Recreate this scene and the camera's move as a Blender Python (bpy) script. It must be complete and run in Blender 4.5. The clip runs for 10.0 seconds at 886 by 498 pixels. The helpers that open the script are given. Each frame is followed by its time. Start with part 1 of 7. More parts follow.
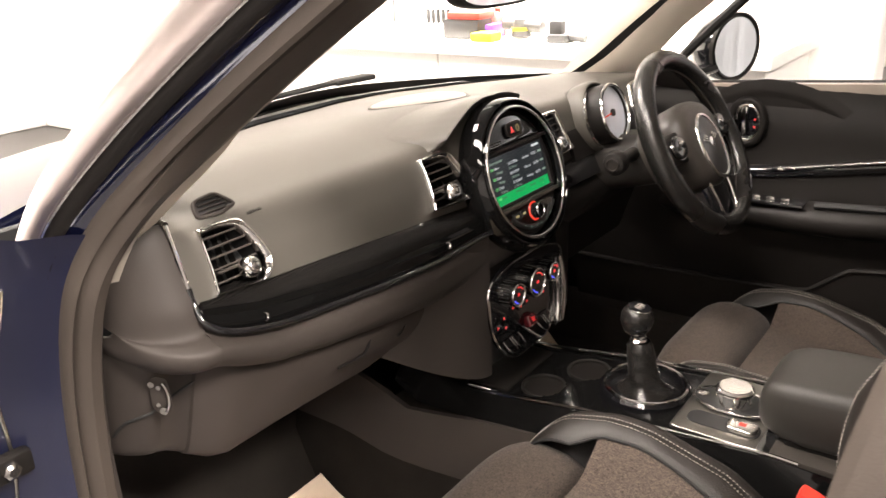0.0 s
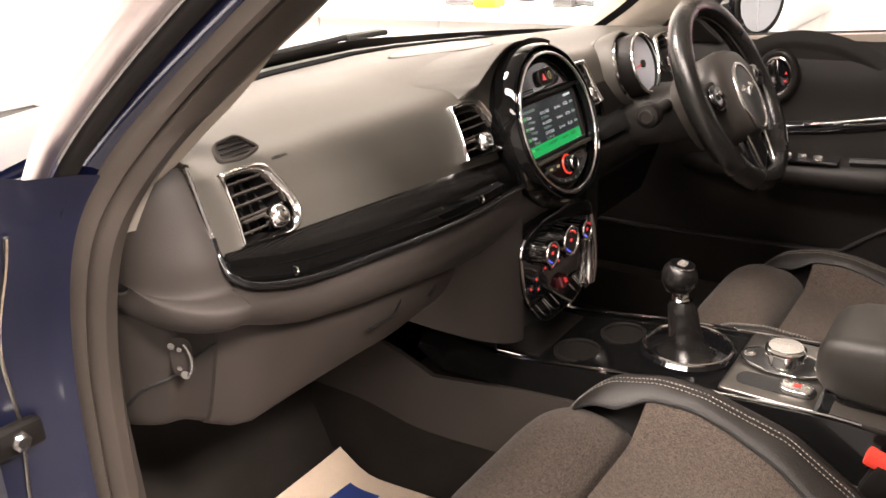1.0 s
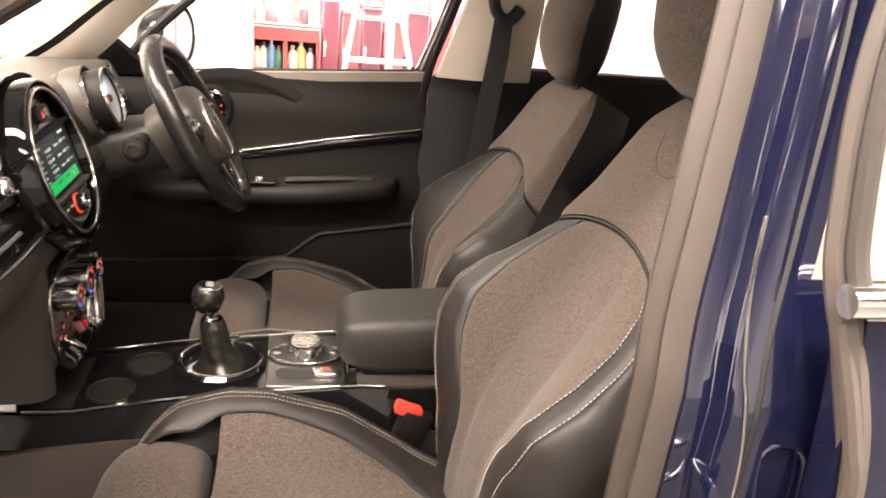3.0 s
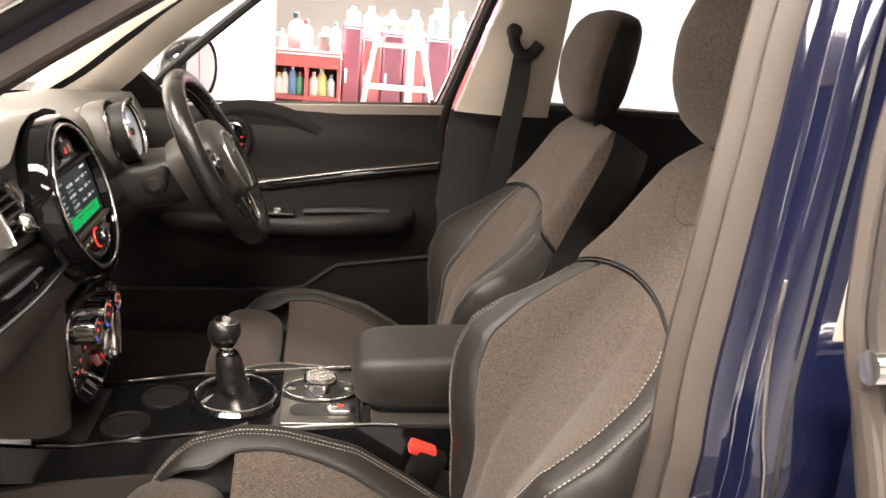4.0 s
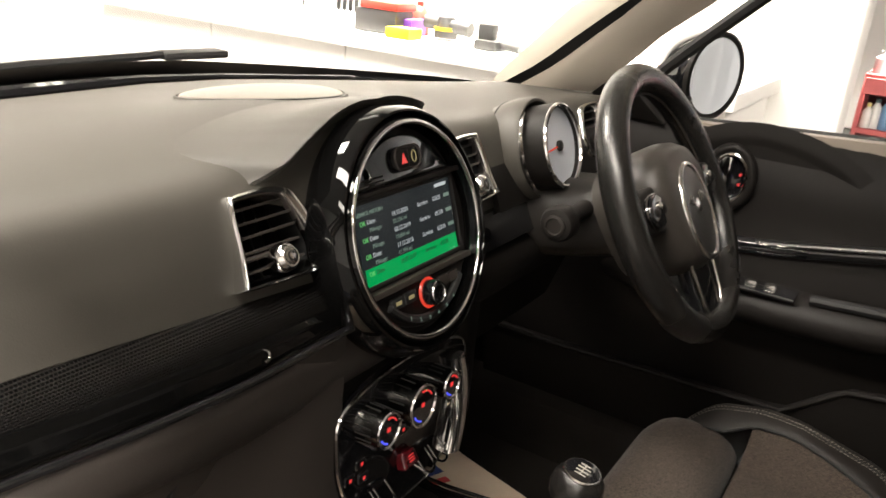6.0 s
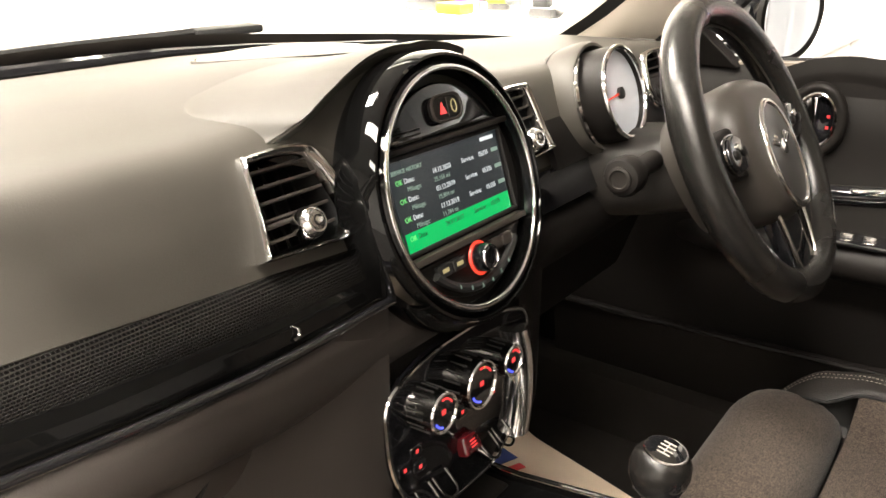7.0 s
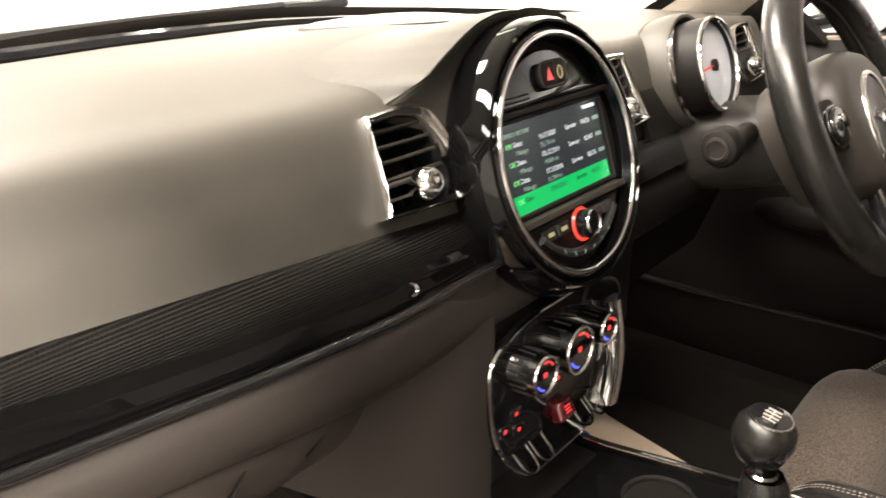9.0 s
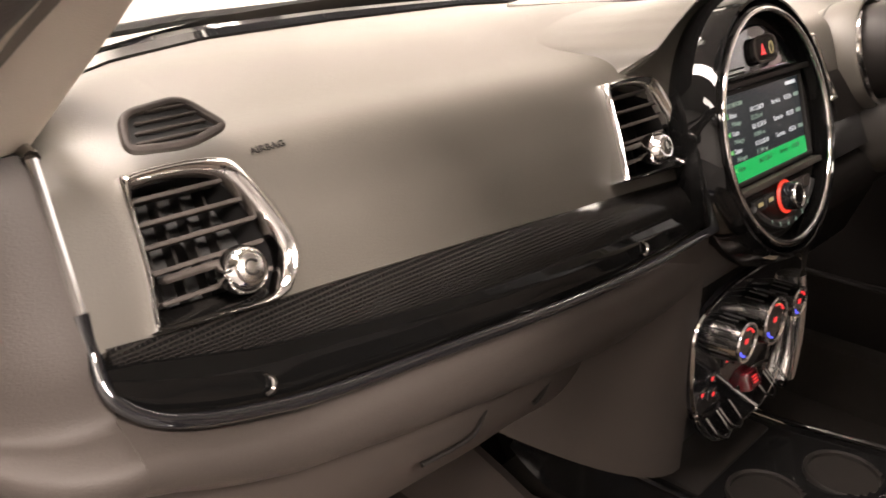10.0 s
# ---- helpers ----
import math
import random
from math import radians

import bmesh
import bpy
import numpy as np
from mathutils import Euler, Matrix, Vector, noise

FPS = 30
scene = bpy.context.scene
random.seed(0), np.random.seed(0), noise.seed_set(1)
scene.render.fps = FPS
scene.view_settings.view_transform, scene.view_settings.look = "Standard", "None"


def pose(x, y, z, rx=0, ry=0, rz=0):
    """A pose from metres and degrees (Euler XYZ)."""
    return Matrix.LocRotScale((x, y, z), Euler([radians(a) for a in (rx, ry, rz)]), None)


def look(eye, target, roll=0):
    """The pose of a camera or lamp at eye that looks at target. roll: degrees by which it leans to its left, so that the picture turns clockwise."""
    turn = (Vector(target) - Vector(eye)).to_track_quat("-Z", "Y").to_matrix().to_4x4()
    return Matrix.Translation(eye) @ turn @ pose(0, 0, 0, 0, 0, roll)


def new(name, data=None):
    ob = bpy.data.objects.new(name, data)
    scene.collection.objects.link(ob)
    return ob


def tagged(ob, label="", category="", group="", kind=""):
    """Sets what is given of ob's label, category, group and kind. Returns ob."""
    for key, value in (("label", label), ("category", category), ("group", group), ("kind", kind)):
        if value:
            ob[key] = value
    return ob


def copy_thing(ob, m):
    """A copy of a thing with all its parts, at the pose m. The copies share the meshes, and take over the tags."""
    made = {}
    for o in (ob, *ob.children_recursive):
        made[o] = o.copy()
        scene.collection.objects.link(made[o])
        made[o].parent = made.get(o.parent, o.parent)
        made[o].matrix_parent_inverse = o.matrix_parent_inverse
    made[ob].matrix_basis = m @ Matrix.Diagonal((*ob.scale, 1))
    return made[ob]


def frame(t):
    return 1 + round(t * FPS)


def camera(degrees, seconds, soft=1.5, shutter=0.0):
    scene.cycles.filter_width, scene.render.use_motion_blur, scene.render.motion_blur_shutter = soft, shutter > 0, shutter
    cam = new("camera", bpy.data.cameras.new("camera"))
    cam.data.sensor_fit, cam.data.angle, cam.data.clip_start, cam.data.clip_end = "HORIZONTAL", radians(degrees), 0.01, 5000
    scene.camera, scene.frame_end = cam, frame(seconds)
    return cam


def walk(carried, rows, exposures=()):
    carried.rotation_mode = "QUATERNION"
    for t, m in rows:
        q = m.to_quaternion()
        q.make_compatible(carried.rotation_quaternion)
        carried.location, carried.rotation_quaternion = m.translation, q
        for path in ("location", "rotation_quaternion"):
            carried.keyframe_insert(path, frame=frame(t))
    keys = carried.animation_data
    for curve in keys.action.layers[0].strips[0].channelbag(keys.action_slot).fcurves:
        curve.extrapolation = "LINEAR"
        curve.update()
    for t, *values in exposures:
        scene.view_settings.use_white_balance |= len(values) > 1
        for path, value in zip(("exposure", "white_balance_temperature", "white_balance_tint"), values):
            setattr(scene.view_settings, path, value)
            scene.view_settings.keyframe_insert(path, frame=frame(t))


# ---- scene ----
cam = camera(56.9, 10.0, shutter=0.3)
PATH = [
    (0, (-1.092, -0.051, 1.272), (0.398, 1.079, 0.564), -2.5),
    (0.5, (-1.076, 0.011, 1.241), (0.394, 1.157, 0.515), -2.9),
    (1, (-1.08, 0.035, 1.21), (0.412, 1.136, 0.462), -2.9),
    (1.5, (-1.136, 0.105, 1.196), (0.487, 0.988, 0.43), -2.6),
    (2, (-1.203, 0.24, 1.197), (0.598, 0.622, 0.415), -0.5),
    (2.5, (-1.233, 0.281, 1.219), (0.614, 0.196, 0.458), 2.4),
    (3, (-1.224, 0.27, 1.238), (0.63, -0.083, 0.575), 5.3),
    (3.1, (-1.221, 0.276, 1.24), (0.633, -0.105, 0.594), 5.5),
    (3.2, (-1.22, 0.27, 1.241), (0.64, -0.115, 0.614), 5.4),
    (4.3, (-1.207, 0.268, 1.263), (0.68, 0.034, 0.641), 5.8),
    (4.5, (-1.198, 0.257, 1.26), (0.692, 0.102, 0.626), 5.5),
    (5, (-1.108, 0.222, 1.249), (0.776, 0.296, 0.582), 4.4),
    (5.5, (-0.855, 0.198, 1.226), (0.915, 0.833, 0.544), 5.7),
    (6, (-0.643, 0.2, 1.177), (0.978, 1.149, 0.492), 5.5),
    (6.1, (-0.628, 0.2, 1.159), (0.983, 1.175, 0.485), 4.6),
    (7.3, (-0.564, 0.222, 1.123), (0.933, 1.328, 0.392), -0.4),
    (7.5, (-0.561, 0.22, 1.122), (0.929, 1.332, 0.386), -0.5),
    (8, (-0.56, 0.217, 1.12), (0.927, 1.331, 0.38), -0.5),
    (8.5, (-0.568, 0.225, 1.119), (0.911, 1.353, 0.385), -0.4),
    (9, (-0.616, 0.251, 1.109), (0.827, 1.418, 0.364), -0.1),
    (9.5, (-0.688, 0.288, 1.096), (0.699, 1.517, 0.344), 0.3),
    (10, (-0.732, 0.312, 1.097), (0.589, 1.61, 0.342), -0.3),
]
EXPOSURES = [(0, -0.06, 6350, 10), (1.0, -0.02, 6450, 13), (1.5, 0.26, 6650, 14), (2.0, 0.43, 6650, 18), (2.6, 0.38, 6700, 17), (3.2, 0.4, 6650, 10), (4.4, 0.04, 6300, 8), (5.0, 0.04, 6300, 6), (5.5, -0.24, 6300, 5), (6.0, -0.44, 6300, 5), (6.3, -0.22, 6300, 5), (7.3, 0.56, 6400, 5), (8.5, 0.6, 6400, 5), (9.5, 0.32, 6500, 9), (10.0, 0.18, 6600, 14)]
walk(cam, [(t, look(eye, target, roll)) for t, eye, target, roll in PATH], EXPOSURES)

# ---- light ----
world = bpy.data.worlds.new("world")
scene.world = world
world.use_nodes = True
world.node_tree.nodes["Background"].inputs["Color"].default_value = (1.0, 0.95, 0.88, 1)
world.node_tree.nodes["Background"].inputs["Strength"].default_value = 0.3


# ---- materials ----
def material(name, col, rough=0.5, metal=0.0, var=0.15, scale=12.0, bump=0.0, bscale=300.0, coat=0.0, spec=0.5):
    """Principled surface with a broad tone variation, a fine one and fine relief, at real size."""
    m = bpy.data.materials.new(name)
    m.use_nodes = True
    nt = m.node_tree
    b = nt.nodes["Principled BSDF"]
    b.inputs["Metallic"].default_value = metal
    b.inputs["Coat Weight"].default_value = coat
    b.inputs["Coat Roughness"].default_value = 0.04
    b.inputs["Specular IOR Level"].default_value = spec
    tc = nt.nodes.new("ShaderNodeTexCoord")
    n1 = nt.nodes.new("ShaderNodeTexNoise")
    n1.inputs["Scale"].default_value = scale
    n1.inputs["Detail"].default_value = 5
    n2 = nt.nodes.new("ShaderNodeTexNoise")
    n2.inputs["Scale"].default_value = bscale
    n2.inputs["Detail"].default_value = 3
    for n in (n1, n2):
        nt.links.new(tc.outputs["Object"], n.inputs["Vector"])
    add = nt.nodes.new("ShaderNodeMath")
    add.operation = "MULTIPLY_ADD"
    add.inputs[1].default_value = 0.35
    nt.links.new(n2.outputs["Fac"], add.inputs[0])
    nt.links.new(n1.outputs["Fac"], add.inputs[2])
    ramp = nt.nodes.new("ShaderNodeMapRange")
    ramp.inputs["From Min"].default_value = 0.35
    ramp.inputs["From Max"].default_value = 1.0
    ramp.inputs["To Min"].default_value = 1 - var
    ramp.inputs["To Max"].default_value = 1 + var
    nt.links.new(add.outputs[0], ramp.inputs["Value"])
    mul = nt.nodes.new("ShaderNodeMix")
    mul.data_type, mul.blend_type = "RGBA", "MULTIPLY"
    mul.inputs["Factor"].default_value = 1
    mul.inputs[6].default_value = (*col, 1)
    nt.links.new(ramp.outputs["Result"], mul.inputs[7])
    nt.links.new(mul.outputs[2], b.inputs["Base Color"])
    rr = nt.nodes.new("ShaderNodeMapRange")
    rr.inputs["To Min"].default_value = max(0.02, rough * 0.88)
    rr.inputs["To Max"].default_value = min(1.0, rough * 1.12)
    nt.links.new(n1.outputs["Fac"], rr.inputs["Value"])
    nt.links.new(rr.outputs["Result"], b.inputs["Roughness"])
    if bump:
        bp = nt.nodes.new("ShaderNodeBump")
        bp.inputs["Strength"].default_value = bump
        bp.inputs["Distance"].default_value = 0.001
        nt.links.new(n2.outputs["Fac"], bp.inputs["Height"])
        nt.links.new(bp.outputs["Normal"], b.inputs["Normal"])
    return m


def glow(name, col, strength):
    m = bpy.data.materials.new(name)
    m.use_nodes = True
    b = m.node_tree.nodes["Principled BSDF"]
    b.inputs["Base Color"].default_value = (0.02, 0.02, 0.02, 1)
    b.inputs["Emission Color"].default_value = (*col, 1)
    b.inputs["Emission Strength"].default_value = strength
    b.inputs["Roughness"].default_value = 0.25
    return m


def pane(name, tint=(1, 1, 1), gloss=1.0):
    """A thin clear pane: what is behind shows through, and it mirrors more at a glancing view."""
    m = bpy.data.materials.new(name)
    m.use_nodes = True
    nt = m.node_tree
    nt.nodes.clear()
    out = nt.nodes.new("ShaderNodeOutputMaterial")
    mix = nt.nodes.new("ShaderNodeMixShader")
    tr = nt.nodes.new("ShaderNodeBsdfTransparent")
    tr.inputs["Color"].default_value = (*tint, 1)
    gl = nt.nodes.new("ShaderNodeBsdfGlossy")
    gl.inputs["Roughness"].default_value = 0.01
    lw = nt.nodes.new("ShaderNodeLayerWeight")
    lw.inputs["Blend"].default_value = 0.5
    pw = nt.nodes.new("ShaderNodeMath")
    pw.operation = "POWER"
    pw.inputs[1].default_value = 5.0
    fr = nt.nodes.new("ShaderNodeMath")
    fr.operation = "MULTIPLY_ADD"
    fr.inputs[1].default_value = 0.5 * gloss
    fr.inputs[2].default_value = 0.03 * gloss
    nt.links.new(lw.outputs["Facing"], pw.inputs[0])
    nt.links.new(pw.outputs[0], fr.inputs[0])
    nt.links.new(fr.outputs[0], mix.inputs[0])
    nt.links.new(tr.outputs[0], mix.inputs[1])
    nt.links.new(gl.outputs[0], mix.inputs[2])
    nt.links.new(mix.outputs[0], out.inputs[0])
    return m


# paleness of the ledges is window light put into their colour
LEDGE = material("ledge_lit", (0.22, 0.19, 0.16), 0.35, var=0.12, bump=0.1, bscale=600)
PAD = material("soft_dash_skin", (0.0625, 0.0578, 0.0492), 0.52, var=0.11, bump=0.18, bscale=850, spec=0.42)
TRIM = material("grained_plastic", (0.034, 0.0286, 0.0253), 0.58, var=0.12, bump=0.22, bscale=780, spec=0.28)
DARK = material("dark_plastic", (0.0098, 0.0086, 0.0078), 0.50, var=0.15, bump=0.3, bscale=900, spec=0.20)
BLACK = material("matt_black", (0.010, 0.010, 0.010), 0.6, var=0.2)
DECK = material("black_gloss_plastic", (0.005, 0.005, 0.005), 0.10, var=0.1, spec=0.28)
SOFTBLACK = material("satin_cockpit_plastic", (0.036, 0.032, 0.028), 0.42, var=0.1, bump=0.2, bscale=850, spec=0.4)
GLOSS = material("gloss_strip_black", (0.003, 0.003, 0.003), 0.04, var=0.1, spec=0.34)
LIDSKIN = material("shaded_lid_plastic", (0.044, 0.037, 0.033), 0.6, var=0.12, bump=0.22, bscale=780, spec=0.25)
SHROUD = material("shroud_plastic", (0.015, 0.0135, 0.012), 0.45, var=0.1, bump=0.2, bscale=850, spec=0.3)
HIDE = material("smooth_wheel_leather", (0.011, 0.0102, 0.0095), 0.27, var=0.15, bump=0.25, bscale=700)
PIANO = material("piano_black", (0.006, 0.006, 0.007), 0.05, var=0.1, coat=1.0)
CHROME = material("chrome", (0.88, 0.87, 0.85), 0.10, 1.0, var=0.04)
DARKCHROME = material("dark_chrome", (0.30, 0.29, 0.28), 0.10, 1.0, var=0.06)
PLATE = material("satin_plate", (0.28, 0.27, 0.25), 0.34, 1.0, var=0.06)
SATIN = material("satin_chrome", (0.62, 0.60, 0.57), 0.25, 1.0, var=0.05)
LEATHER = material("black_leather", (0.0165, 0.0142, 0.0125), 0.44, var=0.15, bump=0.5, bscale=500, spec=0.34)
THREAD = material("grey_thread", (0.40, 0.37, 0.33), 0.8, var=0.1)
# pale pink metal stands for the white wall mirrored in a black gloss cover
PILLAR = material("pillar_cover_reflection", (0.50, 0.445, 0.435), 0.30, 1.0, var=0.05, coat=0.25)
BLUE = material("blue_paint", (0.0062, 0.0077, 0.027), 0.10, 0.25, var=0.08, bscale=2500, coat=1.0)
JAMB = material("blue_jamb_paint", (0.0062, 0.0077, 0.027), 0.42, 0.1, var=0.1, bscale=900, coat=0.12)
LIP = material("pale_seal_cloth", (0.27, 0.24, 0.205), 0.8, var=0.08, bump=0.3, bscale=900)
RUBBER = material("seal_rubber", (0.058, 0.047, 0.039), 0.62, var=0.12, bump=0.3, bscale=600)
BEIGE = material("beige_trim", (0.62, 0.56, 0.475), 0.75, var=0.05, bump=0.35, bscale=1200)
CARPET = material("black_carpet", (0.017, 0.0148, 0.013), 0.95, var=0.3, bump=0.9, bscale=700, spec=0.1)
BELT = material("belt_webbing", (0.018, 0.017, 0.016), 0.7, var=0.15, bump=0.5, bscale=900)
WHITEWALL = material("white_paint", (0.86, 0.84, 0.81), 0.7, var=0.04, scale=1.5, bump=0.1, bscale=80)
CONCRETE = material("garage_floor", (0.075, 0.072, 0.07), 0.45, var=0.2, scale=1.2, bump=0.2, bscale=60)
GLASS = pane("window_glass", (0.97, 0.98, 0.97), 0.6)
REDPL = material("red_plastic", (0.62, 0.045, 0.03), 0.35, var=0.08)


def woven(name, col, warm):
    """Melange cloth: short threads in two directions, flecked light and dark."""
    m = material(name, col, 0.9, var=0.12, scale=9, bump=0.0, spec=0.15)
    nt = m.node_tree
    b = nt.nodes["Principled BSDF"]
    b.inputs["Sheen Weight"].default_value = 0.10
    tc = nt.nodes.new("ShaderNodeTexCoord")
    fac = []
    for stretch in ((190, 1100, 600), (1100, 190, 600)):
        mp = nt.nodes.new("ShaderNodeMapping")
        mp.inputs["Scale"].default_value = stretch
        n = nt.nodes.new("ShaderNodeTexNoise")
        n.inputs["Scale"].default_value = 1.0
        n.inputs["Detail"].default_value = 2
        nt.links.new(tc.outputs["Object"], mp.inputs["Vector"])
        nt.links.new(mp.outputs[0], n.inputs["Vector"])
        fac.append(n)
    mx = nt.nodes.new("ShaderNodeMath")
    nt.links.new(fac[0].outputs["Fac"], mx.inputs[0])
    nt.links.new(fac[1].outputs["Fac"], mx.inputs[1])
    ramp = nt.nodes.new("ShaderNodeValToRGB")
    ramp.color_ramp.elements[0].position, ramp.color_ramp.elements[1].position = 0.34, 0.68
    ramp.color_ramp.elements[0].color = (*[c * 0.30 for c in col], 1)
    ramp.color_ramp.elements[1].color = (*[min(1, c * 2.0 * w) for c, w in zip(col, warm)], 1)
    half = nt.nodes.new("ShaderNodeMath")
    half.operation = "MULTIPLY"
    half.inputs[1].default_value = 0.5
    nt.links.new(mx.outputs[0], half.inputs[0])
    nt.links.new(half.outputs[0], ramp.inputs[0])
    nt.links.new(ramp.outputs[0], b.inputs["Base Color"])
    bp = nt.nodes.new("ShaderNodeBump")
    bp.inputs["Strength"].default_value = 0.5
    bp.inputs["Distance"].default_value = 0.001
    nt.links.new(half.outputs[0], bp.inputs["Height"])
    nt.links.new(bp.outputs["Normal"], b.inputs["Normal"])
    return m


FABRIC = woven("grey_melange_cloth", (0.059, 0.0490, 0.0425), (1.05, 1.0, 0.94))


def honeycomb(name):
    """Glossy dark trim with rows of small staggered dimples."""
    m = material(name, (0.02, 0.02, 0.02), 0.24, var=0.1, coat=0.12, spec=0.14)
    nt = m.node_tree
    b = nt.nodes["Principled BSDF"]
    tc = nt.nodes.new("ShaderNodeTexCoord")
    mp = nt.nodes.new("ShaderNodeMapping")
    mp.inputs["Scale"].default_value = (205, 185, 1)
    sp, cb = nt.nodes.new("ShaderNodeSeparateXYZ"), nt.nodes.new("ShaderNodeCombineXYZ")
    nt.links.new(tc.outputs["Object"], sp.inputs[0])
    nt.links.new(sp.outputs[0], cb.inputs[0])
    nt.links.new(sp.outputs[2], cb.inputs[1])
    nt.links.new(cb.outputs[0], mp.inputs["Vector"])
    br = nt.nodes.new("ShaderNodeTexBrick")
    br.offset = 0.5
    br.inputs["Scale"].default_value = 1.0
    br.inputs["Brick Width"].default_value = 0.62
    br.inputs["Row Height"].default_value = 0.36
    br.inputs["Mortar Size"].default_value = 0.085
    br.inputs["Mortar Smooth"].default_value = 0.4
    br.inputs["Color1"].default_value = (0.0025, 0.0025, 0.0025, 1)
    br.inputs["Color2"].default_value = (0.0035, 0.0035, 0.0035, 1)
    br.inputs["Mortar"].default_value = (0.0115, 0.0105, 0.0097, 1)
    nt.links.new(mp.outputs[0], br.inputs["Vector"])
    nt.links.new(br.outputs["Color"], b.inputs["Base Color"])
    bp = nt.nodes.new("ShaderNodeBump")
    bp.inputs["Strength"].default_value = 0.6
    bp.inputs["Distance"].default_value = 0.001
    nt.links.new(br.outputs["Fac"], bp.inputs["Height"])
    nt.links.new(bp.outputs["Normal"], b.inputs["Normal"])
    return m


CARBON = honeycomb("honeycomb_trim")


# ---- builders ----
def part(name, bm, mat, parent=None, label="", smooth=True, m=None):
    """Links a bmesh as one mesh object under a thing or a part."""
    me = bpy.data.meshes.new(name)
    if m is not None:
        bm.transform(m)
    bmesh.ops.recalc_face_normals(bm, faces=bm.faces)
    for f in bm.faces:
        f.smooth = smooth
    bm.to_mesh(me)
    bm.free()
    me.materials.append(mat)
    if smooth:
        me.set_sharp_from_angle(angle=radians(40))
    ob = new(name, me)
    if parent is not None:
        ob.parent = parent
    if label:
        ob["label"] = label
    return ob


def thing(name, label, category, group="", kind="", at=(0, 0, 0)):
    ob = new(name)
    ob.location = at
    ob.empty_display_size = 0.05
    return tagged(ob, label, category, group, kind)


def axes(origin, x, y):
    """A pose with the local x and y axes given (z is their cross product)."""
    x, y = Vector(x).normalized(), Vector(y).normalized()
    z = x.cross(y).normalized()
    y = z.cross(x)
    m = Matrix((x, y, z)).transposed().to_4x4()
    m.translation = origin
    return m


def smooth(pts, n=8, closed=True):
    """Catmull-Rom curve through points of any dimension."""
    pts = [Vector(p) for p in pts]
    k = len(pts)
    out = []
    for i in range(k if closed else k - 1):
        p = [pts[(i + j) % k] if closed else pts[min(max(i + j, 0), k - 1)] for j in (-1, 0, 1, 2)]
        for s in range(n):
            t = s / n
            out.append(0.5 * (2 * p[1] + (p[2] - p[0]) * t + (2 * p[0] - 5 * p[1] + 4 * p[2] - p[3]) * t * t
                              + (3 * p[1] - p[0] - 3 * p[2] + p[3]) * t ** 3))
    if not closed:
        out.append(pts[-1])
    return out


def rounded(pts, r, n=5):
    """A closed polygon with its corners rounded by r (one number, or one a corner)."""
    pts = [Vector(p) for p in pts]
    k = len(pts)
    rs = r if isinstance(r, (list, tuple)) else [r] * k
    out = []
    for i in range(k):
        a, b, c = pts[i - 1], pts[i], pts[(i + 1) % k]
        d1, d2 = (a - b), (c - b)
        rr = min(rs[i], d1.length * 0.49, d2.length * 0.49)
        p, q = b + d1.normalized() * rr, b + d2.normalized() * rr
        for s in range(n + 1):
            t = s / n
            out.append((1 - t) ** 2 * p + 2 * t * (1 - t) * b + t * t * q)
    return out


def circle(r, n=48, cx=0.0, cy=0.0):
    return [Vector((cx + r * math.cos(2 * math.pi * i / n), cy + r * math.sin(2 * math.pi * i / n))) for i in range(n)]


def inset(poly, d):
    """A polygon moved in by d (out, where d is negative), counter-clockwise."""
    k = len(poly)
    area = sum(poly[i - 1].x * poly[i].y - poly[i].x * poly[i - 1].y for i in range(k))
    sgn = 1 if area > 0 else -1
    out = []
    for i in range(k):
        t = (poly[(i + 1) % k] - poly[i - 1])
        t = t.normalized() if t.length > 1e-9 else Vector((1, 0))
        out.append(poly[i] + Vector((-t.y, t.x)) * d * sgn)
    return out


def loft(rings, closed=True, cap=True, loop=False):
    """Skins a row of rings of equal length (each closed or open); loop joins the last to the first."""
    bm = bmesh.new()
    vs = [[bm.verts.new(p) for p in ring] for ring in rings]
    n = len(rings[0])
    for a in range(len(vs) if loop else len(vs) - 1):
        r1, r2 = vs[a], vs[(a + 1) % len(vs)]
        for i in range(n if closed else n - 1):
            j = (i + 1) % n
            bm.faces.new((r1[i], r1[j], r2[j], r2[i]))
    if cap and closed and not loop:
        bm.faces.new(vs[0][::-1])
        bm.faces.new(vs[-1])
    return bm


def plate(poly, depth, bevel=0.0, z0=0.0):
    """A solid slab on a polygon, with its front edge rounded."""
    flat = lambda p, z: [Vector((v.x, v.y, z)) for v in p]
    rings = [flat(poly, z0)]
    if bevel:
        rings.append(flat(poly, z0 + depth - bevel))
        for a in (30, 60, 90):
            s, c = math.sin(radians(a)), math.cos(radians(a))
            rings.append(flat(inset(poly, bevel * (1 - c)), z0 + depth - bevel * (1 - s)))
    else:
        rings.append(flat(poly, z0 + depth))
    return loft(rings)


def rim(poly, width, depth, bevel=0.002, z0=0.0):
    """A raised frame along a closed outline, width inwards."""
    flat = lambda d, z: [Vector((v.x, v.y, z)) for v in inset(poly, d)]
    b = bevel
    return loft([flat(0, z0), flat(0, z0 + depth - b), flat(b * 0.3, z0 + depth - b * 0.3), flat(b, z0 + depth),
                 flat(width - b, z0 + depth), flat(width - b * 0.3, z0 + depth - b * 0.3), flat(width, z0 + depth - b),
                 flat(width, z0)], loop=True)


def lathe(profile, n=32):
    """Turns a profile of (radius, height) round the local z axis."""
    rings = [[Vector((r * math.cos(2 * math.pi * i / n), r * math.sin(2 * math.pi * i / n), z)) for i in range(n)]
             for r, z in profile]
    return loft(rings)


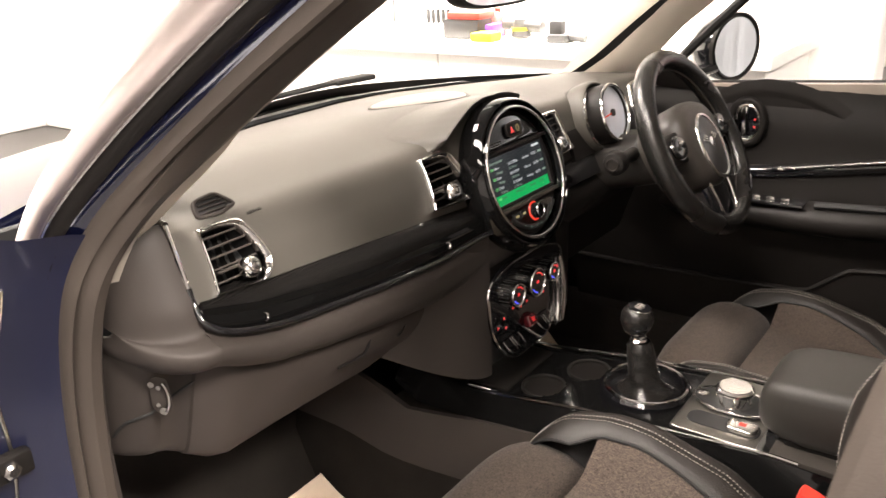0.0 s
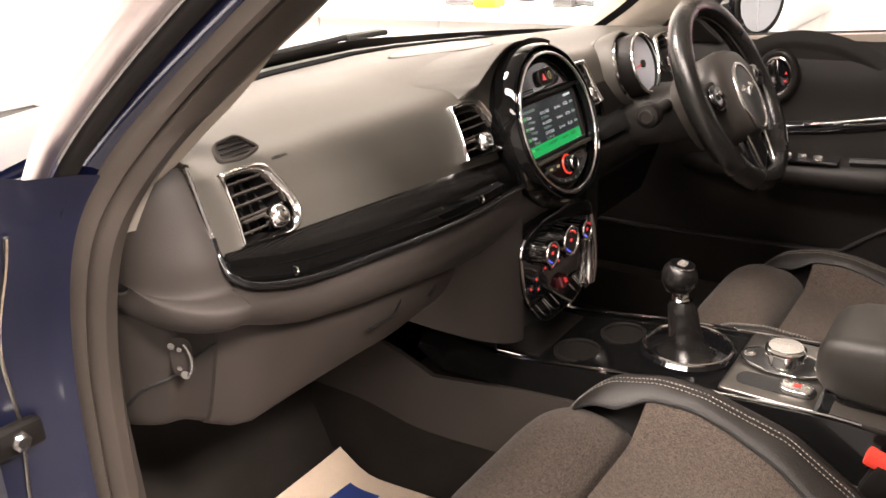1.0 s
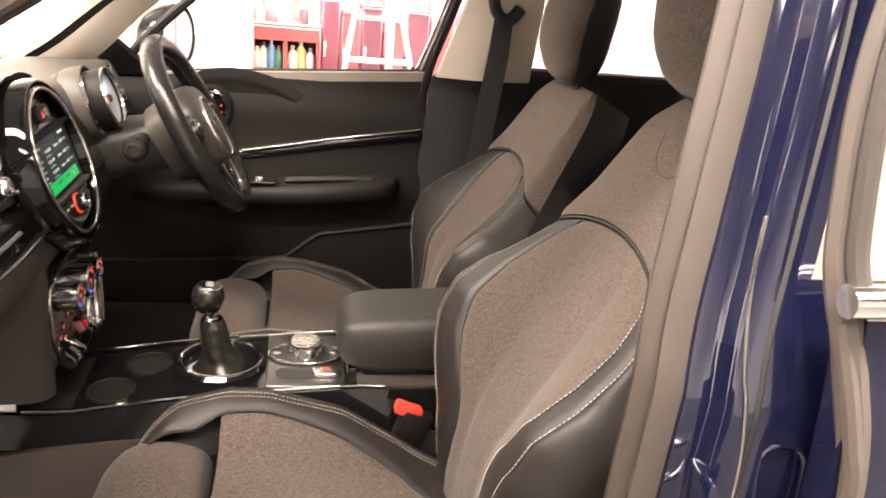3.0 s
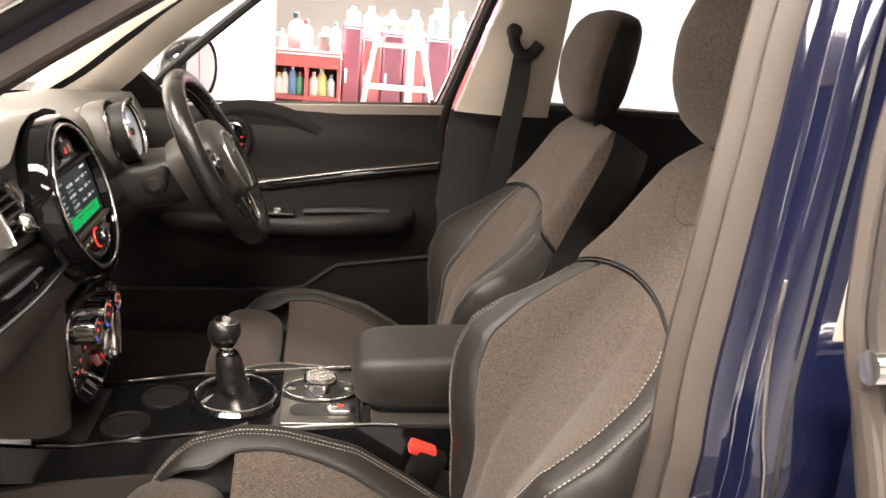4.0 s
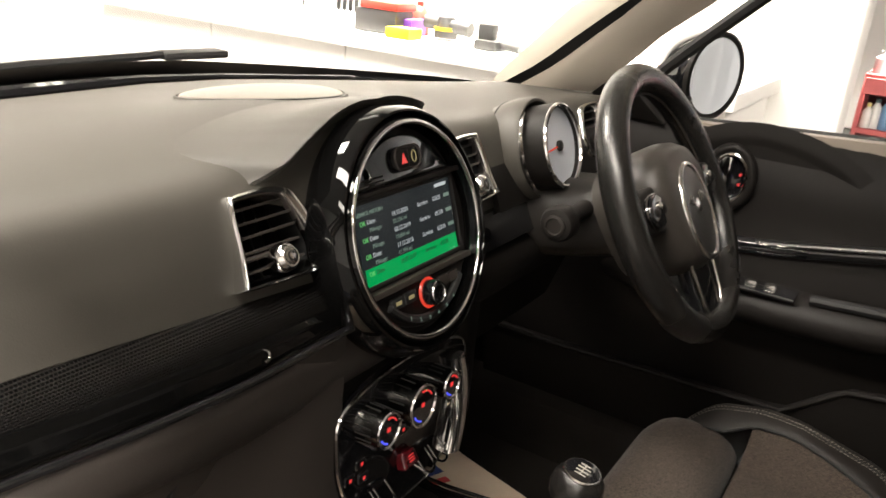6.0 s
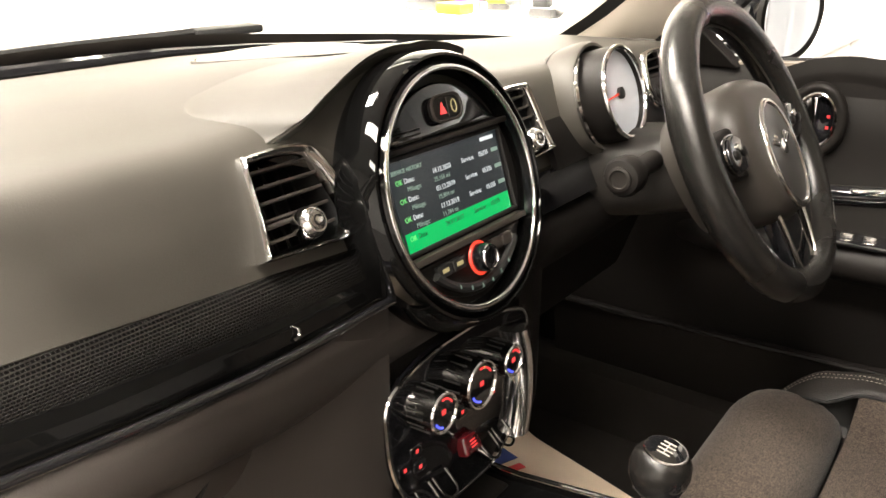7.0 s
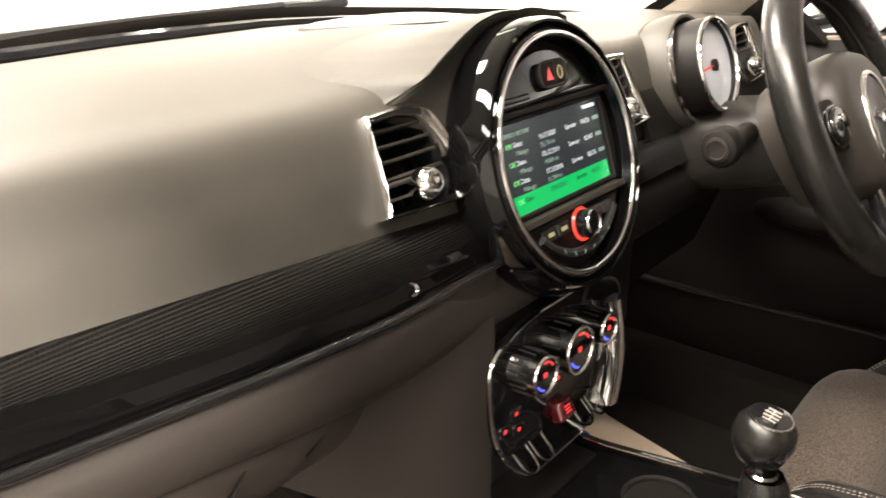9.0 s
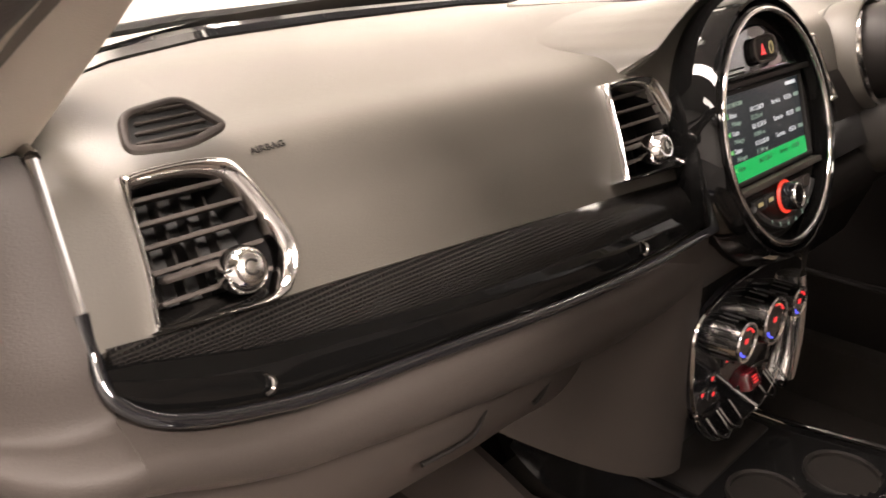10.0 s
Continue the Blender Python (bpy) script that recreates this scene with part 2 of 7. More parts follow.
def tube(path, r, n=8, closed=False, flat=1.0, up=(0, 0, 1)):
    """A rod along a path; r is one radius or a function of 0..1; flat squeezes it along the frame's second axis."""
    pts = [Vector(p) for p in path]
    k = len(pts)
    rings = []
    side = None
    for i in range(k):
        if closed:
            t = (pts[(i + 1) % k] - pts[i - 1]).normalized()
        else:
            t = (pts[min(i + 1, k - 1)] - pts[max(i - 1, 0)]).normalized()
        if side is None:
            side = Vector(up).cross(t)
            side = side if side.length > 1e-4 else Vector((1, 0, 0)).cross(t)
        side = (side - t * side.dot(t)).normalized()
        other = t.cross(side)
        rad = r(i / max(1, k - 1)) if callable(r) else r
        rings.append([pts[i] + side * rad * math.cos(2 * math.pi * j / n) + other * rad * flat * math.sin(2 * math.pi * j / n)
                      for j in range(n)])
    return loft(rings, loop=closed)


def rbox(sx, sy, sz, bevel=0.004, seg=2, at=(0, 0, 0)):
    bm = bmesh.new()
    bmesh.ops.create_cube(bm, size=1, matrix=Matrix.Translation(at) @ Matrix.Diagonal((sx, sy, sz, 1)))
    if bevel:
        bmesh.ops.bevel(bm, geom=bm.edges[:], offset=bevel, segments=seg, affect="EDGES", profile=0.6)
    return bm


def ball(r, at=(0, 0, 0), scale=(1, 1, 1), seg=24):
    bm = bmesh.new()
    bmesh.ops.create_uvsphere(bm, u_segments=seg, v_segments=seg // 2, radius=r,
                              matrix=Matrix.Translation(at) @ Matrix.Diagonal((*scale, 1)))
    return bm


def sheet(f, us, vs, thick=0.0, down=(0, 0, -1)):
    """A surface point = f(u, v) over two rows of numbers; thick gives it a back, moved along down."""
    grid = [[Vector(f(u, v)) for v in vs] for u in us]
    bm = bmesh.new()
    top = [[bm.verts.new(p) for p in row] for row in grid]
    a, b = len(us), len(vs)
    for i in range(a - 1):
        for j in range(b - 1):
            bm.faces.new((top[i][j], top[i + 1][j], top[i + 1][j + 1], top[i][j + 1]))
    if thick:
        d = Vector(down) * thick
        low = [[bm.verts.new(p + d) for p in row] for row in grid]
        for i in range(a - 1):
            for j in range(b - 1):
                bm.faces.new((low[i][j], low[i][j + 1], low[i + 1][j + 1], low[i + 1][j]))
        edge = [(i, 0) for i in range(a)] + [(a - 1, j) for j in range(1, b)] + [(i, b - 1) for i in range(a - 2, -1, -1)] \
            + [(0, j) for j in range(b - 2, 0, -1)]
        for k in range(len(edge)):
            (i, j), (p, q) = edge[k], edge[(k + 1) % len(edge)]
            bm.faces.new((top[i][j], low[i][j], low[p][q], top[p][q]))
    return bm


def steps(a, b, n):
    return [a + (b - a) * i / n for i in range(n + 1)]


def lerp(a, b, t):
    return a + (b - a) * t


def ease(t):
    t = min(1.0, max(0.0, t))
    return t * t * (3 - 2 * t)


def table(t, rows):
    """Smooth-stepped value between rows of (t, value)."""
    if t <= rows[0][0]:
        return rows[0][1]
    for (a, x), (b, y) in zip(rows, rows[1:]):
        if t <= b:
            return x + (y - x) * (t - a) / (b - a)
    return rows[-1][1]


# ---- the garage ----
def slab(name, sx, sy, sz, at, mat, kind="structure"):
    ob = part(name, rbox(sx, sy, sz, 0.01, 1), mat)
    ob.location = at
    return tagged(ob, kind=kind)


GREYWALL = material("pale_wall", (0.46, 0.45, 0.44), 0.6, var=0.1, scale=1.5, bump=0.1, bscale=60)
# south wall and ceiling are unseen, kept dim so gloss parts mirror less light
DIMWALL = material("unseen_wall_dim", (0.24, 0.23, 0.225), 0.6, var=0.12, scale=1.2, bump=0.1, bscale=60)
slab("floor", 13, 12, 0.2, (1.2, 0.5, -0.1), CONCRETE)
slab("wall_north", 13, 0.2, 3.4, (1.2, 6.5, 1.7), WHITEWALL)
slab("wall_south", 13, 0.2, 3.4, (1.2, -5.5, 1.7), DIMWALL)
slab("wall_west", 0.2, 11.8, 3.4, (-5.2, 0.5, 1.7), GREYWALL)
slab("wall_east", 0.2, 11.8, 3.4, (7.6, 0.5, 1.7), WHITEWALL)
slab("partition_wall", 0.15, 5.93, 3.4, (2.30, 3.435, 1.7), WHITEWALL)
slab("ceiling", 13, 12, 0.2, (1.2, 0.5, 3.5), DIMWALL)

# ---- ceiling lamps ----
TUBE = glow("lamp_tube", (1.0, 0.90, 0.78), 14.0)
lamp = thing("ceiling_light", "long white fluorescent tube light on the ceiling", "lamp", "ceiling lights")
part("housing", rbox(0.20, 1.5, 0.06, 0.01, 2, (0, 0, 0.05)), WHITEWALL, lamp)
for sx in (-0.05, 0.05):
    part("tube", lathe([(0.018, -0.7), (0.018, 0.7)], 10), TUBE, lamp, "glowing tube", m=pose(sx, 0, 0, 90))
lamp.location = (-1.45, 0.8, 3.3)
# unseen fixtures, set out to go with the area lamps below
for x, y in ((-1.3, -2.2), (-2.6, 4.0), (-0.6, 4.2), (-0.2, -3.2), (1.9, -2.6), (1.75, 2.7), (4.7, -1.5), (4.7, 0.6), (-0.3, 2.5), (-3.1, -0.8), (-4.3, -0.9)):
    copy_thing(lamp, pose(x, y, 3.3))
# added area lamps; place, power and cone are set to brighten chosen parts
for n, (x, y, p, cone) in enumerate(((-1.45, 0.8, 235, 180), (-3.1, -0.8, 170, 180), (-1.3, -2.2, 600, 180), (-0.3, 2.5, 290, 180), (-0.6, 4.6, 800, 92), (1.75, 2.7, 430, 50), (4.7, -0.6, 1100, 95), (-3.6, 4.6, 550, 100), (-4.3, -0.9, 120, 70))):
    ld = bpy.data.lights.new("lamp_glow", "AREA")
    ld.shape, ld.size, ld.size_y, ld.energy, ld.color = "RECTANGLE", 0.5, 1.2 if x == -0.3 else 0.9 if x == -1.3 else 2.0 if x == -1.45 else 3.0, p, (1.0, 0.875, 0.775)
    ld.spread = radians(cone)
    lo = new("lamp_glow", ld)
    lo.location = (x, y, 3.2)

# ---- car body ----
body = thing("car_body", "dark blue car body with the front passenger door open", "car")


def side_x(z):
    """Half width of the door opening at a height; the glasshouse leans in."""
    return 0.70 - 0.28 * max(0.0, z - 0.95)


def roofline(y):
    return 1.42 - 0.03 * ((y + 0.5) / 1.2) ** 2


def roof_at(u, y):
    return (u * 0.57, y, roofline(y) - 0.05 * abs(u) ** 2.5)


part("roof", sheet(roof_at, steps(-1, 1, 16), steps(-2.2, 0.20, 16), 0.03, (0, 0, 1)), BLUE, body, m=Matrix.Translation((0, 0, 0.025)))
part("headliner", sheet(roof_at, steps(-1, 1, 16), steps(-2.2, 0.20, 16), 0.02, (0, 0, 1)), BEIGE, body, "beige cloth headliner")
part("floor_pan", rbox(1.36, 3.45, 0.06, 0.01, 1, (0, -0.55, 0.27)), CARPET, body, "black carpeted floor")
part("firewall", rbox(1.40, 0.06, 0.66, 0.01, 1, (0, 1.14, 0.60)), BLACK, body)
for sx in (-0.37, 0.37):
    part("toe_board", rbox(0.58, 0.04, 0.46, 0.01, 1), CARPET, body, m=pose(sx, 1.03, 0.42, -35))
part("rear_seat_back", rbox(1.24, 0.12, 0.52, 0.05, 3, (0, -1.0, 0.62)), LEATHER, body)
part("tail_panel", rbox(1.36, 0.08, 0.75, 0.02, 1, (0, -2.25, 0.65)), DARK, body)
for sx in (-1, 1):
    part("sill", rbox(0.14, 2.4, 0.16, 0.03, 3, (sx * 0.75, -0.42, 0.33)), BLUE, body)
part("sill_cover", rbox(0.08, 1.5, 0.15, 0.02, 2, (0.648, 0.2, 0.335)), CARPET, body, "black carpeted sill")

A_LINE = [(0.23, 1.335), (0.37, 1.240), (0.478, 1.167), (0.590, 1.083), (0.670, 1.008), (0.712, 0.938), (0.756, 0.825), (0.776, 0.69), (0.782, 0.52), (0.765, 0.44)]


def a_path(dx=0.0, dn=0.0, upto=10):
    """A line along the front edge of the passenger door opening, moved out by dx and away from the opening by dn."""
    pts = smooth([(-side_x(z), y, z) for y, z in A_LINE[:upto]], 6, False)
    out = []
    for i, p in enumerate(pts):
        t = pts[min(i + 1, len(pts) - 1)] - pts[max(i - 1, 0)]
        n = Vector((0, -t.z, t.y)).normalized()
        out.append(p + Vector((-dx, 0, 0)) + n * dn)
    return out


def ribbon(offsets, upto=10, start=0):
    """A strip along the front edge of the opening, through rows of (dx, dn)."""
    return loft([list(r) for r in zip(*[a_path(dx, dn, upto)[start * 6:] for dx, dn in offsets])], closed=False, cap=False)


def seal_ribbon(rows, upto=10):
    """A seal along the opening whose section grows deeper inboard, and flatter below, towards the roof: rows of (dx, dn, dx above, dn above)."""
    cols = []
    for dx, dn, dx2, dn2 in rows:
        low, high = a_path(dx, dn, upto), a_path(dx2, dn2, upto)
        cols.append([a.lerp(b, ease((a.z - 1.02) / 0.10)) for a, b in zip(low, high)])
    return loft([list(r) for r in zip(*cols)], closed=False, cap=False)


part("door_seal", seal_ribbon([(-0.034, 0.030, -0.066, 0.023), (-0.030, 0.006, -0.064, 0.007), (-0.018, -0.010, -0.050, 0.001), (-0.004, -0.013, -0.018, -0.002), (0.003, -0.006, 0.002, 0.000), (0.006, 0.005, 0.001, 0.008), (0.0085, 0.001, 0.004, 0.002), (0.011, -0.002, 0.009, 0.000), (0.015, 0.003, 0.014, 0.003), (0.0165, 0.014, 0.0145, 0.010), (0.016, 0.030, 0.0135, 0.024)]), RUBBER, body, "grooved grey-brown rubber door seal")
part("seal_lip", seal_ribbon([(-0.036, 0.034, -0.066, 0.027), (-0.041, 0.020, -0.075, 0.023), (-0.040, 0.004, -0.076, 0.013), (-0.034, -0.002, -0.070, 0.007), (-0.028, 0.010, -0.062, 0.011)], 6), LIP, body, "pale cloth lip of the seal")
part("pillar_flange", ribbon([(0.010, 0.014), (0.016, 0.018), (0.022, 0.0225), (0.030, 0.026), (0.032, 0.036), (0.036, 0.038), (0.040, 0.046), (0.043, 0.048)], 6), BLUE, body, "blue painted door rebate")
part("pillar", ribbon([(0.041, 0.0335), (0.049, 0.036), (0.053, 0.044), (0.050, 0.060), (0.040, 0.074), (0.026, 0.084), (0.008, 0.088)], 6), PILLAR, body, "glossy windscreen pillar cover, wall reflection in its colour")
part("pillar_gasket", ribbon([(0.034, 0.0215), (0.040, 0.0235), (0.043, 0.028), (0.0445, 0.0335), (0.041, 0.036)], 6), DARK, body, "dark rubber gasket")
part("pillar_line", tube(a_path(0.0465, 0.034, 6), 0.0019, 6), CHROME, body, "thin bright line")
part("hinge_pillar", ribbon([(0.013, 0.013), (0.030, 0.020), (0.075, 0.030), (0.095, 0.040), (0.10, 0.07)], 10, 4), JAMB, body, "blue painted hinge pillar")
low = [p for p in a_path(0.077, 0.026) if p.z < 0.98]
part("seam_sealer", tube([p + Vector((0.004 * math.sin(i * 0.7), 0, 0)) for i, p in enumerate(low)], 0.0022, 6), SATIN, body, "pale seam of sealant")
part("pillar_seam", tube([p for p in a_path(0.036, 0.024) if p.z < 0.98], 0.0012, 5), SATIN, body)
# wing and scuttle outside, glimpsed past the pillar
part("bonnet", sheet(lambda u, v: (u * 0.68, 1.15 + v * 0.95 - 0.10 * u * u * (1 - v), 0.985 - 0.055 * u * u - 0.10 * v - 0.18 * v ** 3), steps(-1, 1, 16), steps(0, 1, 12), 0.02), BLUE, body, "dark blue bonnet")
part("kick_panel", rbox(0.02, 0.27, 0.60, 0.008, 2, (-0.682, 0.905, 0.635)), TRIM, body, "grained grey kick panel")


def screen_y(x):
    """Where the windscreen meets the dash, across the width."""
    return table(abs(x), ((0, 1.0), (0.2, 0.993), (0.36, 0.968), (0.47, 0.912), (0.53, 0.857), (0.565, 0.80), (0.60, 0.73), (0.68, 0.60)))


def dip(x):
    """How much lower the rear edge of the dash lies towards the driver."""
    return table(x, ((0.0, 0.0), (0.12, 0.004), (0.22, 0.011), (0.32, 0.017), (0.41, 0.022), (0.50, 0.027), (0.56, 0.033), (0.65, 0.038)))


# windscreen, its black border, scuttle
def glass_at(u, v):
    x = u * lerp(0.60, 0.52, v)
    return (x, lerp(1.13 - 0.30 * abs(u) ** 2.2, 0.24, v), lerp(0.985 - dip(x), 1.385, v) + 0.04 * math.sin(v * math.pi) - 0.03 * v * u * u)


ws = part("windscreen", sheet(glass_at, steps(-1, 1, 24), steps(0, 1, 10)), GLASS, body, "clear windscreen")
ws.visible_shadow = False
part("screen_border", sheet(lambda u, v: Vector(glass_at(u, 0.05 * v)) + Vector((0, -0.004, 0)), steps(-1, 1, 30), steps(0, 1, 3)), BLACK, body, "black border of the windscreen")
part("screen_border", sheet(lambda u, v: Vector(glass_at(1.0 - 0.035 * u - 0.03 * ease((0.16 - v) / 0.16), v)) + Vector((0, -0.004, -0.002)), steps(0, 1, 3), steps(0, 1, 24)), BLACK, body, "black border of the windscreen")
part("screen_border", sheet(lambda u, v: Vector(glass_at(-1.0 + 0.035 * u, v)) + Vector((0, -0.004, -0.002)), steps(0, 1, 3), steps(0, 1, 24)), BLACK, body, "black border of the windscreen")
part("screen_ledge", sheet(lambda x, v: (x, screen_y(x) + 0.005 + v * (0.10 - 0.05 * abs(x)), 0.992 - dip(x) - 0.006 * v), steps(-0.60, 0.60, 40), steps(0, 1, 4), 0.02), LEDGE, body, "screen ledge, pale with painted light")
part("scuttle", sheet(lambda x, v: (x, screen_y(x) + 0.105 - 0.05 * abs(x) + v * 0.06, 0.988 - dip(x) - 0.006 * v), steps(-0.60, 0.60, 40), steps(0, 1, 4), 0.02), DARK, body, "dark plastic scuttle")
part("ledge_strip", tube([(x, screen_y(x) + 0.012, 1.000 - dip(x)) for x in steps(-0.62, 0.62, 60)], lambda t: 0.0085 - 0.0045 * ease((t - 0.35) / 0.3), 8), PIANO, body, "glossy black strip under the windscreen")
part("ledge_strip", tube([(x, screen_y(x) + 0.040, 0.994 - dip(x)) for x in steps(-0.58, 0.58, 60)], 0.0035, 8), DARK, body)
# pillar trims, both sides
for sx in (-1, 1):
    def trim_at(u, v, sx=sx):
        z = lerp(0.955, 1.36, v)
        y_door = table(z, ((0.955, 0.73), (1.0, 0.678), (1.083, 0.595), (1.167, 0.487), (1.24, 0.378), (1.36, 0.21)))
        y_glass = table(z, ((0.955, 0.885), (1.0, 0.845), (1.112, 0.725), (1.24, 0.555), (1.36, 0.33)))
        bulge = 0.022 * math.sin(u * math.pi)
        if sx < 0:
            y_glass = table(z, ((0.955, 0.765), (1.0, 0.708), (1.036, 0.664), (1.07, 0.62), (1.14, 0.555), (1.17, 0.528), (1.20, 0.485), (1.225, 0.435), (1.36, 0.25)))
            y_door = min(y_door + 0.03 * ease((z - 1.03) / 0.1), y_glass - 0.006)
            bulge = 0.008 * math.sin(u * math.pi)
        return (sx * (lerp(side_x(z) - 0.035, side_x(z) - 0.085, u) - bulge), lerp(y_door, y_glass, u), z)
    part("pillar_trim", sheet(trim_at, steps(0, 1, 10), steps(0, 1, 16), 0.012, (sx, 0.2, 0)), BEIGE, body, "beige cloth-covered windscreen pillar trim")
# passenger side pillar behind the door opening
B_LINE = [(-0.085, 1.36), (-0.058, 1.262), (-0.042, 1.18), (-0.02, 1.075), (-0.003, 0.987), (0.004, 0.88), (0.012, 0.72), (0.03, 0.56), (0.07, 0.46)]


def b_ribbon(offsets, lo=0.0):
    """A strip along the rear edge of the passenger door opening, rows of (out, back)."""
    cols = []
    for dx, dn in offsets:
        cols.append([Vector((-side_x(z) - dx, y - dn, z)) for y, z in [(p.x, p.y) for p in smooth(B_LINE, 5, False)] if z > lo])
    return loft([list(r) for r in zip(*cols)], closed=False, cap=False)


part("door_seal", b_ribbon([(-0.024, 0.030), (-0.020, 0.006), (-0.014, -0.007), (-0.004, -0.010), (0.004, -0.004), (0.007, 0.004), (0.010, 0.0), (0.017, -0.002), (0.022, 0.008), (0.020, 0.026)]), RUBBER, body, "grooved grey-brown rubber door seal")
part("seal_lip", b_ribbon([(-0.0235, 0.030), (-0.0250, 0.026), (-0.0255, 0.022), (-0.0240, 0.018), (-0.0225, 0.020)], 0.93), LIP, body, "thin pale cloth lip of the seal")
part("pillar", b_ribbon([(0.018, 0.018), (0.024, 0.020), (0.027, 0.030), (0.034, 0.036), (0.046, 0.039), (0.052, 0.044), (0.055, 0.056), (0.053, 0.075), (0.050, 0.10), (0.046, 0.135), (0.0, 0.16)]), BLUE, body, "blue painted door pillar with lamp reflections")
part("pillar_crease", b_ribbon([(0.055, 0.058), (0.0575, 0.0605), (0.055, 0.063)]), BLACK, body)
part("pillar_trim", sheet(lambda u, v: (-(side_x(lerp(0.5, 1.36, v)) - 0.05), -0.075 - 0.17 * u + 0.06 * ease((0.9 - lerp(0.5, 1.36, v)) / 0.5) * 0.5 - 0.20 * max(0, lerp(0.5, 1.36, v) - 1.0), lerp(0.5, 1.36, v)), steps(0, 1, 6), steps(0, 1, 12), 0.015, (-1, 0, 0)), BEIGE, body)
part("pillar_press", tube(smooth([(-0.752, -0.075, 0.918), (-0.752, -0.105, 0.916), (-0.752, -0.112, 0.88), (-0.752, -0.105, 0.82), (-0.752, -0.082, 0.82), (-0.752, -0.076, 0.87)], 5), 0.0022, 6, True), BLUE, body, "pressed recess in the pillar")
part("pillar_weld", tube(smooth([(-0.757, -0.030, 1.10), (-0.758, -0.030, 1.05), (-0.757, -0.040, 0.99), (-0.756, -0.050, 0.95), (-0.755, -0.056, 0.88), (-0.755, -0.05, 0.70)], 6, False), 0.0016, 6), SATIN, body, "pale seam of sealant")
part("door_striker", tube(smooth([(-0.775, -0.015, 0.845), (-0.79, 0.018, 0.848), (-0.79, 0.025, 0.862), (-0.79, 0.018, 0.876), (-0.775, -0.015, 0.88)], 5, False), 0.005, 10), CHROME, body, "chrome door striker loop")
part("striker_plate", rbox(0.045, 0.008, 0.075, 0.004, 2, (-0.745, -0.032, 0.862)), BLUE, body)

# wings, quarters and wheels outside
def arch_low(y, yc):
    """Lower edge of a wing: the sill line with a round arch over the wheel."""
    d = abs(y - yc)
    return 0.30 + (math.sqrt(0.36 ** 2 - d * d) if d < 0.36 else 0.0)


for sx in (-1, 1):
    part("wing", sheet(lambda y, v, sx=sx: (sx * (0.80 - 0.10 * ease((y - 1.5) / 0.6) - 0.12 * v ** 3), y, lerp(arch_low(y, 1.42), 0.915 - 0.26 * max(0.0, (y - 1.0)) / 1.1, v)), steps(0.93, 2.1, 40), steps(0, 1, 10), 0.012, (-sx, 0, 0)), BLUE, body, "dark blue front wing")
    part("quarter_panel", sheet(lambda y, v, sx=sx: (sx * (0.80 - 0.06 * v ** 3), y, lerp(arch_low(y, -1.55), 1.0, v)), steps(-2.28, -1.02, 40), steps(0, 1, 10), 0.012, (-sx, 0, 0)), BLUE, body, "dark blue rear quarter panel")
    for yc in (1.42, -1.55):
        spin = axes((sx * 0.70, yc, 0.31), (0, -sx, 0), (0, 0, 1))
        wheel_ob = part("wheel", lathe([(0.205, -0.10), (0.205, 0.075), (0.195, 0.085), (0.185, 0.07), (0.06, 0.065), (0.05, 0.08), (0.0, 0.08)], 40), SATIN, body, "alloy road wheel", m=spin)
        part("tyre", lathe([(0.205, -0.095), (0.285, -0.10), (0.31, -0.08), (0.31, 0.07), (0.285, 0.092), (0.207, 0.09)], 48), BLACK, wheel_ob, "black rubber tyre", m=spin)
part("front_panel", sheet(lambda u, v: (u * 0.70, 2.1 + 0.10 * (1 - u * u), lerp(0.25, 0.70, v)), steps(-1, 1, 16), steps(0, 1, 6), 0.02, (0, -1, 0)), BLUE, body, "dark blue nose")

# ---- rear passenger door ----
rear = thing("rear_door", "closed blue rear door with chrome waist strip", "door")
part("door_skin", sheet(lambda u, v: (-(0.775 + 0.02 * math.sin(v * 3.0)), -0.108 - 0.9 * u, lerp(0.36, 1.036, v)), steps(0, 1, 8), steps(0, 1, 10), 0.03, (1, 0, 0)), BLUE, rear)
part("waist_strip", tube([(-0.778, -0.088 - 0.9 * u, 1.050 + 0.02 * u) for u in steps(0, 1, 8)], 0.012, 10), CHROME, rear, "bright chrome waist strip")
# opaque pane; its grey-brown stands for the wall mirrored in the glass
part("pane", sheet(lambda u, v: (-(side_x(lerp(1.045, 1.34, v)) + 0.052), -0.088 - 0.8 * u - 0.08 * v * (1 - u), lerp(1.045, 1.34, v)), steps(0, 1, 4), steps(0, 1, 6), 0.004, (1, 0, 0)), material("pane_reflection", (0.30, 0.255, 0.225), 0.08, var=0.05, coat=1.0), rear, "opaque window pane, wall reflection in its colour")
part("door_seal", tube(smooth([(-0.665, -0.165, 1.34), (-0.705, -0.118, 1.20), (-0.742, -0.100, 1.09), (-0.758, -0.098, 1.05), (-0.772, -0.108, 1.0), (-0.785, -0.125, 0.88), (-0.785, -0.125, 0.55)], 6, False), 0.012, 8), RUBBER, rear, "beige-grey rubber edge seal")
part("edge_seal", tube(smooth([(-0.690, -0.150, 1.34), (-0.728, -0.112, 1.20), (-0.760, -0.098, 1.09), (-0.776, -0.098, 1.055)], 6, False), 0.008, 8), TRIM, rear)
part("seal_lip", tube(smooth([(-0.768, -0.096, 1.03), (-0.790, -0.112, 0.95), (-0.797, -0.118, 0.88), (-0.797, -0.118, 0.55)], 6, False), 0.007, 8), RUBBER, rear)

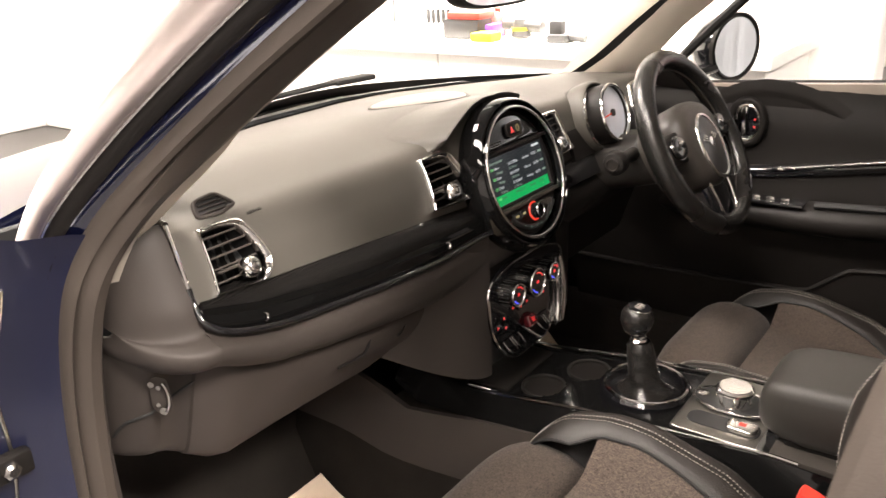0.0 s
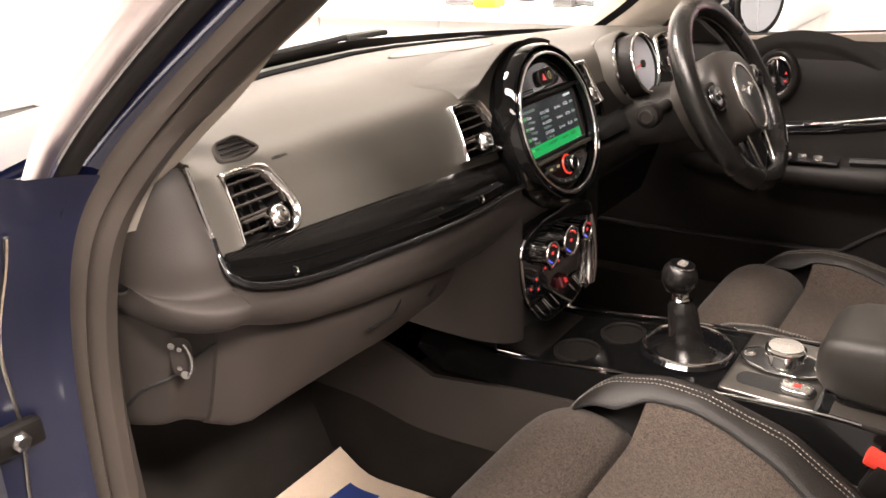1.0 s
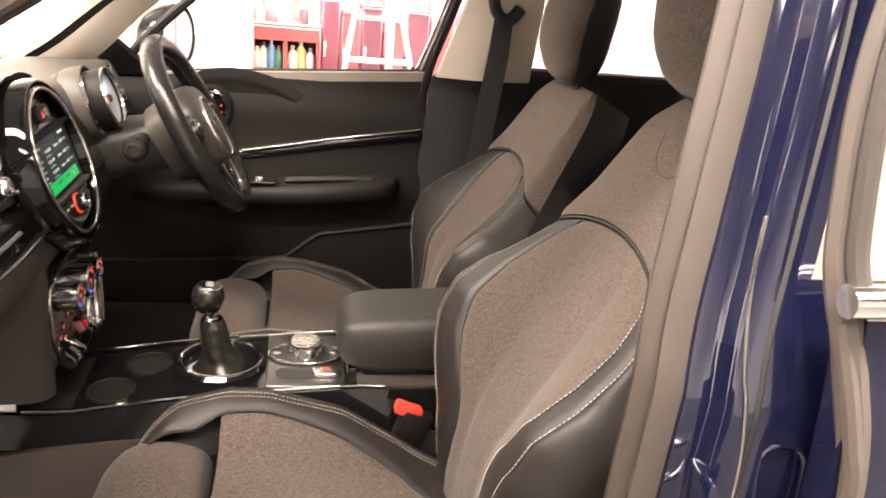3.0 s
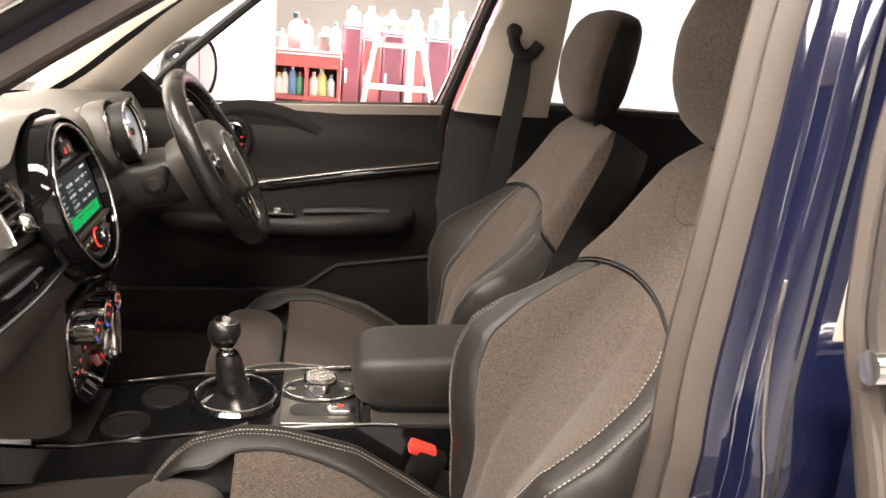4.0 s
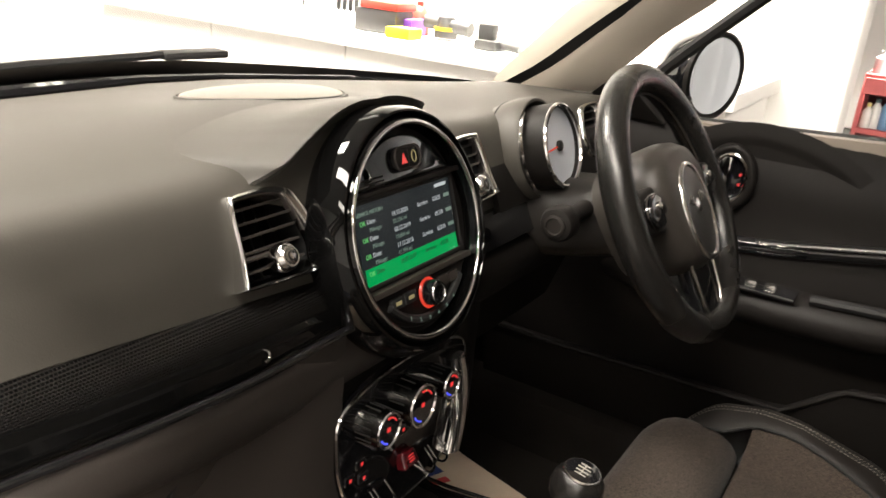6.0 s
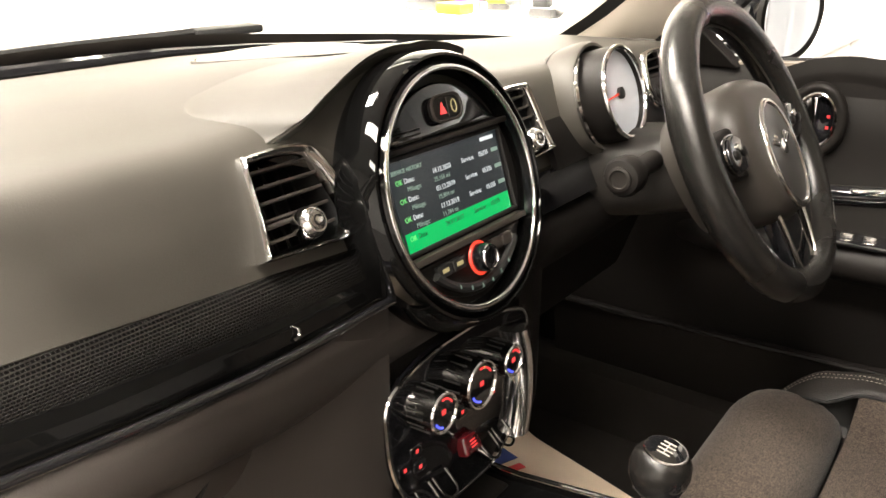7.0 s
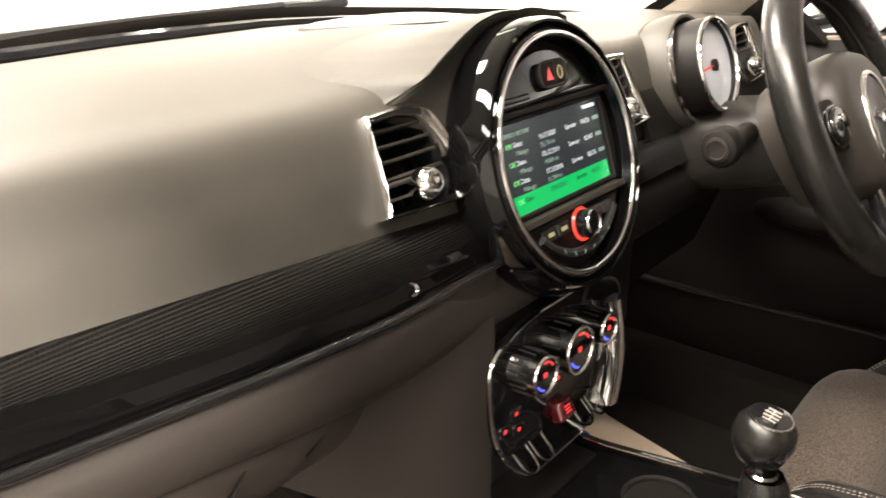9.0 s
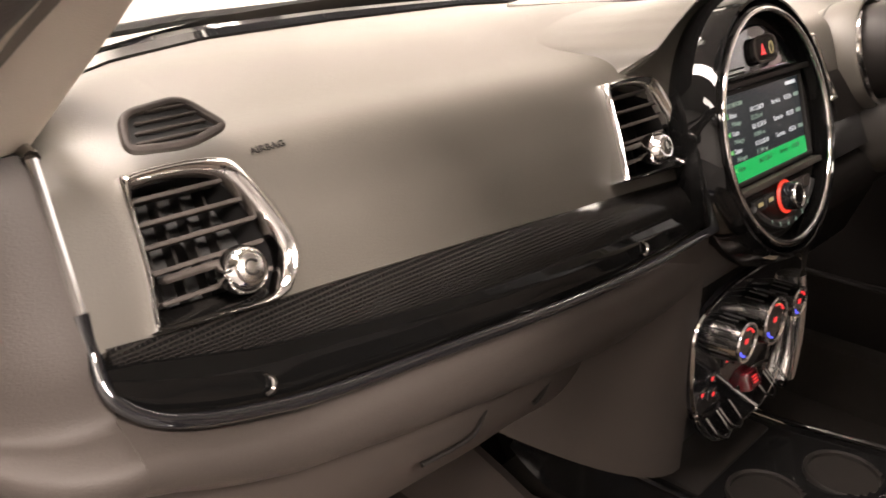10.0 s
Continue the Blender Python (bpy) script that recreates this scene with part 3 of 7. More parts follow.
# ---- open passenger door ----
pdoor = thing("passenger_door", "open passenger door with black trim and speaker grille", "door")
DOOR = axes((-0.835, 0.775, 0.36), (-0.985, 0.17, 0), (0, 0, 1))
part("door_skin", rbox(1.05, 0.60, 0.05, 0.02, 3, (0.545, 0.32, -0.06)), BLUE, pdoor, m=DOOR)
part("trim_panel", plate(rounded([(0.035, 0.0), (1.0, 0.0), (1.0, 0.60), (0.05, 0.60), (0.02, 0.3)], 0.04), 0.05, 0.015, -0.03), DARK, pdoor, m=DOOR)
part("speaker_grille", plate(rounded([(0.05, 0.05), (0.32, 0.05), (0.32, 0.34), (0.16, 0.34), (0.05, 0.24)], 0.05), 0.012, 0.005, 0.02), honeycomb("speaker_mesh"), pdoor, "fine black speaker mesh", m=DOOR)
part("grille_edge", tube([Vector((v.x, v.y, 0.03)) for v in rounded([(0.05, 0.05), (0.32, 0.05), (0.32, 0.34), (0.16, 0.34), (0.05, 0.24)], 0.05)], 0.004, 6, True), TRIM, pdoor, m=DOOR)
chk = part("check_strap", rbox(0.085, 0.02, 0.028, 0.005, 2, (-0.80, 0.79, 0.755)), DARK, pdoor, "greasy steel door check strap")
for k in (-0.025, 0.015):
    part("bolt", lathe([(0.010, 0), (0.010, 0.006), (0.006, 0.009), (0, 0.009)], 6), SATIN, chk, m=pose(-0.80 + k, 0.778, 0.757, 90))
part("door_mirror", ball(0.10, (-1.0, 0.68, 1.02), (1.0, 0.55, 0.72)), DARK, pdoor)

# ---- dashboard ----
FACE = axes((0, 0.641, 0.9), (1, 0, 0), (0, 0.322, 0.947))
FS = 0.947


def sweep(x):
    """How far the dash runs forward towards its outer end."""
    return 0.013 * ease((-0.12 - x) / 0.38)


def on_face(x, z, out=0.0):
    """The place on the dashboard's front plane at that width and height, moved out towards the seats."""
    return FACE @ Vector((x, (z - 0.9) / FS, out)) + Vector((0, sweep(x), 0))


dash = thing("dashboard", "dark grey padded dashboard with piano black trim strip", "dashboard")


def strip_top(x):
    return table(x, ((-0.62, 0.914), (-0.43, 0.9035), (-0.2, 0.893), (-0.1, 0.884), (0.7, 0.884)))


def strip_mid(x):
    return table(x, ((-0.62, 0.906), (-0.596, 0.902), (-0.537, 0.888), (-0.456, 0.877), (-0.36, 0.868), (-0.23, 0.864), (0.7, 0.862)))


def strip_low(x):
    return table(x, ((-0.612, 0.893), (-0.603, 0.884), (-0.591, 0.877), (-0.566, 0.868), (-0.523, 0.858), (-0.445, 0.851), (-0.318, 0.843), (-0.228, 0.841), (-0.115, 0.845), (0.7, 0.843)))


def curve(prof, v):
    """Catmull-Rom point at 0..1 along a profile of pairs."""
    k = v * (len(prof) - 1)
    i = min(int(k), len(prof) - 2)
    t = k - i
    p = [prof[min(max(i + j, 0), len(prof) - 1)] for j in (-1, 0, 1, 2)]
    return [0.5 * (2 * p[1][a] + (p[2][a] - p[0][a]) * t + (2 * p[0][a] - 5 * p[1][a] + 4 * p[2][a] - p[3][a]) * t * t
            + (3 * p[1][a] - p[0][a] - 3 * p[2][a] + p[3][a]) * t ** 3) for a in (0, 1)]


def pad_point(x, v):
    """The padded upper dash from the windscreen (v = 0) over the brow to the trim strip (v = 1)."""
    yw = screen_y(x)
    end = ease((abs(x) - 0.50) / 0.12)
    brow = min(0.722, yw - 0.012)
    zt = 1.004 - 0.004 * end
    back = min(0.80, lerp(yw, brow, 0.5))
    low = dip(x)
    prof = [(yw, zt - 0.006 - low), (lerp(yw, back, 0.55), zt + 0.004 - 0.85 * low), (back, zt + 0.004 - 0.6 * low), (brow, zt - 0.010 - 0.3 * low), (lerp(brow, 0.668, 0.85), zt - 0.023),
            (0.6520, 0.943), (0.6385, strip_top(x))]
    y, z = curve(prof, v)
    z += 0.016 * math.exp(-(abs(x) / 0.150) ** 3.0) * ease((y - 0.645) / 0.05) * (1 - ease((y - 0.72) / 0.20))
    return (x, y + sweep(x) * ease((v - 0.3) / 0.3), z)


VENT_OUT = ((-0.0385, 0.036), (-0.0325, 0.040), (-0.0085, 0.041), (0.0135, 0.039), (0.0240, 0.034), (0.0315, 0.022), (0.0380, 0.008), (0.0428, -0.007),
            (0.0432, -0.021), (0.0365, -0.034), (0.0225, -0.0415), (-0.0085, -0.0400), (-0.0445, -0.0370), (-0.0465, -0.032), (-0.0435, -0.014), (-0.0415, 0.004))


def vent_line(rows, k, wide):
    """The outline of a vent, its inboard side drawn out where it is wide."""
    return [(k * x * (wide if x < 0 else 1.0), y) for x, y in rows]


TIP = pose(0, 0, 0, -7)
VENTS = [(Matrix.Translation((0, sweep(-0.5365), 0)) @ FACE @ Matrix.Translation((-0.5365, (0.9455 - 0.9) / FS, 0.003)) @ TIP, 1, 1.0),
         (FACE @ Matrix.Translation((-0.151, (0.9385 - 0.9) / FS, 0.006)) @ TIP, 1, 1.24),
         (FACE @ Matrix.Translation((0.153, (0.9385 - 0.9) / FS, 0.006)) @ TIP, -1, 1.24),
         (FACE @ Matrix.Translation((0.535, (0.938 - 0.9) / FS, 0.006)) @ TIP, -1, 1.0)]


def inside(p, poly):
    """Whether a point lies in a polygon."""
    hit = False
    for a, b in zip(poly, poly[1:] + poly[:1]):
        if (a.y > p.y) != (b.y > p.y) and p.x < (b.x - a.x) * (p.y - a.y) / (b.y - a.y) + a.x:
            hit = not hit
    return hit


pad_x = sorted(steps(-0.609, 0.62, 72) + [c + d for c in (-0.5365, -0.151, 0.153, 0.535) for d in steps(-0.0601, 0.0601, 52)])
pad_bm = sheet(pad_point, pad_x, steps(0, 0.6, 26) + steps(0.605, 1, 80), 0.02, (0, 0.6, -0.8))
holes = [(m.inverted(), inset(smooth(vent_line(VENT_OUT, k, w), 4), 0.0022)) for m, k, w in VENTS]
gone = []
for f in pad_bm.faces:
    c = f.calc_center_median()
    for inv, poly in holes:
        q = inv @ c
        if abs(q.x) < 0.07 and abs(q.y) < 0.06 and abs(q.z) < 0.08 and inside(q, poly):
            gone.append(f)
            break
bmesh.ops.delete(pad_bm, geom=gone, context="FACES")
part("upper_pad", pad_bm, PAD, dash, "soft dark grey padded top")
def pad_z(x, y):
    """Height of the padded top at that place."""
    last = Vector(pad_point(x, 0.0))
    for v in steps(0.02, 0.8, 60):
        p = Vector(pad_point(x, v))
        if p.y <= y:
            return lerp(last.z, p.z, (last.y - y) / max(1e-6, last.y - p.y)) if y < last.y else last.z
        last = p
    return last.z


# hood over the round display, running out smoothly into the pad
DISP = axes((0, 0.606, 0.918), (1, 0, 0), (0, 0.305, 0.952))
HOOD = ((90, 0.131), (108, 0.136), (118, 0.140), (126, 0.144), (134, 0.150), (141, 0.158), (147, 0.167), (152, 0.177), (157, 0.192))


def hood_point(a, s):
    """From behind the display's housing out to the overhanging brow, then back and sideways down into the padded top."""
    d = math.degrees(a)
    r = table(max(d, 180 - d), HOOD)
    sink = 0.034 * (ease((d - 146) / 12) + ease((58 - d) / 16))
    if s < 0.5:
        q, z = curve([(0.112, -0.036), (lerp(0.112, r, 0.40), -0.037), (lerp(0.112, r, 0.70), -0.0365), (r - 0.0095, -0.034), (r - 0.0050, -0.0275), (r - 0.0018, -0.0220), (r, -0.0200)], s * 2)
        return DISP @ Vector((q * math.cos(a), q * math.sin(a), z - sink * 2 * s))
    k = s * 2 - 1
    crest = DISP @ Vector((r * math.cos(a), r * math.sin(a), -0.0200 - sink))
    x, y = crest.x + 0.75 * math.cos(a) * 0.12 * k, crest.y + 0.12 * k
    return Vector((x, y, lerp(crest.z, pad_z(x, y) + 0.0008 - 0.0020 * k, ease(k))))


part("display_hood", sheet(hood_point, steps(radians(23), radians(157), 72), steps(0, 1, 56), 0.003, (0, 0.4, -1)), PAD, dash, "dark grey hood round the display")
part("hood_seam", tube([DISP @ Vector((0.1185 * math.cos(a), 0.1145 * math.sin(a), -0.035)) for a in steps(radians(40), radians(140), 40)], 0.0022, 8), BLACK, dash)


def roll(x):
    """Depth of the rolled lower edge along the dash."""
    return table(x, ((-0.65, 0.040), (-0.60, 0.048), (-0.43, 0.068), (-0.24, 0.080), (0.7, 0.080)))


def low_point(x, v):
    """The rolled grained bolster under the strip."""
    zt = strip_low(max(x, -0.60))
    h = roll(x)
    prof = [(0.640, zt + 0.004), (0.622, zt - 0.005), (0.607, zt - 0.28 * h), (0.608, zt - 0.62 * h), (0.628, zt - 0.9 * h), (0.665, zt - h), (0.72, zt - h)]
    y, z = curve(prof, v)
    return (x, y + sweep(x), z)


# driver-side half takes the darker plastic to stand for the shade there
part("bolster", sheet(low_point, steps(0.10, 0.60, 24), steps(0, 1, 28), 0.015, (0, 0.8, 0.2)), DARK, dash, "lower dash edge, darkened for driver-side shade")
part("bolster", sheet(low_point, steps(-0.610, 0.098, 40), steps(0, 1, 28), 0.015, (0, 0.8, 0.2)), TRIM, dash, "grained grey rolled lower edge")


def cap_point(u, v):
    """The end of the dash beside the door: round towards the pillar, from the top edge down to the bolster."""
    prof = [low_point(-0.610, q)[1:] for q in (1.0, 0.84, 0.68, 0.52, 0.36, 0.20, 0.08)] + [(0.651, 0.910), (0.664, 0.94), (0.678, 0.975), (0.690, 1.0)]
    y, z = curve(prof, v)
    th = u * 1.75
    return (-0.609 - 0.066 * math.sin(th), y + 0.085 * (1 - math.cos(th)), z + 0.050 * u ** 2.2 * (1 - v) ** 1.3)


part("end_cap", sheet(cap_point, steps(0, 1, 16), steps(0, 1, 40), 0.008, (0.5, 0.8, 0)), TRIM, dash, "grained grey end of the dashboard")
# second tier below with the glovebox lid
def tier_point(x, v):
    zt = strip_low(max(x, -0.59)) - roll(x) + 0.002
    prof = [(0.655, zt + 0.004), (0.652, zt - 0.01), (0.665, zt - 0.045), (0.690, lerp(zt, 0.668, 0.75)), (0.708, 0.672), (0.74, 0.668)]
    y, z = curve(prof, v)
    return (x, y + sweep(x) + 0.03 * ease((-0.56 - x) / 0.06), z + 0.03 * ease((-0.56 - x) / 0.08))


part("lower_panel", sheet(tier_point, steps(-0.632, -0.16, 30), steps(0, 1, 20), 0.015, (0, 0.8, 0.3)), TRIM, dash, "grained grey lower panel")
# driver-side shade is put into this panel's colour
part("lower_panel", sheet(lambda x, v: (x, lerp(0.66, 0.72, v), lerp(0.79, 0.62, v)), steps(0.13, 0.62, 10), steps(0, 1, 6), 0.015, (0, 0.8, 0.3)), DARK, dash, "lower panel, darkened for driver-side shade")
lid_x = [-0.60 + 0.39 * k / 18 for k in range(19)]
lid = part("glovebox_lid", sheet(lambda x, v: Vector(tier_point(x, 0.06 + v * lerp(0.80, 0.42, ease((x + 0.36) / 0.15)))) + Vector((0, -0.006, -0.001)), lid_x, steps(0, 1, 14), 0.008, (0, 0.9, 0.1)), LIDSKIN, dash, "grained dark grey glovebox lid")
part("handle", tube(smooth([Vector(tier_point(x, 0.33)) + Vector((0, -0.009, dz)) for x, dz in ((-0.335, 0.012), (-0.345, -0.004), (-0.36, -0.010), (-0.40, -0.014))], 5, False), 0.0022, 6), DARK, lid, "slim lip of the lid handle")
part("handle", tube(smooth([Vector(tier_point(x, 0.33)) + Vector((0, -0.009, dz)) for x, dz in ((-0.262, 0.014), (-0.27, 0.004), (-0.28, -0.002))], 5, False), 0.0022, 6), DARK, lid)
part("tier_cheek", sheet(lambda u, v: Vector(tier_point(-0.630, v)) + Vector((-0.050 * math.sin(u * 1.5), 0.12 * (1 - math.cos(u * 1.5)), 0.01 * u * v)), steps(0, 1, 10), steps(0, 0.92, 16), 0.006, (0.5, 0.8, 0)), TRIM, dash, "grained grey rounded end of the lower panel")


def low_end(x, z):
    """A point on the lower panel or its rounded end at that width and height."""
    v = min(steps(0.0, 0.95, 120), key=lambda q: abs(tier_point(max(x, -0.630), q)[2] - z))
    th = math.asin(min(0.99, max(0.0, (-0.630 - x) / 0.050)))
    return Vector((x, tier_point(max(x, -0.630), v)[1] + 0.12 * (1 - math.cos(th)) - 0.0015, z))


part("panel_seam", tube(smooth([low_end(x, z) for x, z in ((-0.586, 0.818), (-0.597, 0.802), (-0.616, 0.786), (-0.640, 0.772), (-0.662, 0.757), (-0.668, 0.735))], 5, False), 0.0022, 6), BLACK, dash, "dark panel seam")
part("under_cover", rbox(0.44, 0.24, 0.012, 0.003, 1), BLACK, dash, m=pose(-0.38, 0.90, 0.715, 8))
part("footwell_back", rbox(1.3, 0.012, 0.26, 0.003, 1, (0, 1.06, 0.80)), BLACK, dash)
# key-switch recess on the kick side: pale symbols
kick = part("switch_recess", plate(rounded([(-0.012, -0.023), (0.012, -0.023), (0.012, 0.023), (-0.012, 0.023)], 0.012), 0.001, 0.0, -0.001), TRIM, dash, m=axes((-0.640, 0.704, 0.800), (0.51, -0.86, 0), (0, 0, 1)))
for k, (px, py, r) in enumerate(((-0.007, 0.016, 0.004), (0.001, 0.012, 0.003), (-0.002, -0.010, 0.003), (0.003, -0.018, 0.005))):
    part("mark", lathe([(r, 0), (r, 0.001), (0, 0.001)], 10), SATIN, kick, m=axes((-0.640, 0.704, 0.800), (0.51, -0.86, 0), (0, 0, 1)) @ Matrix.Translation((px, py, 0.004)))
part("mark", tube([axes((-0.640, 0.704, 0.800), (0.51, -0.86, 0), (0, 0, 1)) @ Vector((0.012 * math.cos(a) , 0.022 * math.sin(a), 0.005)) for a in steps(-1.0, 1.0, 8)], 0.0018, 6), SATIN, kick)
# trim strips
part("driver_facia", sheet(lambda x, v: on_face(x, lerp(0.880, 0.944, v), 0.010 - 0.012 * v ** 3), steps(0.212, 0.60, 24), steps(0, 1, 8), 0.008, (0, 1, 0)), DARK, dash, "black facia under the gauge")
part("honeycomb_strip", sheet(lambda x, v: on_face(x, lerp(strip_mid(x), strip_top(x) + 0.004, v), 0.0095 + 0.002 * math.sin(v * math.pi) - 0.0135 * v ** 2.5), steps(-0.606, -0.080, 60), steps(0, 1, 10), 0.01, (0, 1, 0)), CARBON, dash, "black honeycomb-patterned trim strip")
part("gloss_strip", sheet(lambda x, v: on_face(x, lerp(strip_low(x), strip_mid(x), v), 0.0140 - 0.0015 * max(0.0, v - 0.7) / 0.3 - 0.003 * max(0.0, 0.15 - v) / 0.15), steps(-0.610, -0.075, 60), steps(0, 1, 10), 0.01, (0, 1, 0)), GLOSS, dash, "glossy piano black trim strip")
part("gloss_strip", sheet(lambda x, v: on_face(x, lerp(strip_low(x), strip_top(x), v), 0.004 + 0.006 * (1 - v)), steps(0.10, 0.58, 20), steps(0, 1, 6), 0.01, (0, 1, 0)), PIANO, dash, "glossy piano black trim strip")
for cx, cz in ((-0.537, 0.8715), (-0.205, 0.8535)):
    part("strip_tab", tube(smooth([on_face(cx, cz + 0.004, 0.0145), on_face(cx + 0.003, cz + 0.001, 0.0165), on_face(cx + 0.002, cz - 0.004, 0.0165), on_face(cx - 0.002, cz - 0.006, 0.0150)], 4, False), lambda t: 0.0008 + 0.0016 * t, 7), DARKCHROME, dash, "small bright end of the strip light")
rim_path = [on_face(-0.6105, z, 0.003) for z in (0.998, 0.975, 0.95, 0.93, 0.914)] + [on_face(-0.6115, 0.895, 0.009), on_face(-0.603, 0.882, 0.014), on_face(-0.588, 0.873, 0.018)] + [on_face(x, strip_low(x) - 0.002, 0.0195) for x in (-0.56, -0.51, -0.43, -0.32, -0.22, -0.13, -0.09)]
part("chrome_edge", tube(smooth(rim_path[:4], 6, False), 0.0027, 8), CHROME, dash, "bright chrome edging")
part("gloss_edge", tube(smooth(rim_path[3:], 6, False), 0.0040, 10), PIANO, dash, "gloss black edging")
top_edge = [Vector((x, screen_y(x) - 0.002, 1.002)) for x in (-0.606, -0.595, -0.58, -0.565, -0.545, -0.52)]
part("chrome_edge", tube(smooth([on_face(-0.6105, 0.998, 0.003)] + top_edge, 5, False), 0.0040, 8), DARKCHROME, dash)
# oval tray in the middle of the top, with its grille
TRAY = pose(0.008, 0.822, 1.0105, -1.5, 0, -18)
part("tray_seam", tube([Vector((0.0945 * math.cos(a), 0.0495 * math.sin(a) * (1 + 0.25 * math.cos(a)), 0.0035)) for a in steps(radians(188), radians(352), 30)], lambda t: 0.0008 + 0.0032 * math.sin(t * math.pi), 6), DARK, dash, m=TRAY)
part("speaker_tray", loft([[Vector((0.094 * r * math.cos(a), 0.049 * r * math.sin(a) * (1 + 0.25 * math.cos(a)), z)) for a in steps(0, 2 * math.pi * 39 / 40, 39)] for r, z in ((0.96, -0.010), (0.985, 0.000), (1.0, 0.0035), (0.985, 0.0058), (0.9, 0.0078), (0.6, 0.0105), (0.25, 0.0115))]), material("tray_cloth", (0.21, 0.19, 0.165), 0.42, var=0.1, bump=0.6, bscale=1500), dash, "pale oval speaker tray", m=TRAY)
part("tray_rim", tube([Vector((0.097 * math.cos(a), 0.052 * math.sin(a) * (1 + 0.25 * math.cos(a)), 0.003)) for a in steps(0, 2 * math.pi * 39 / 40, 39)], 0.0024, 6, True), PAD, dash, m=TRAY)


def lettering(text, size, mat, parent, m, name="lettering", depth=0.0002, align="LEFT"):
    """Flat letters as a mesh of their own."""
    cu = bpy.data.curves.new(name, "FONT")
    cu.body, cu.size, cu.extrude, cu.align_x = text, size, depth, align
    cu.resolution_u = 2
    tmp = bpy.data.objects.new(name, cu)
    me = bpy.data.meshes.new_from_object(tmp)
    bpy.data.objects.remove(tmp)
    bpy.data.curves.remove(cu)
    me.transform(m)
    me.materials.clear()
    me.materials.append(mat)
    ob = new(name, me)
    ob.parent = parent
    return ob


def on_pad(x, z):
    """The point of the padded face at that height."""
    best = min(steps(0.4, 1.0, 200), key=lambda v: abs(pad_point(x, v)[2] - z))
    return Vector(pad_point(x, best))


lettering("AIRBAG", 0.0066, DARK, dash, axes(on_pad(-0.488, 0.9785) + Vector((-0.011, -0.0012, 0)), (1, 0.02, 0.02), on_pad(-0.488, 0.984) - on_pad(-0.488, 0.9785)), depth=0.0003)


# ---- air vents ----
def vent(mirror=1, wide=1.0):
    """A tall vent: curved chrome frame, dark well, four slats and a round chrome knob; origin at its top inner corner side."""
    v = thing("air_vent", "chrome-framed air vent with slats and round knob", "air vent", "air vents")
    k = mirror
    rim_in = ((-0.0330, 0.031), (-0.0290, 0.0335), (-0.0085, 0.034), (0.0095, 0.031), (0.0165, 0.026), (0.0220, 0.017), (0.0270, 0.005), (0.0312, -0.009),
              (0.0315, -0.020), (0.0260, -0.0315), (0.0165, -0.0375), (-0.0085, -0.0362), (-0.0395, -0.0345), (-0.0405, -0.031), (-0.0375, -0.014), (-0.0355, 0.004))
    outer = smooth(vent_line(VENT_OUT, k, wide), 5)
    out = smooth(vent_line(rim_in, k, wide), 5)
    between = lambda t, z: [Vector((*p.lerp(q, t), z)) for p, q in zip(outer, out)]
    part("frame", loft([between(0, -0.010), between(0, 0.0012), between(0.10, 0.0036), between(0.35, 0.0054), between(0.70, 0.0040), between(0.95, -0.0005), between(1.0, -0.008)], cap=False), CHROME, v, "bright chrome frame")
    part("well", loft([[Vector((p.x, p.y, z)) for p in inset(out, d)] for d, z in ((-0.001, -0.004), (0.001, -0.035), (0.014, -0.036), (0.028, -0.036))], cap=False), BLACK, v)
    for y in (0.0275, 0.0155, 0.0040, -0.0090, -0.0245):
        part("slat", rbox(0.064 * (1 + wide) / 2, 0.0026, 0.016, 0.0012, 2, (-k * (0.004 + 0.032 * (wide - 1)), y, -0.0115)), TRIM, v)
    for x in (-0.026, -0.013, 0.0, 0.013):
        part("vane", rbox(0.0015, 0.066, 0.012, 0.0, 1, (k * x, 0, -0.030)), DARK, v)
    kn = part("knob", lathe([(0.0, -0.010), (0.009, -0.010), (0.0125, -0.004), (0.0140, 0.003), (0.0125, 0.010), (0.0095, 0.0135), (0.0085, 0.0135), (0.0082, 0.0125), (0.0, 0.0125)], 24), CHROME, v, "round chrome knob")
    cap = part("cap", lathe([(0.0078, 0.0125), (0.0078, 0.0140), (0.007, 0.0146), (0, 0.0146)], 20), SATIN, kn)
    mk = part("mark", tube([Vector((0.0042 * math.cos(a), 0.0042 * math.sin(a), 0.0150)) for a in steps(0.5, 5.5, 12)], 0.0007, 5), DARK, kn)
    for o in (kn, cap, mk):
        o.data.transform(pose(k * (0.0045 - 0.07 * (wide - 1)), -0.0205, 0.004) @ Matrix.Scale(0.93, 4))
    part("tab", rbox(0.034, 0.004, 0.010, 0.0015, 1, (-k * (0.016 + 0.06 * (wide - 1)), -0.0135, -0.003)), TRIM, v)
    return v


for m, k, w in VENTS:
    vent(k, w).matrix_world = m
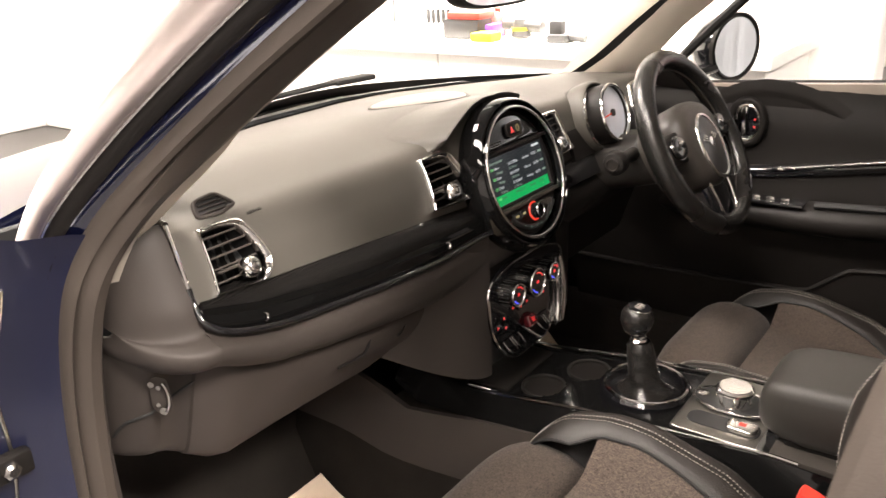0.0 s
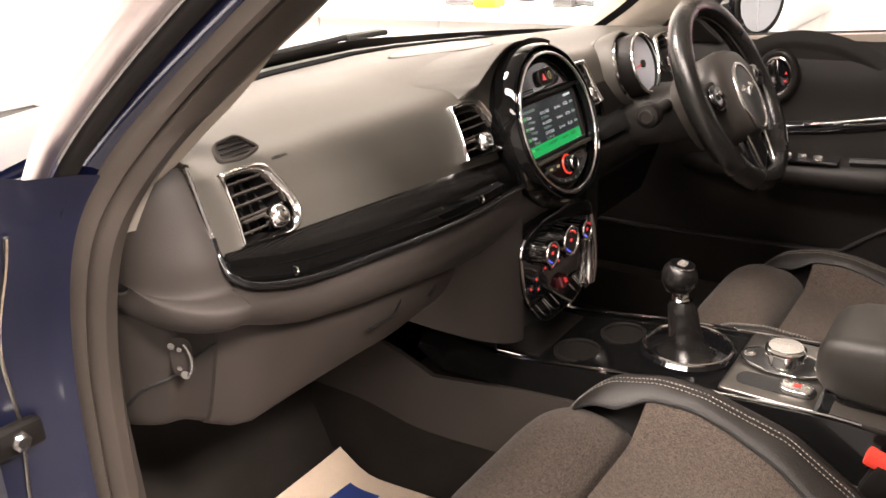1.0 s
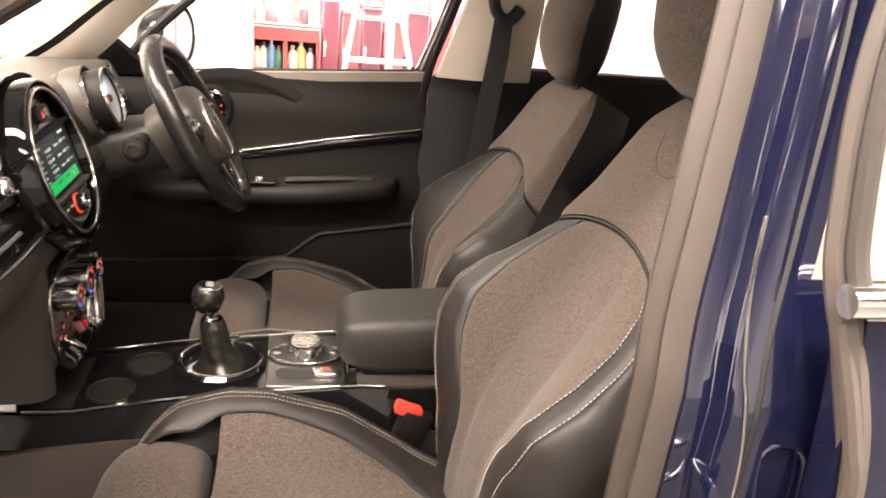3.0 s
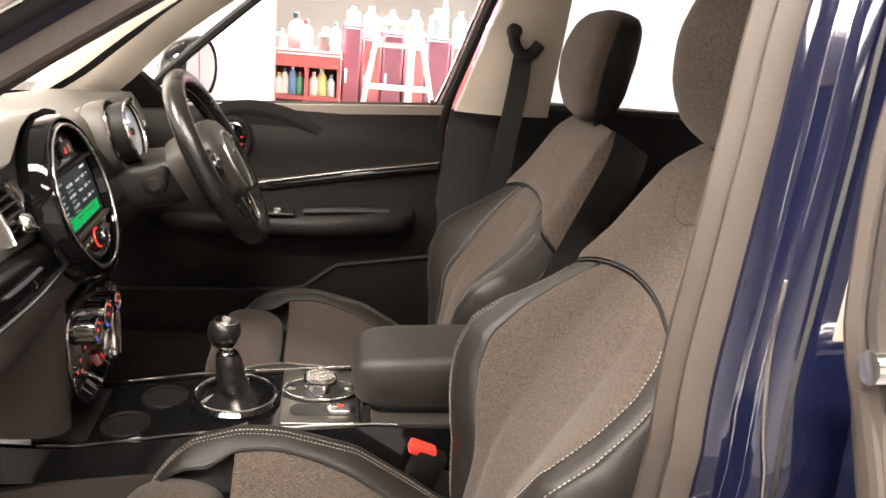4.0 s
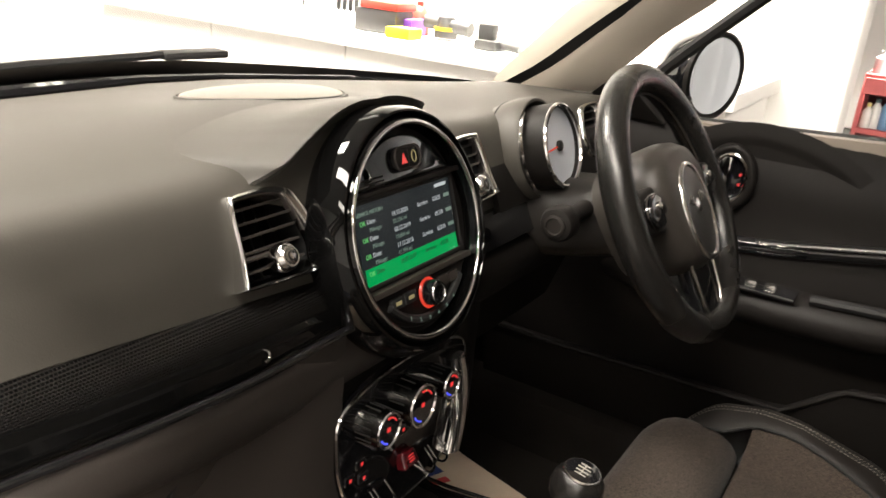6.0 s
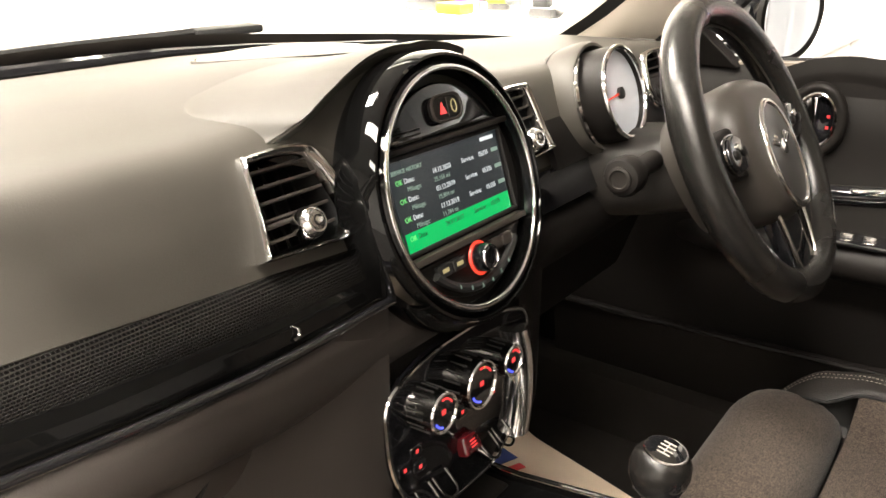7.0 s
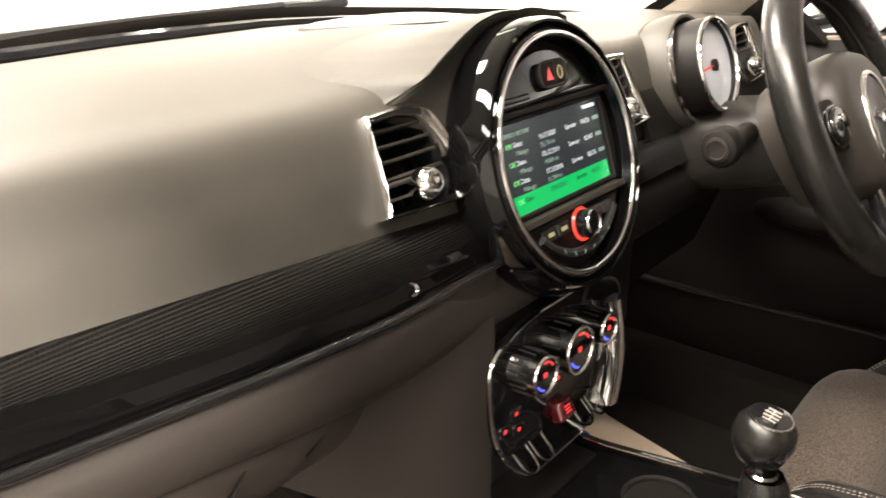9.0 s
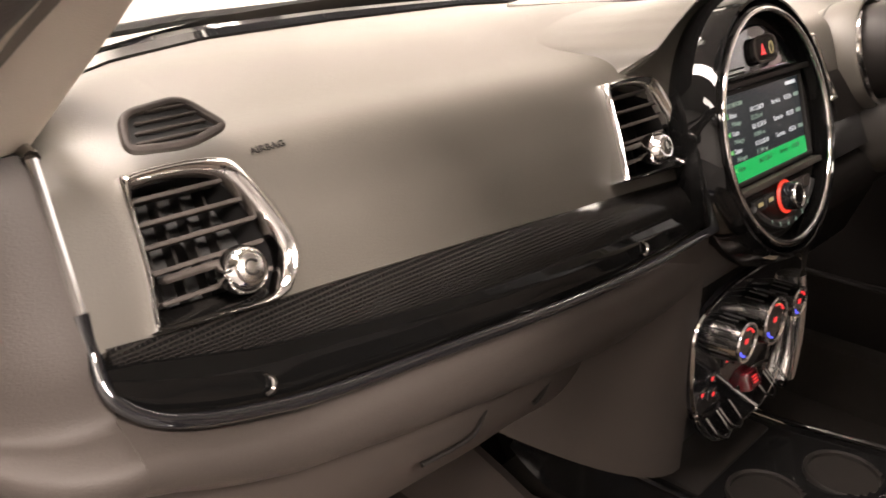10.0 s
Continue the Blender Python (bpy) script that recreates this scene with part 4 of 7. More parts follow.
# small demister vent on the brow
dem = thing("demister_vent", "small slatted demister vent in the dashboard", "air vent")
DEM = axes((-0.536, 0.7005, 0.9995), (1, 0.0, 0.02), (0, 0.66, 0.75))
dem_out = rounded([(-0.030, -0.0125), (0.004, -0.0165), (0.032, -0.0095), (0.012, 0.0145), (-0.024, 0.011)], 0.009, 5)
part("frame", rim(dem_out, 0.0045, 0.004, 0.0018, -0.001), TRIM, dem, m=DEM)
part("well", plate(inset(dem_out, 0.004), 0.001, 0, -0.0015), BLACK, dem, m=DEM)
for y, a, b in ((-0.0085, -0.022, 0.022), (-0.003, -0.020, 0.019), (0.0025, -0.018, 0.016), (0.008, -0.010, 0.013)):
    part("slat", rbox(b - a, 0.0018, 0.003, 0.0006, 1, ((a + b) / 2, y, 0.0005)), TRIM, dem, m=DEM)

# ---- centre display ----
disp = thing("round_display", "round centre display in gloss black with chrome ring", "display")
RED = glow("red_light", (1.0, 0.05, 0.05), 0.9)
AMBER = glow("amber_light", (0.95, 0.75, 0.35), 0.35)
GREEN = glow("green_row", (0.0, 0.42, 0.09), 1.0)
LIME = glow("lime_text", (0.25, 0.95, 0.25), 0.8)
WHITE = glow("white_text", (0.85, 0.88, 0.9), 0.75)
GREYTXT = glow("grey_text", (0.45, 0.62, 0.50), 0.45)
SCREEN = glow("screen_dark", (0.10, 0.13, 0.16), 0.12)
part("housing", lathe([(0.086, -0.10), (0.090, -0.050), (0.098, -0.040), (0.1240, -0.0350), (0.1265, -0.030), (0.1260, -0.022), (0.1230, -0.008), (0.1205, 0.0005), (0.1175, 0.005), (0.1150, 0.0055), (0.1135, 0.003), (0.1130, 0.000), (0.1115, 0.003), (0.109, 0.006), (0.1055, 0.004), (0.1035, -0.006), (0.1, -0.022), (0.0, -0.022)], 80), GLOSS, disp, "gloss black round housing", m=DISP)
part("chrome_ring", tube([Vector((0.1052 * math.cos(a), 0.1052 * math.sin(a), 0.0045)) for a in steps(0, 2 * math.pi * 79 / 80, 79)], 0.0027, 10, True), CHROME, disp, "bright chrome ring", m=DISP)
part("face", lathe([(0.102, -0.022), (0.102, -0.012), (0.0, -0.012)], 64), DARK, disp, m=DISP)


def on_disp(x, y, z=-0.012):
    return DISP @ Matrix.Translation((x, y, z))


brow = [Vector((0.094 * math.cos(a), 0.094 * math.sin(a))) for a in steps(radians(32), radians(148), 24)]
part("upper_panel", plate(brow, 0.006, 0.002), PIANO, disp, m=on_disp(0, 0))
for k in (0, 1, 2):
    part("slot", rbox(0.036, 0.0016, 0.003, 0.0005, 1, (-0.052, 0.0515 + 0.004 * k, 0.006)), DARK, disp, m=on_disp(0, 0))
pill = part("hazard_button", plate(rounded([(-0.020, -0.010), (0.020, -0.010), (0.020, 0.010), (-0.020, 0.010)], 0.0095, 6), 0.006, 0.002), DARK, disp, "oval button with red triangle", m=on_disp(0.004, 0.071, -0.006))
part("rim", tube([Vector((v.x, v.y, 0.0055)) for v in rounded([(-0.021, -0.011), (0.021, -0.011), (0.021, 0.011), (-0.021, 0.011)], 0.0105, 6)], 0.0014, 6, True), TRIM, pill, m=on_disp(0.004, 0.071, -0.006))
part("triangle", plate([Vector(p) for p in ((-0.0125, -0.005), (-0.0030, -0.005), (-0.0078, 0.0055))], 0.0006), RED, pill, "glowing red triangle", m=on_disp(0.004, 0.071, 0.0002))
part("ring_mark", tube([Vector((0.009 + 0.0035 * math.cos(a), 0.0055 * math.sin(a), 0)) for a in steps(0, 2 * math.pi * 15 / 16, 15)], 0.0006, 5, True), AMBER, pill, m=on_disp(0.004, 0.071, 0.0006))
part("divider", rbox(0.0008, 0.018, 0.0006, 0, 1, (0, 0, 0.0003)), TRIM, pill, m=on_disp(0.004, 0.071, 0.0002))
scr_poly = [(-0.0815, -0.0375), (0.0785, -0.0375), (0.0815, 0.040), (-0.0815, 0.040)]
screen = part("screen", plate([Vector(p) for p in scr_poly], 0.002), SCREEN, disp, "lit screen with a service menu", m=on_disp(0, 0, -0.012))
part("frame", rim([Vector(p) for p in ((-0.087, -0.0405), (0.087, -0.0405), (0.087, 0.043), (-0.087, 0.043))], 0.0045, 0.004, 0.001), BLACK, disp, m=on_disp(0, 0, -0.012))
part("ledge", rbox(0.186, 0.005, 0.014, 0.0015, 2, (0, 0.0465, 0.004)), DARK, disp, m=on_disp(0, 0))
part("ledge", rbox(0.174, 0.006, 0.016, 0.0015, 2, (0, -0.0455, 0.004)), TRIM, disp, m=on_disp(0, 0))
TXT = -0.0096
part("menu_highlight", rbox(0.158, 0.0165, 0.0004, 0, 1, (-0.001, -0.0285, 0)), GREEN, screen, "bright green menu row", m=on_disp(0, 0, TXT))
lettering("SERVICE HISTORY", 0.0052, GREYTXT, screen, on_disp(-0.079, 0.0285, TXT))
for k, (day, miles) in enumerate((("14.12.2020", "25,156 mi"), ("03.12.2019", "19,804 mi"), ("17.12.2018", "11,784 mi"))):
    y = 0.0195 - 0.0155 * k
    lettering("OK", 0.0062, LIME, screen, on_disp(-0.076, y, TXT), depth=0.0001)
    lettering("Date:", 0.0062, WHITE, screen, on_disp(-0.065, y, TXT), depth=0.0001)
    lettering(day, 0.0062, WHITE, screen, on_disp(-0.026, y, TXT), depth=0.0001)
    lettering("Service:", 0.0062, WHITE, screen, on_disp(0.018, y, TXT), depth=0.0001)
    lettering("05335", 0.0062, WHITE, screen, on_disp(0.046, y, TXT), depth=0.0001)
    part("text_bar", rbox(0.011, 0.0036, 0.0002, 0, 1, (0.0725, y + 0.0022, 0)), GREYTXT, screen, m=on_disp(0, 0, TXT))
    lettering("Mileage:", 0.0058, GREYTXT, screen, on_disp(-0.063, y - 0.0072, TXT), depth=0.0001)
    lettering(miles, 0.0058, GREYTXT, screen, on_disp(-0.026, y - 0.0072, TXT), depth=0.0001)
INK = material("dark_print", (0.01, 0.04, 0.015), 0.5)
lettering("OK", 0.0062, LIME, screen, on_disp(-0.076, -0.0275, TXT + 0.0005), depth=0.0001)
for txt, x in (("Date", -0.065), ("24.07.2017", -0.026), ("Service:", 0.018), ("05335", 0.046)):
    lettering(txt, 0.0062, INK, screen, on_disp(x, -0.0275, TXT + 0.0005), depth=0.0001)
part("clock_bar", rbox(0.022, 0.0034, 0.0002, 0, 1, (0.064, 0.034, 0)), WHITE, screen, m=on_disp(0, 0, TXT))
low_face = [Vector((0.096 * math.cos(a), 0.096 * math.sin(a))) for a in steps(radians(212), radians(328), 24)]
part("lower_panel", plate(low_face, 0.005, 0.002), DARK, disp, m=on_disp(0, 0))
for x0, x1 in ((-0.060, -0.040), (-0.038, -0.020), (0.022, 0.040), (0.042, 0.058)):
    bt = part("button", plate(rounded([(x0, -0.066), (x1, -0.066), (x1, -0.055), (x0, -0.055)], 0.002), 0.004, 0.001), TRIM if x0 > 0 else BLACK, disp, m=on_disp(0, 0, -0.006))
    if x0 < 0:
        part("lit_mark", rbox(0.009, 0.0035, 0.0004, 0, 1, ((x0 + x1) / 2, -0.0605, 0.0042)), AMBER, bt, m=on_disp(0, 0, -0.006))
vol = part("volume_knob", lathe([(0.0, 0), (0.013, 0), (0.0130, 0.012), (0.0118, 0.0165), (0.0075, 0.0172), (0.007, 0.0165), (0, 0.0165)], 30), PIANO, disp, "round volume knob", m=on_disp(0, -0.0645, -0.006))
part("red_ring", tube([Vector((0.0142 * math.cos(a), 0.0142 * math.sin(a), 0.004)) for a in steps(0, 2 * math.pi * 31 / 32, 31)], 0.0016, 6, True), glow("red_ring", (1.0, 0.06, 0.03), 0.9), vol, "lit red ring", m=on_disp(0, -0.0645, -0.006))
part("chrome_cap", tube([Vector((0.0105 * math.cos(a), 0.0105 * math.sin(a), 0.0166)) for a in steps(0, 2 * math.pi * 31 / 32, 31)], 0.0012, 6, True), CHROME, vol, m=on_disp(0, -0.0645, -0.006))
part("lower_arc", tube([Vector((0.088 * math.cos(a), 0.088 * math.sin(a), -0.004)) for a in steps(radians(225), radians(315), 24)], 0.0042, 8), BLACK, disp, m=DISP)
for n in range(6):
    a = radians(244 + n * 10.5)
    lettering(str(n + 1), 0.0055, GREYTXT, disp, DISP @ Matrix.Translation((0.088 * math.cos(a) - 0.0015, 0.088 * math.sin(a) - 0.002, 0.0006)), "number")

# ---- centre stack and climate panel ----
stack_ob = thing("centre_stack", "grained grey centre stack below the display", "console")
for sx in (-1, 1):
    # the driver-side cheek is coloured darker in place of shade
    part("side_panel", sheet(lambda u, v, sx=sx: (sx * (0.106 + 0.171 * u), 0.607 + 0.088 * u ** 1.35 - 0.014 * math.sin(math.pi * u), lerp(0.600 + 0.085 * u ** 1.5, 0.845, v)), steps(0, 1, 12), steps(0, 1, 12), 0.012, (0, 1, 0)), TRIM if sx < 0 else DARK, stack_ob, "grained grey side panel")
part("backing", rbox(0.24, 0.02, 0.26, 0.004, 1, (0, 0.640, 0.72)), BLACK, stack_ob)
part("upper_bridge", sheet(lambda u, v: (u * 0.118, 0.616 + 0.004 * (1 - v), lerp(0.760, 0.815, v)), steps(-1, 1, 10), steps(0, 1, 4), 0.02, (0, 1, 0)), DARK, stack_ob)

clim = thing("climate_panel", "gloss black climate panel with three chrome dials", "control panel")
CLIM = axes((0, 0.610, 0.705), (1, 0, 0), (0, 0.05, 0.998))
c_out = rounded([(-0.118, 0.052), (-0.060, 0.072), (0.060, 0.072), (0.118, 0.052), (0.114, -0.035), (0.060, -0.098), (-0.060, -0.098), (-0.114, -0.035)], [0.02, 0.05, 0.05, 0.02, 0.04, 0.03, 0.03, 0.04], 6)
part("panel", plate(c_out, 0.010, 0.003), PIANO, clim, "gloss black panel", m=CLIM)
part("chrome_edge", tube([Vector((v.x, v.y, 0.008)) for v in c_out], 0.0022, 6, True), CHROME, clim, "chrome edging", m=CLIM)
part("chrome_handle", loft([[Vector((0.103 + 0.014 * math.cos(b) - 0.030 * (1 - math.cos(a)) , 0.075 * math.sin(a) - 0.02, 0.012 + 0.012 * math.sin(b))) for b in steps(0, 2 * math.pi * 11 / 12, 11)] for a in steps(-0.95, 0.95, 14)]), CHROME, clim, "curved chrome side grip", m=CLIM)
DIALMETAL = material("dial_metal", (0.10, 0.097, 0.093), 0.22, 1.0, var=0.05)
BLUELIT = glow("blue_light", (0.08, 0.10, 1.0), 1.5)
for x, r in ((-0.074, 0.0200), (-0.014, 0.0250), (0.042, 0.0165)):
    d = part("dial", lathe([(r * 1.04, 0.0), (r, 0.019), (r * 0.94, 0.029), (r * 0.82, 0.030), (r * 0.78, 0.028), (0, 0.028)], 36), DIALMETAL, clim, "dark metal dial", m=CLIM @ Matrix.Translation((x, 0.031, 0.008)))
    part("chrome_rim", tube([Vector((r * 0.90 * math.cos(a), r * 0.90 * math.sin(a), 0.030)) for a in steps(0, 2 * math.pi * 35 / 36, 35)], 0.0018, 6, True), CHROME, d, m=CLIM @ Matrix.Translation((x, 0.031, 0.008)))
    part("dial_face", lathe([(r * 0.80, 0.0285), (r * 0.80, 0.0295), (0, 0.0295)], 30), PIANO, d, m=CLIM @ Matrix.Translation((x, 0.031, 0.008)))
    part("red_mark", rbox(0.005, 0.0045, 0.0006, 0, 1, (0, 0.001, 0.030)), RED, d, "lit red figure", m=CLIM @ Matrix.Translation((x, 0.031, 0.008)))
    part("red_mark", tube([Vector((r * 0.66 * math.cos(a), r * 0.66 * math.sin(a), 0.0302)) for a in steps(0.5, 1.7, 6)], 0.001, 5), RED, d, m=CLIM @ Matrix.Translation((x, 0.031, 0.008)))
    part("blue_mark", tube([Vector((r * 0.66 * math.cos(a), r * 0.66 * math.sin(a), 0.0302)) for a in steps(3.6, 4.5, 6)], 0.001, 5), BLUELIT if x != -0.010 else RED, d, m=CLIM @ Matrix.Translation((x, 0.031, 0.008)))
    for k in range(18):
        a = k * math.pi / 9
        part("ridge", rbox(0.0012, 0.0016, 0.018, 0, 1), BLACK, d, m=CLIM @ Matrix.Translation((x + r * 1.015 * math.cos(a), 0.031 + r * 1.015 * math.sin(a), 0.021)))
part("green_mark", lathe([(0.0013, 0), (0.0013, 0.0006), (0, 0.0006)], 8), LIME, clim, m=CLIM @ Matrix.Translation((-0.010, 0.047, 0.038)))
for x, y in ((-0.100, -0.022), (-0.082, -0.012), (-0.078, -0.030), (-0.054, -0.004), (-0.042, 0.0), (-0.030, -0.010), (-0.010, -0.008), (0.02, -0.006), (0.045, -0.012)):
    b = part("button", plate(rounded([(-0.008, -0.006), (0.008, -0.006), (0.008, 0.006), (-0.008, 0.006)], 0.003), 0.004, 0.001), PIANO, clim, m=CLIM @ Matrix.Translation((x, y, 0.008)))
    part("red_mark", rbox(0.0034, 0.0036, 0.0006, 0, 1, (0, 0, 0.0042)), RED, b, m=CLIM @ Matrix.Translation((x, y, 0.008)))
for x in (-0.078, -0.052, 0.024, 0.050):
    tg = part("toggle", tube(smooth([(x - 0.010, -0.052, 0.012), (x - 0.009, -0.066, 0.026), (x, -0.070, 0.030), (x + 0.009, -0.066, 0.026), (x + 0.010, -0.052, 0.012)], 4, False), 0.0015, 6), DIALMETAL, clim, "dark chrome toggle switch", m=CLIM)
st = part("start_toggle", plate(rounded([(-0.014, -0.010), (0.014, -0.010), (0.011, 0.010), (-0.011, 0.010)], 0.004), 0.012, 0.004), material("dark_red_gloss", (0.09, 0.006, 0.010), 0.15, var=0.05, coat=0.8), clim, "dark red start toggle", m=CLIM @ Matrix.Translation((-0.006, -0.046, 0.010)) @ pose(0, 0, 0, -25))
for k in range(3):
    part("lit_mark", rbox(0.009, 0.0011, 0.0004, 0, 1, (0, 0.003 - 0.003 * k, 0.0122)), RED, st, m=CLIM @ Matrix.Translation((-0.006, -0.046, 0.010)) @ pose(0, 0, 0, -25))

# ---- centre console ----
cons = thing("centre_console", "gloss black centre console between the seats", "console")


def deck(y):
    """Height of the console's upper edge along its length."""
    return table(y, ((-0.4, 0.60), (0.0, 0.60), (0.17, 0.606), (0.44, 0.585), (0.60, 0.562), (0.80, 0.555)))


part("tunnel", rbox(0.20, 1.45, 0.18, 0.02, 3, (0, 0.12, 0.39)), CARPET, cons, "black carpeted tunnel")
for sx in (-1, 1):
    part("side_trim", sheet(lambda u, v, sx=sx: (sx * (lerp(0.122, 0.100, v) + 0.02 * ease((u - 0.60) / 0.2)), u, lerp(table(u, ((-0.4, 0.53), (0.4, 0.535), (0.52, 0.528), (0.65, 0.515), (0.745, 0.522), (0.79, 0.552))), deck(u) - 0.004 + 0.02 * ease((u - 0.62) / 0.15), v)), steps(-0.10, 0.79, 36), steps(0, 1, 8), 0.01, (-sx, 0, 0)), DECK, cons, "gloss black side trim")
    part("chrome_edge", tube([(sx * 0.099, y, deck(y) + 0.001) for y in steps(0.13, 0.66, 16)], 0.0024, 6), CHROME, cons, "thin bright edge")
    # black on the driver side paints in the shade of that footwell
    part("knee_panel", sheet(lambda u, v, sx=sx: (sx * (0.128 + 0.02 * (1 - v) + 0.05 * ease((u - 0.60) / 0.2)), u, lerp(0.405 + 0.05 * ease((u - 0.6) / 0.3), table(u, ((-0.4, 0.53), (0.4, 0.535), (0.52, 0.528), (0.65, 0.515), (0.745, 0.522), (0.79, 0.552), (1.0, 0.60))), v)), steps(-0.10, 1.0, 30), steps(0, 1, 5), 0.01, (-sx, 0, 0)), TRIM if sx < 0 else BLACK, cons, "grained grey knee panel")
    part("tunnel_carpet", sheet(lambda u, v, sx=sx: (sx * (0.150 + 0.03 * (1 - v) + 0.05 * ease((u - 0.60) / 0.2)) - sx * 0.012, u, lerp(0.30, 0.41 + 0.05 * ease((u - 0.6) / 0.3), v)), steps(-0.10, 1.0, 30), steps(0, 1, 5), 0.01, (-sx, 0, 0)), CARPET, cons, "black carpet on the tunnel side")
WELLS = ((0.035, 0.50), (-0.042, 0.545))
deck_bm = sheet(lambda x, y: (x, y, deck(y) - 0.004), steps(-0.099, 0.099, 44), steps(0.10, 0.80, 140), 0.02)
bmesh.ops.delete(deck_bm, geom=[f for f in deck_bm.faces if any(math.hypot(f.calc_center_median().x - cx, f.calc_center_median().y - cy) < 0.0365 for cx, cy in WELLS)], context="FACES")
part("deck", deck_bm, DECK, cons, "gloss black deck")
part("switch_plate", plate(rounded([(-0.090, 0.178), (0.090, 0.178), (0.090, 0.312), (-0.090, 0.312)], 0.008), 0.006, 0.002), PLATE, cons, "satin silver switch plate", m=pose(0, 0, 0.5945, 0) @ Matrix.Translation((0, 0, 0)))
for cx, cy in WELLS:
    part("cup_well", lathe([(0.0, -0.045), (0.030, -0.045), (0.034, -0.004), (0.0375, -0.0025), (0.0385, -0.004), (0.0385, -0.008)], 32), DARK, cons, "dark cup holder", m=pose(cx, cy, deck(cy) + 0.001))
part("lower_tray", rbox(0.16, 0.08, 0.012, 0.004, 2, (0, 0.635, 0.556)), DARK, cons)
part("rear_base", rbox(0.19, 0.44, 0.055, 0.012, 3, (0, -0.05, 0.580)), DARK, cons)
part("base_edge", rbox(0.198, 0.46, 0.010, 0.004, 2, (0, -0.06, 0.603)), SOFTBLACK, cons)
br = part("brake_switch", plate(rounded([(-0.016, -0.022), (0.016, -0.022), (0.016, 0.022), (-0.016, 0.022)], 0.013, 6), 0.010, 0.003), SATIN, cons, "silver brake switch with red mark", m=pose(-0.050, 0.218, 0.599))
part("red_mark", rbox(0.007, 0.010, 0.001, 0, 1, (0, 0, 0.0105)), REDPL, br, m=pose(-0.050, 0.218, 0.599))
part("switch_well", plate(rounded([(-0.018, -0.052), (0.018, -0.052), (0.018, 0.052), (-0.018, 0.052)], 0.017, 6), 0.002, 0.0), BLACK, cons, m=pose(-0.050, 0.245, 0.5995))

rot = thing("rotary_controller", "chrome rotary controller on a silver plate", "controller")
RM = pose(0.012, 0.250, 0.601)
part("collar", plate([Vector((0.036 * math.cos(a), 0.060 * math.sin(a))) for a in steps(0, 2 * math.pi * 35 / 36, 35)], 0.004, 0.001), BLACK, rot, "black oval button field", m=RM)
part("collar_edge", tube([Vector((0.036 * math.cos(a), 0.060 * math.sin(a), 0.004)) for a in steps(0, 2 * math.pi * 35 / 36, 35)], 0.0016, 6, True), CHROME, rot, m=RM)
part("dial", lathe([(0.029, 0.002), (0.030, 0.008), (0.0275, 0.016), (0.0285, 0.022), (0.0275, 0.027), (0.024, 0.029), (0, 0.0292)], 40), CHROME, rot, "chrome dial", m=RM)
part("touch_top", lathe([(0.0235, 0.0290), (0.0232, 0.0302), (0, 0.0305)], 36), SATIN, rot, "satin grey top", m=RM)
for ay in (-0.048, 0.047):
    bt = part("button", lathe([(0.009, 0.003), (0.009, 0.007), (0.0075, 0.008), (0, 0.008)], 20), SATIN, rot, m=RM @ Matrix.Translation((-0.002, ay, 0)))

gear = thing("gear_lever", "gear lever with gloss black knob and leather gaiter", "gear lever")
GB = pose(0.0, 0.385, 0.588)
part("base_ring", lathe([(0.072, -0.006), (0.071, 0.008), (0.066, 0.013), (0.060, 0.010), (0.058, 0.0)], 48), PIANO, gear, m=GB)
part("chrome_ring", tube([Vector((0.0635 * math.cos(a), 0.0635 * math.sin(a), 0.013)) for a in steps(0, 2 * math.pi * 47 / 48, 47)], 0.0032, 8, True), CHROME, gear, "chrome base ring", m=GB)


def gaiter(z, a):
    t = z / 0.085
    r = table(t, ((0, 0.042), (0.10, 0.032), (0.25, 0.0265), (0.6, 0.0235), (0.88, 0.021), (1.0, 0.0165)))
    r *= 1 + 0.09 * math.sin(4 * a + 5 * t) * (1 - t) + 0.060 * math.sin(24 * t + 2 * a + math.sin(3 * a)) * (1 - t)
    return Vector((r * math.cos(a), 0.014 * t + r * math.sin(a) * lerp(1.0, 1.0, t), z))


part("gaiter", loft([[gaiter(z, a) for a in steps(0, 2 * math.pi * 27 / 28, 27)] for z in steps(0.0, 0.085, 14)], cap=False), HIDE, gear, "soft black leather gaiter", m=GB)
part("collar", lathe([(0.013, 0.0), (0.0135, 0.006), (0.0115, 0.008), (0.0115, 0.018), (0.014, 0.021)], 24), CHROME, gear, "chrome collar", m=pose(0, 0.401, 0.668))
kb = part("knob", lathe([(0.010, -0.022), (0.018, -0.019), (0.0245, -0.008), (0.0262, 0.002), (0.0245, 0.012), (0.019, 0.0195), (0.0175, 0.0205), (0, 0.0205)], 36), HIDE, gear, "satin black knob", m=pose(0.0, 0.405, 0.708, 10))
part("chrome_band", loft([[Vector(((0.0265 + e) * math.cos(a) * math.cos(b), (0.0265 + e) * math.sin(a) , (0.0265 + e) * math.cos(a) * math.sin(b))) for a in steps(-0.55, 0.55, 8)] for b, e in [(q, 0.0004) for q in steps(-2.4, -0.7, 10)]], closed=False, cap=False), CHROME, kb, m=pose(0.0, 0.405, 0.708, 10))
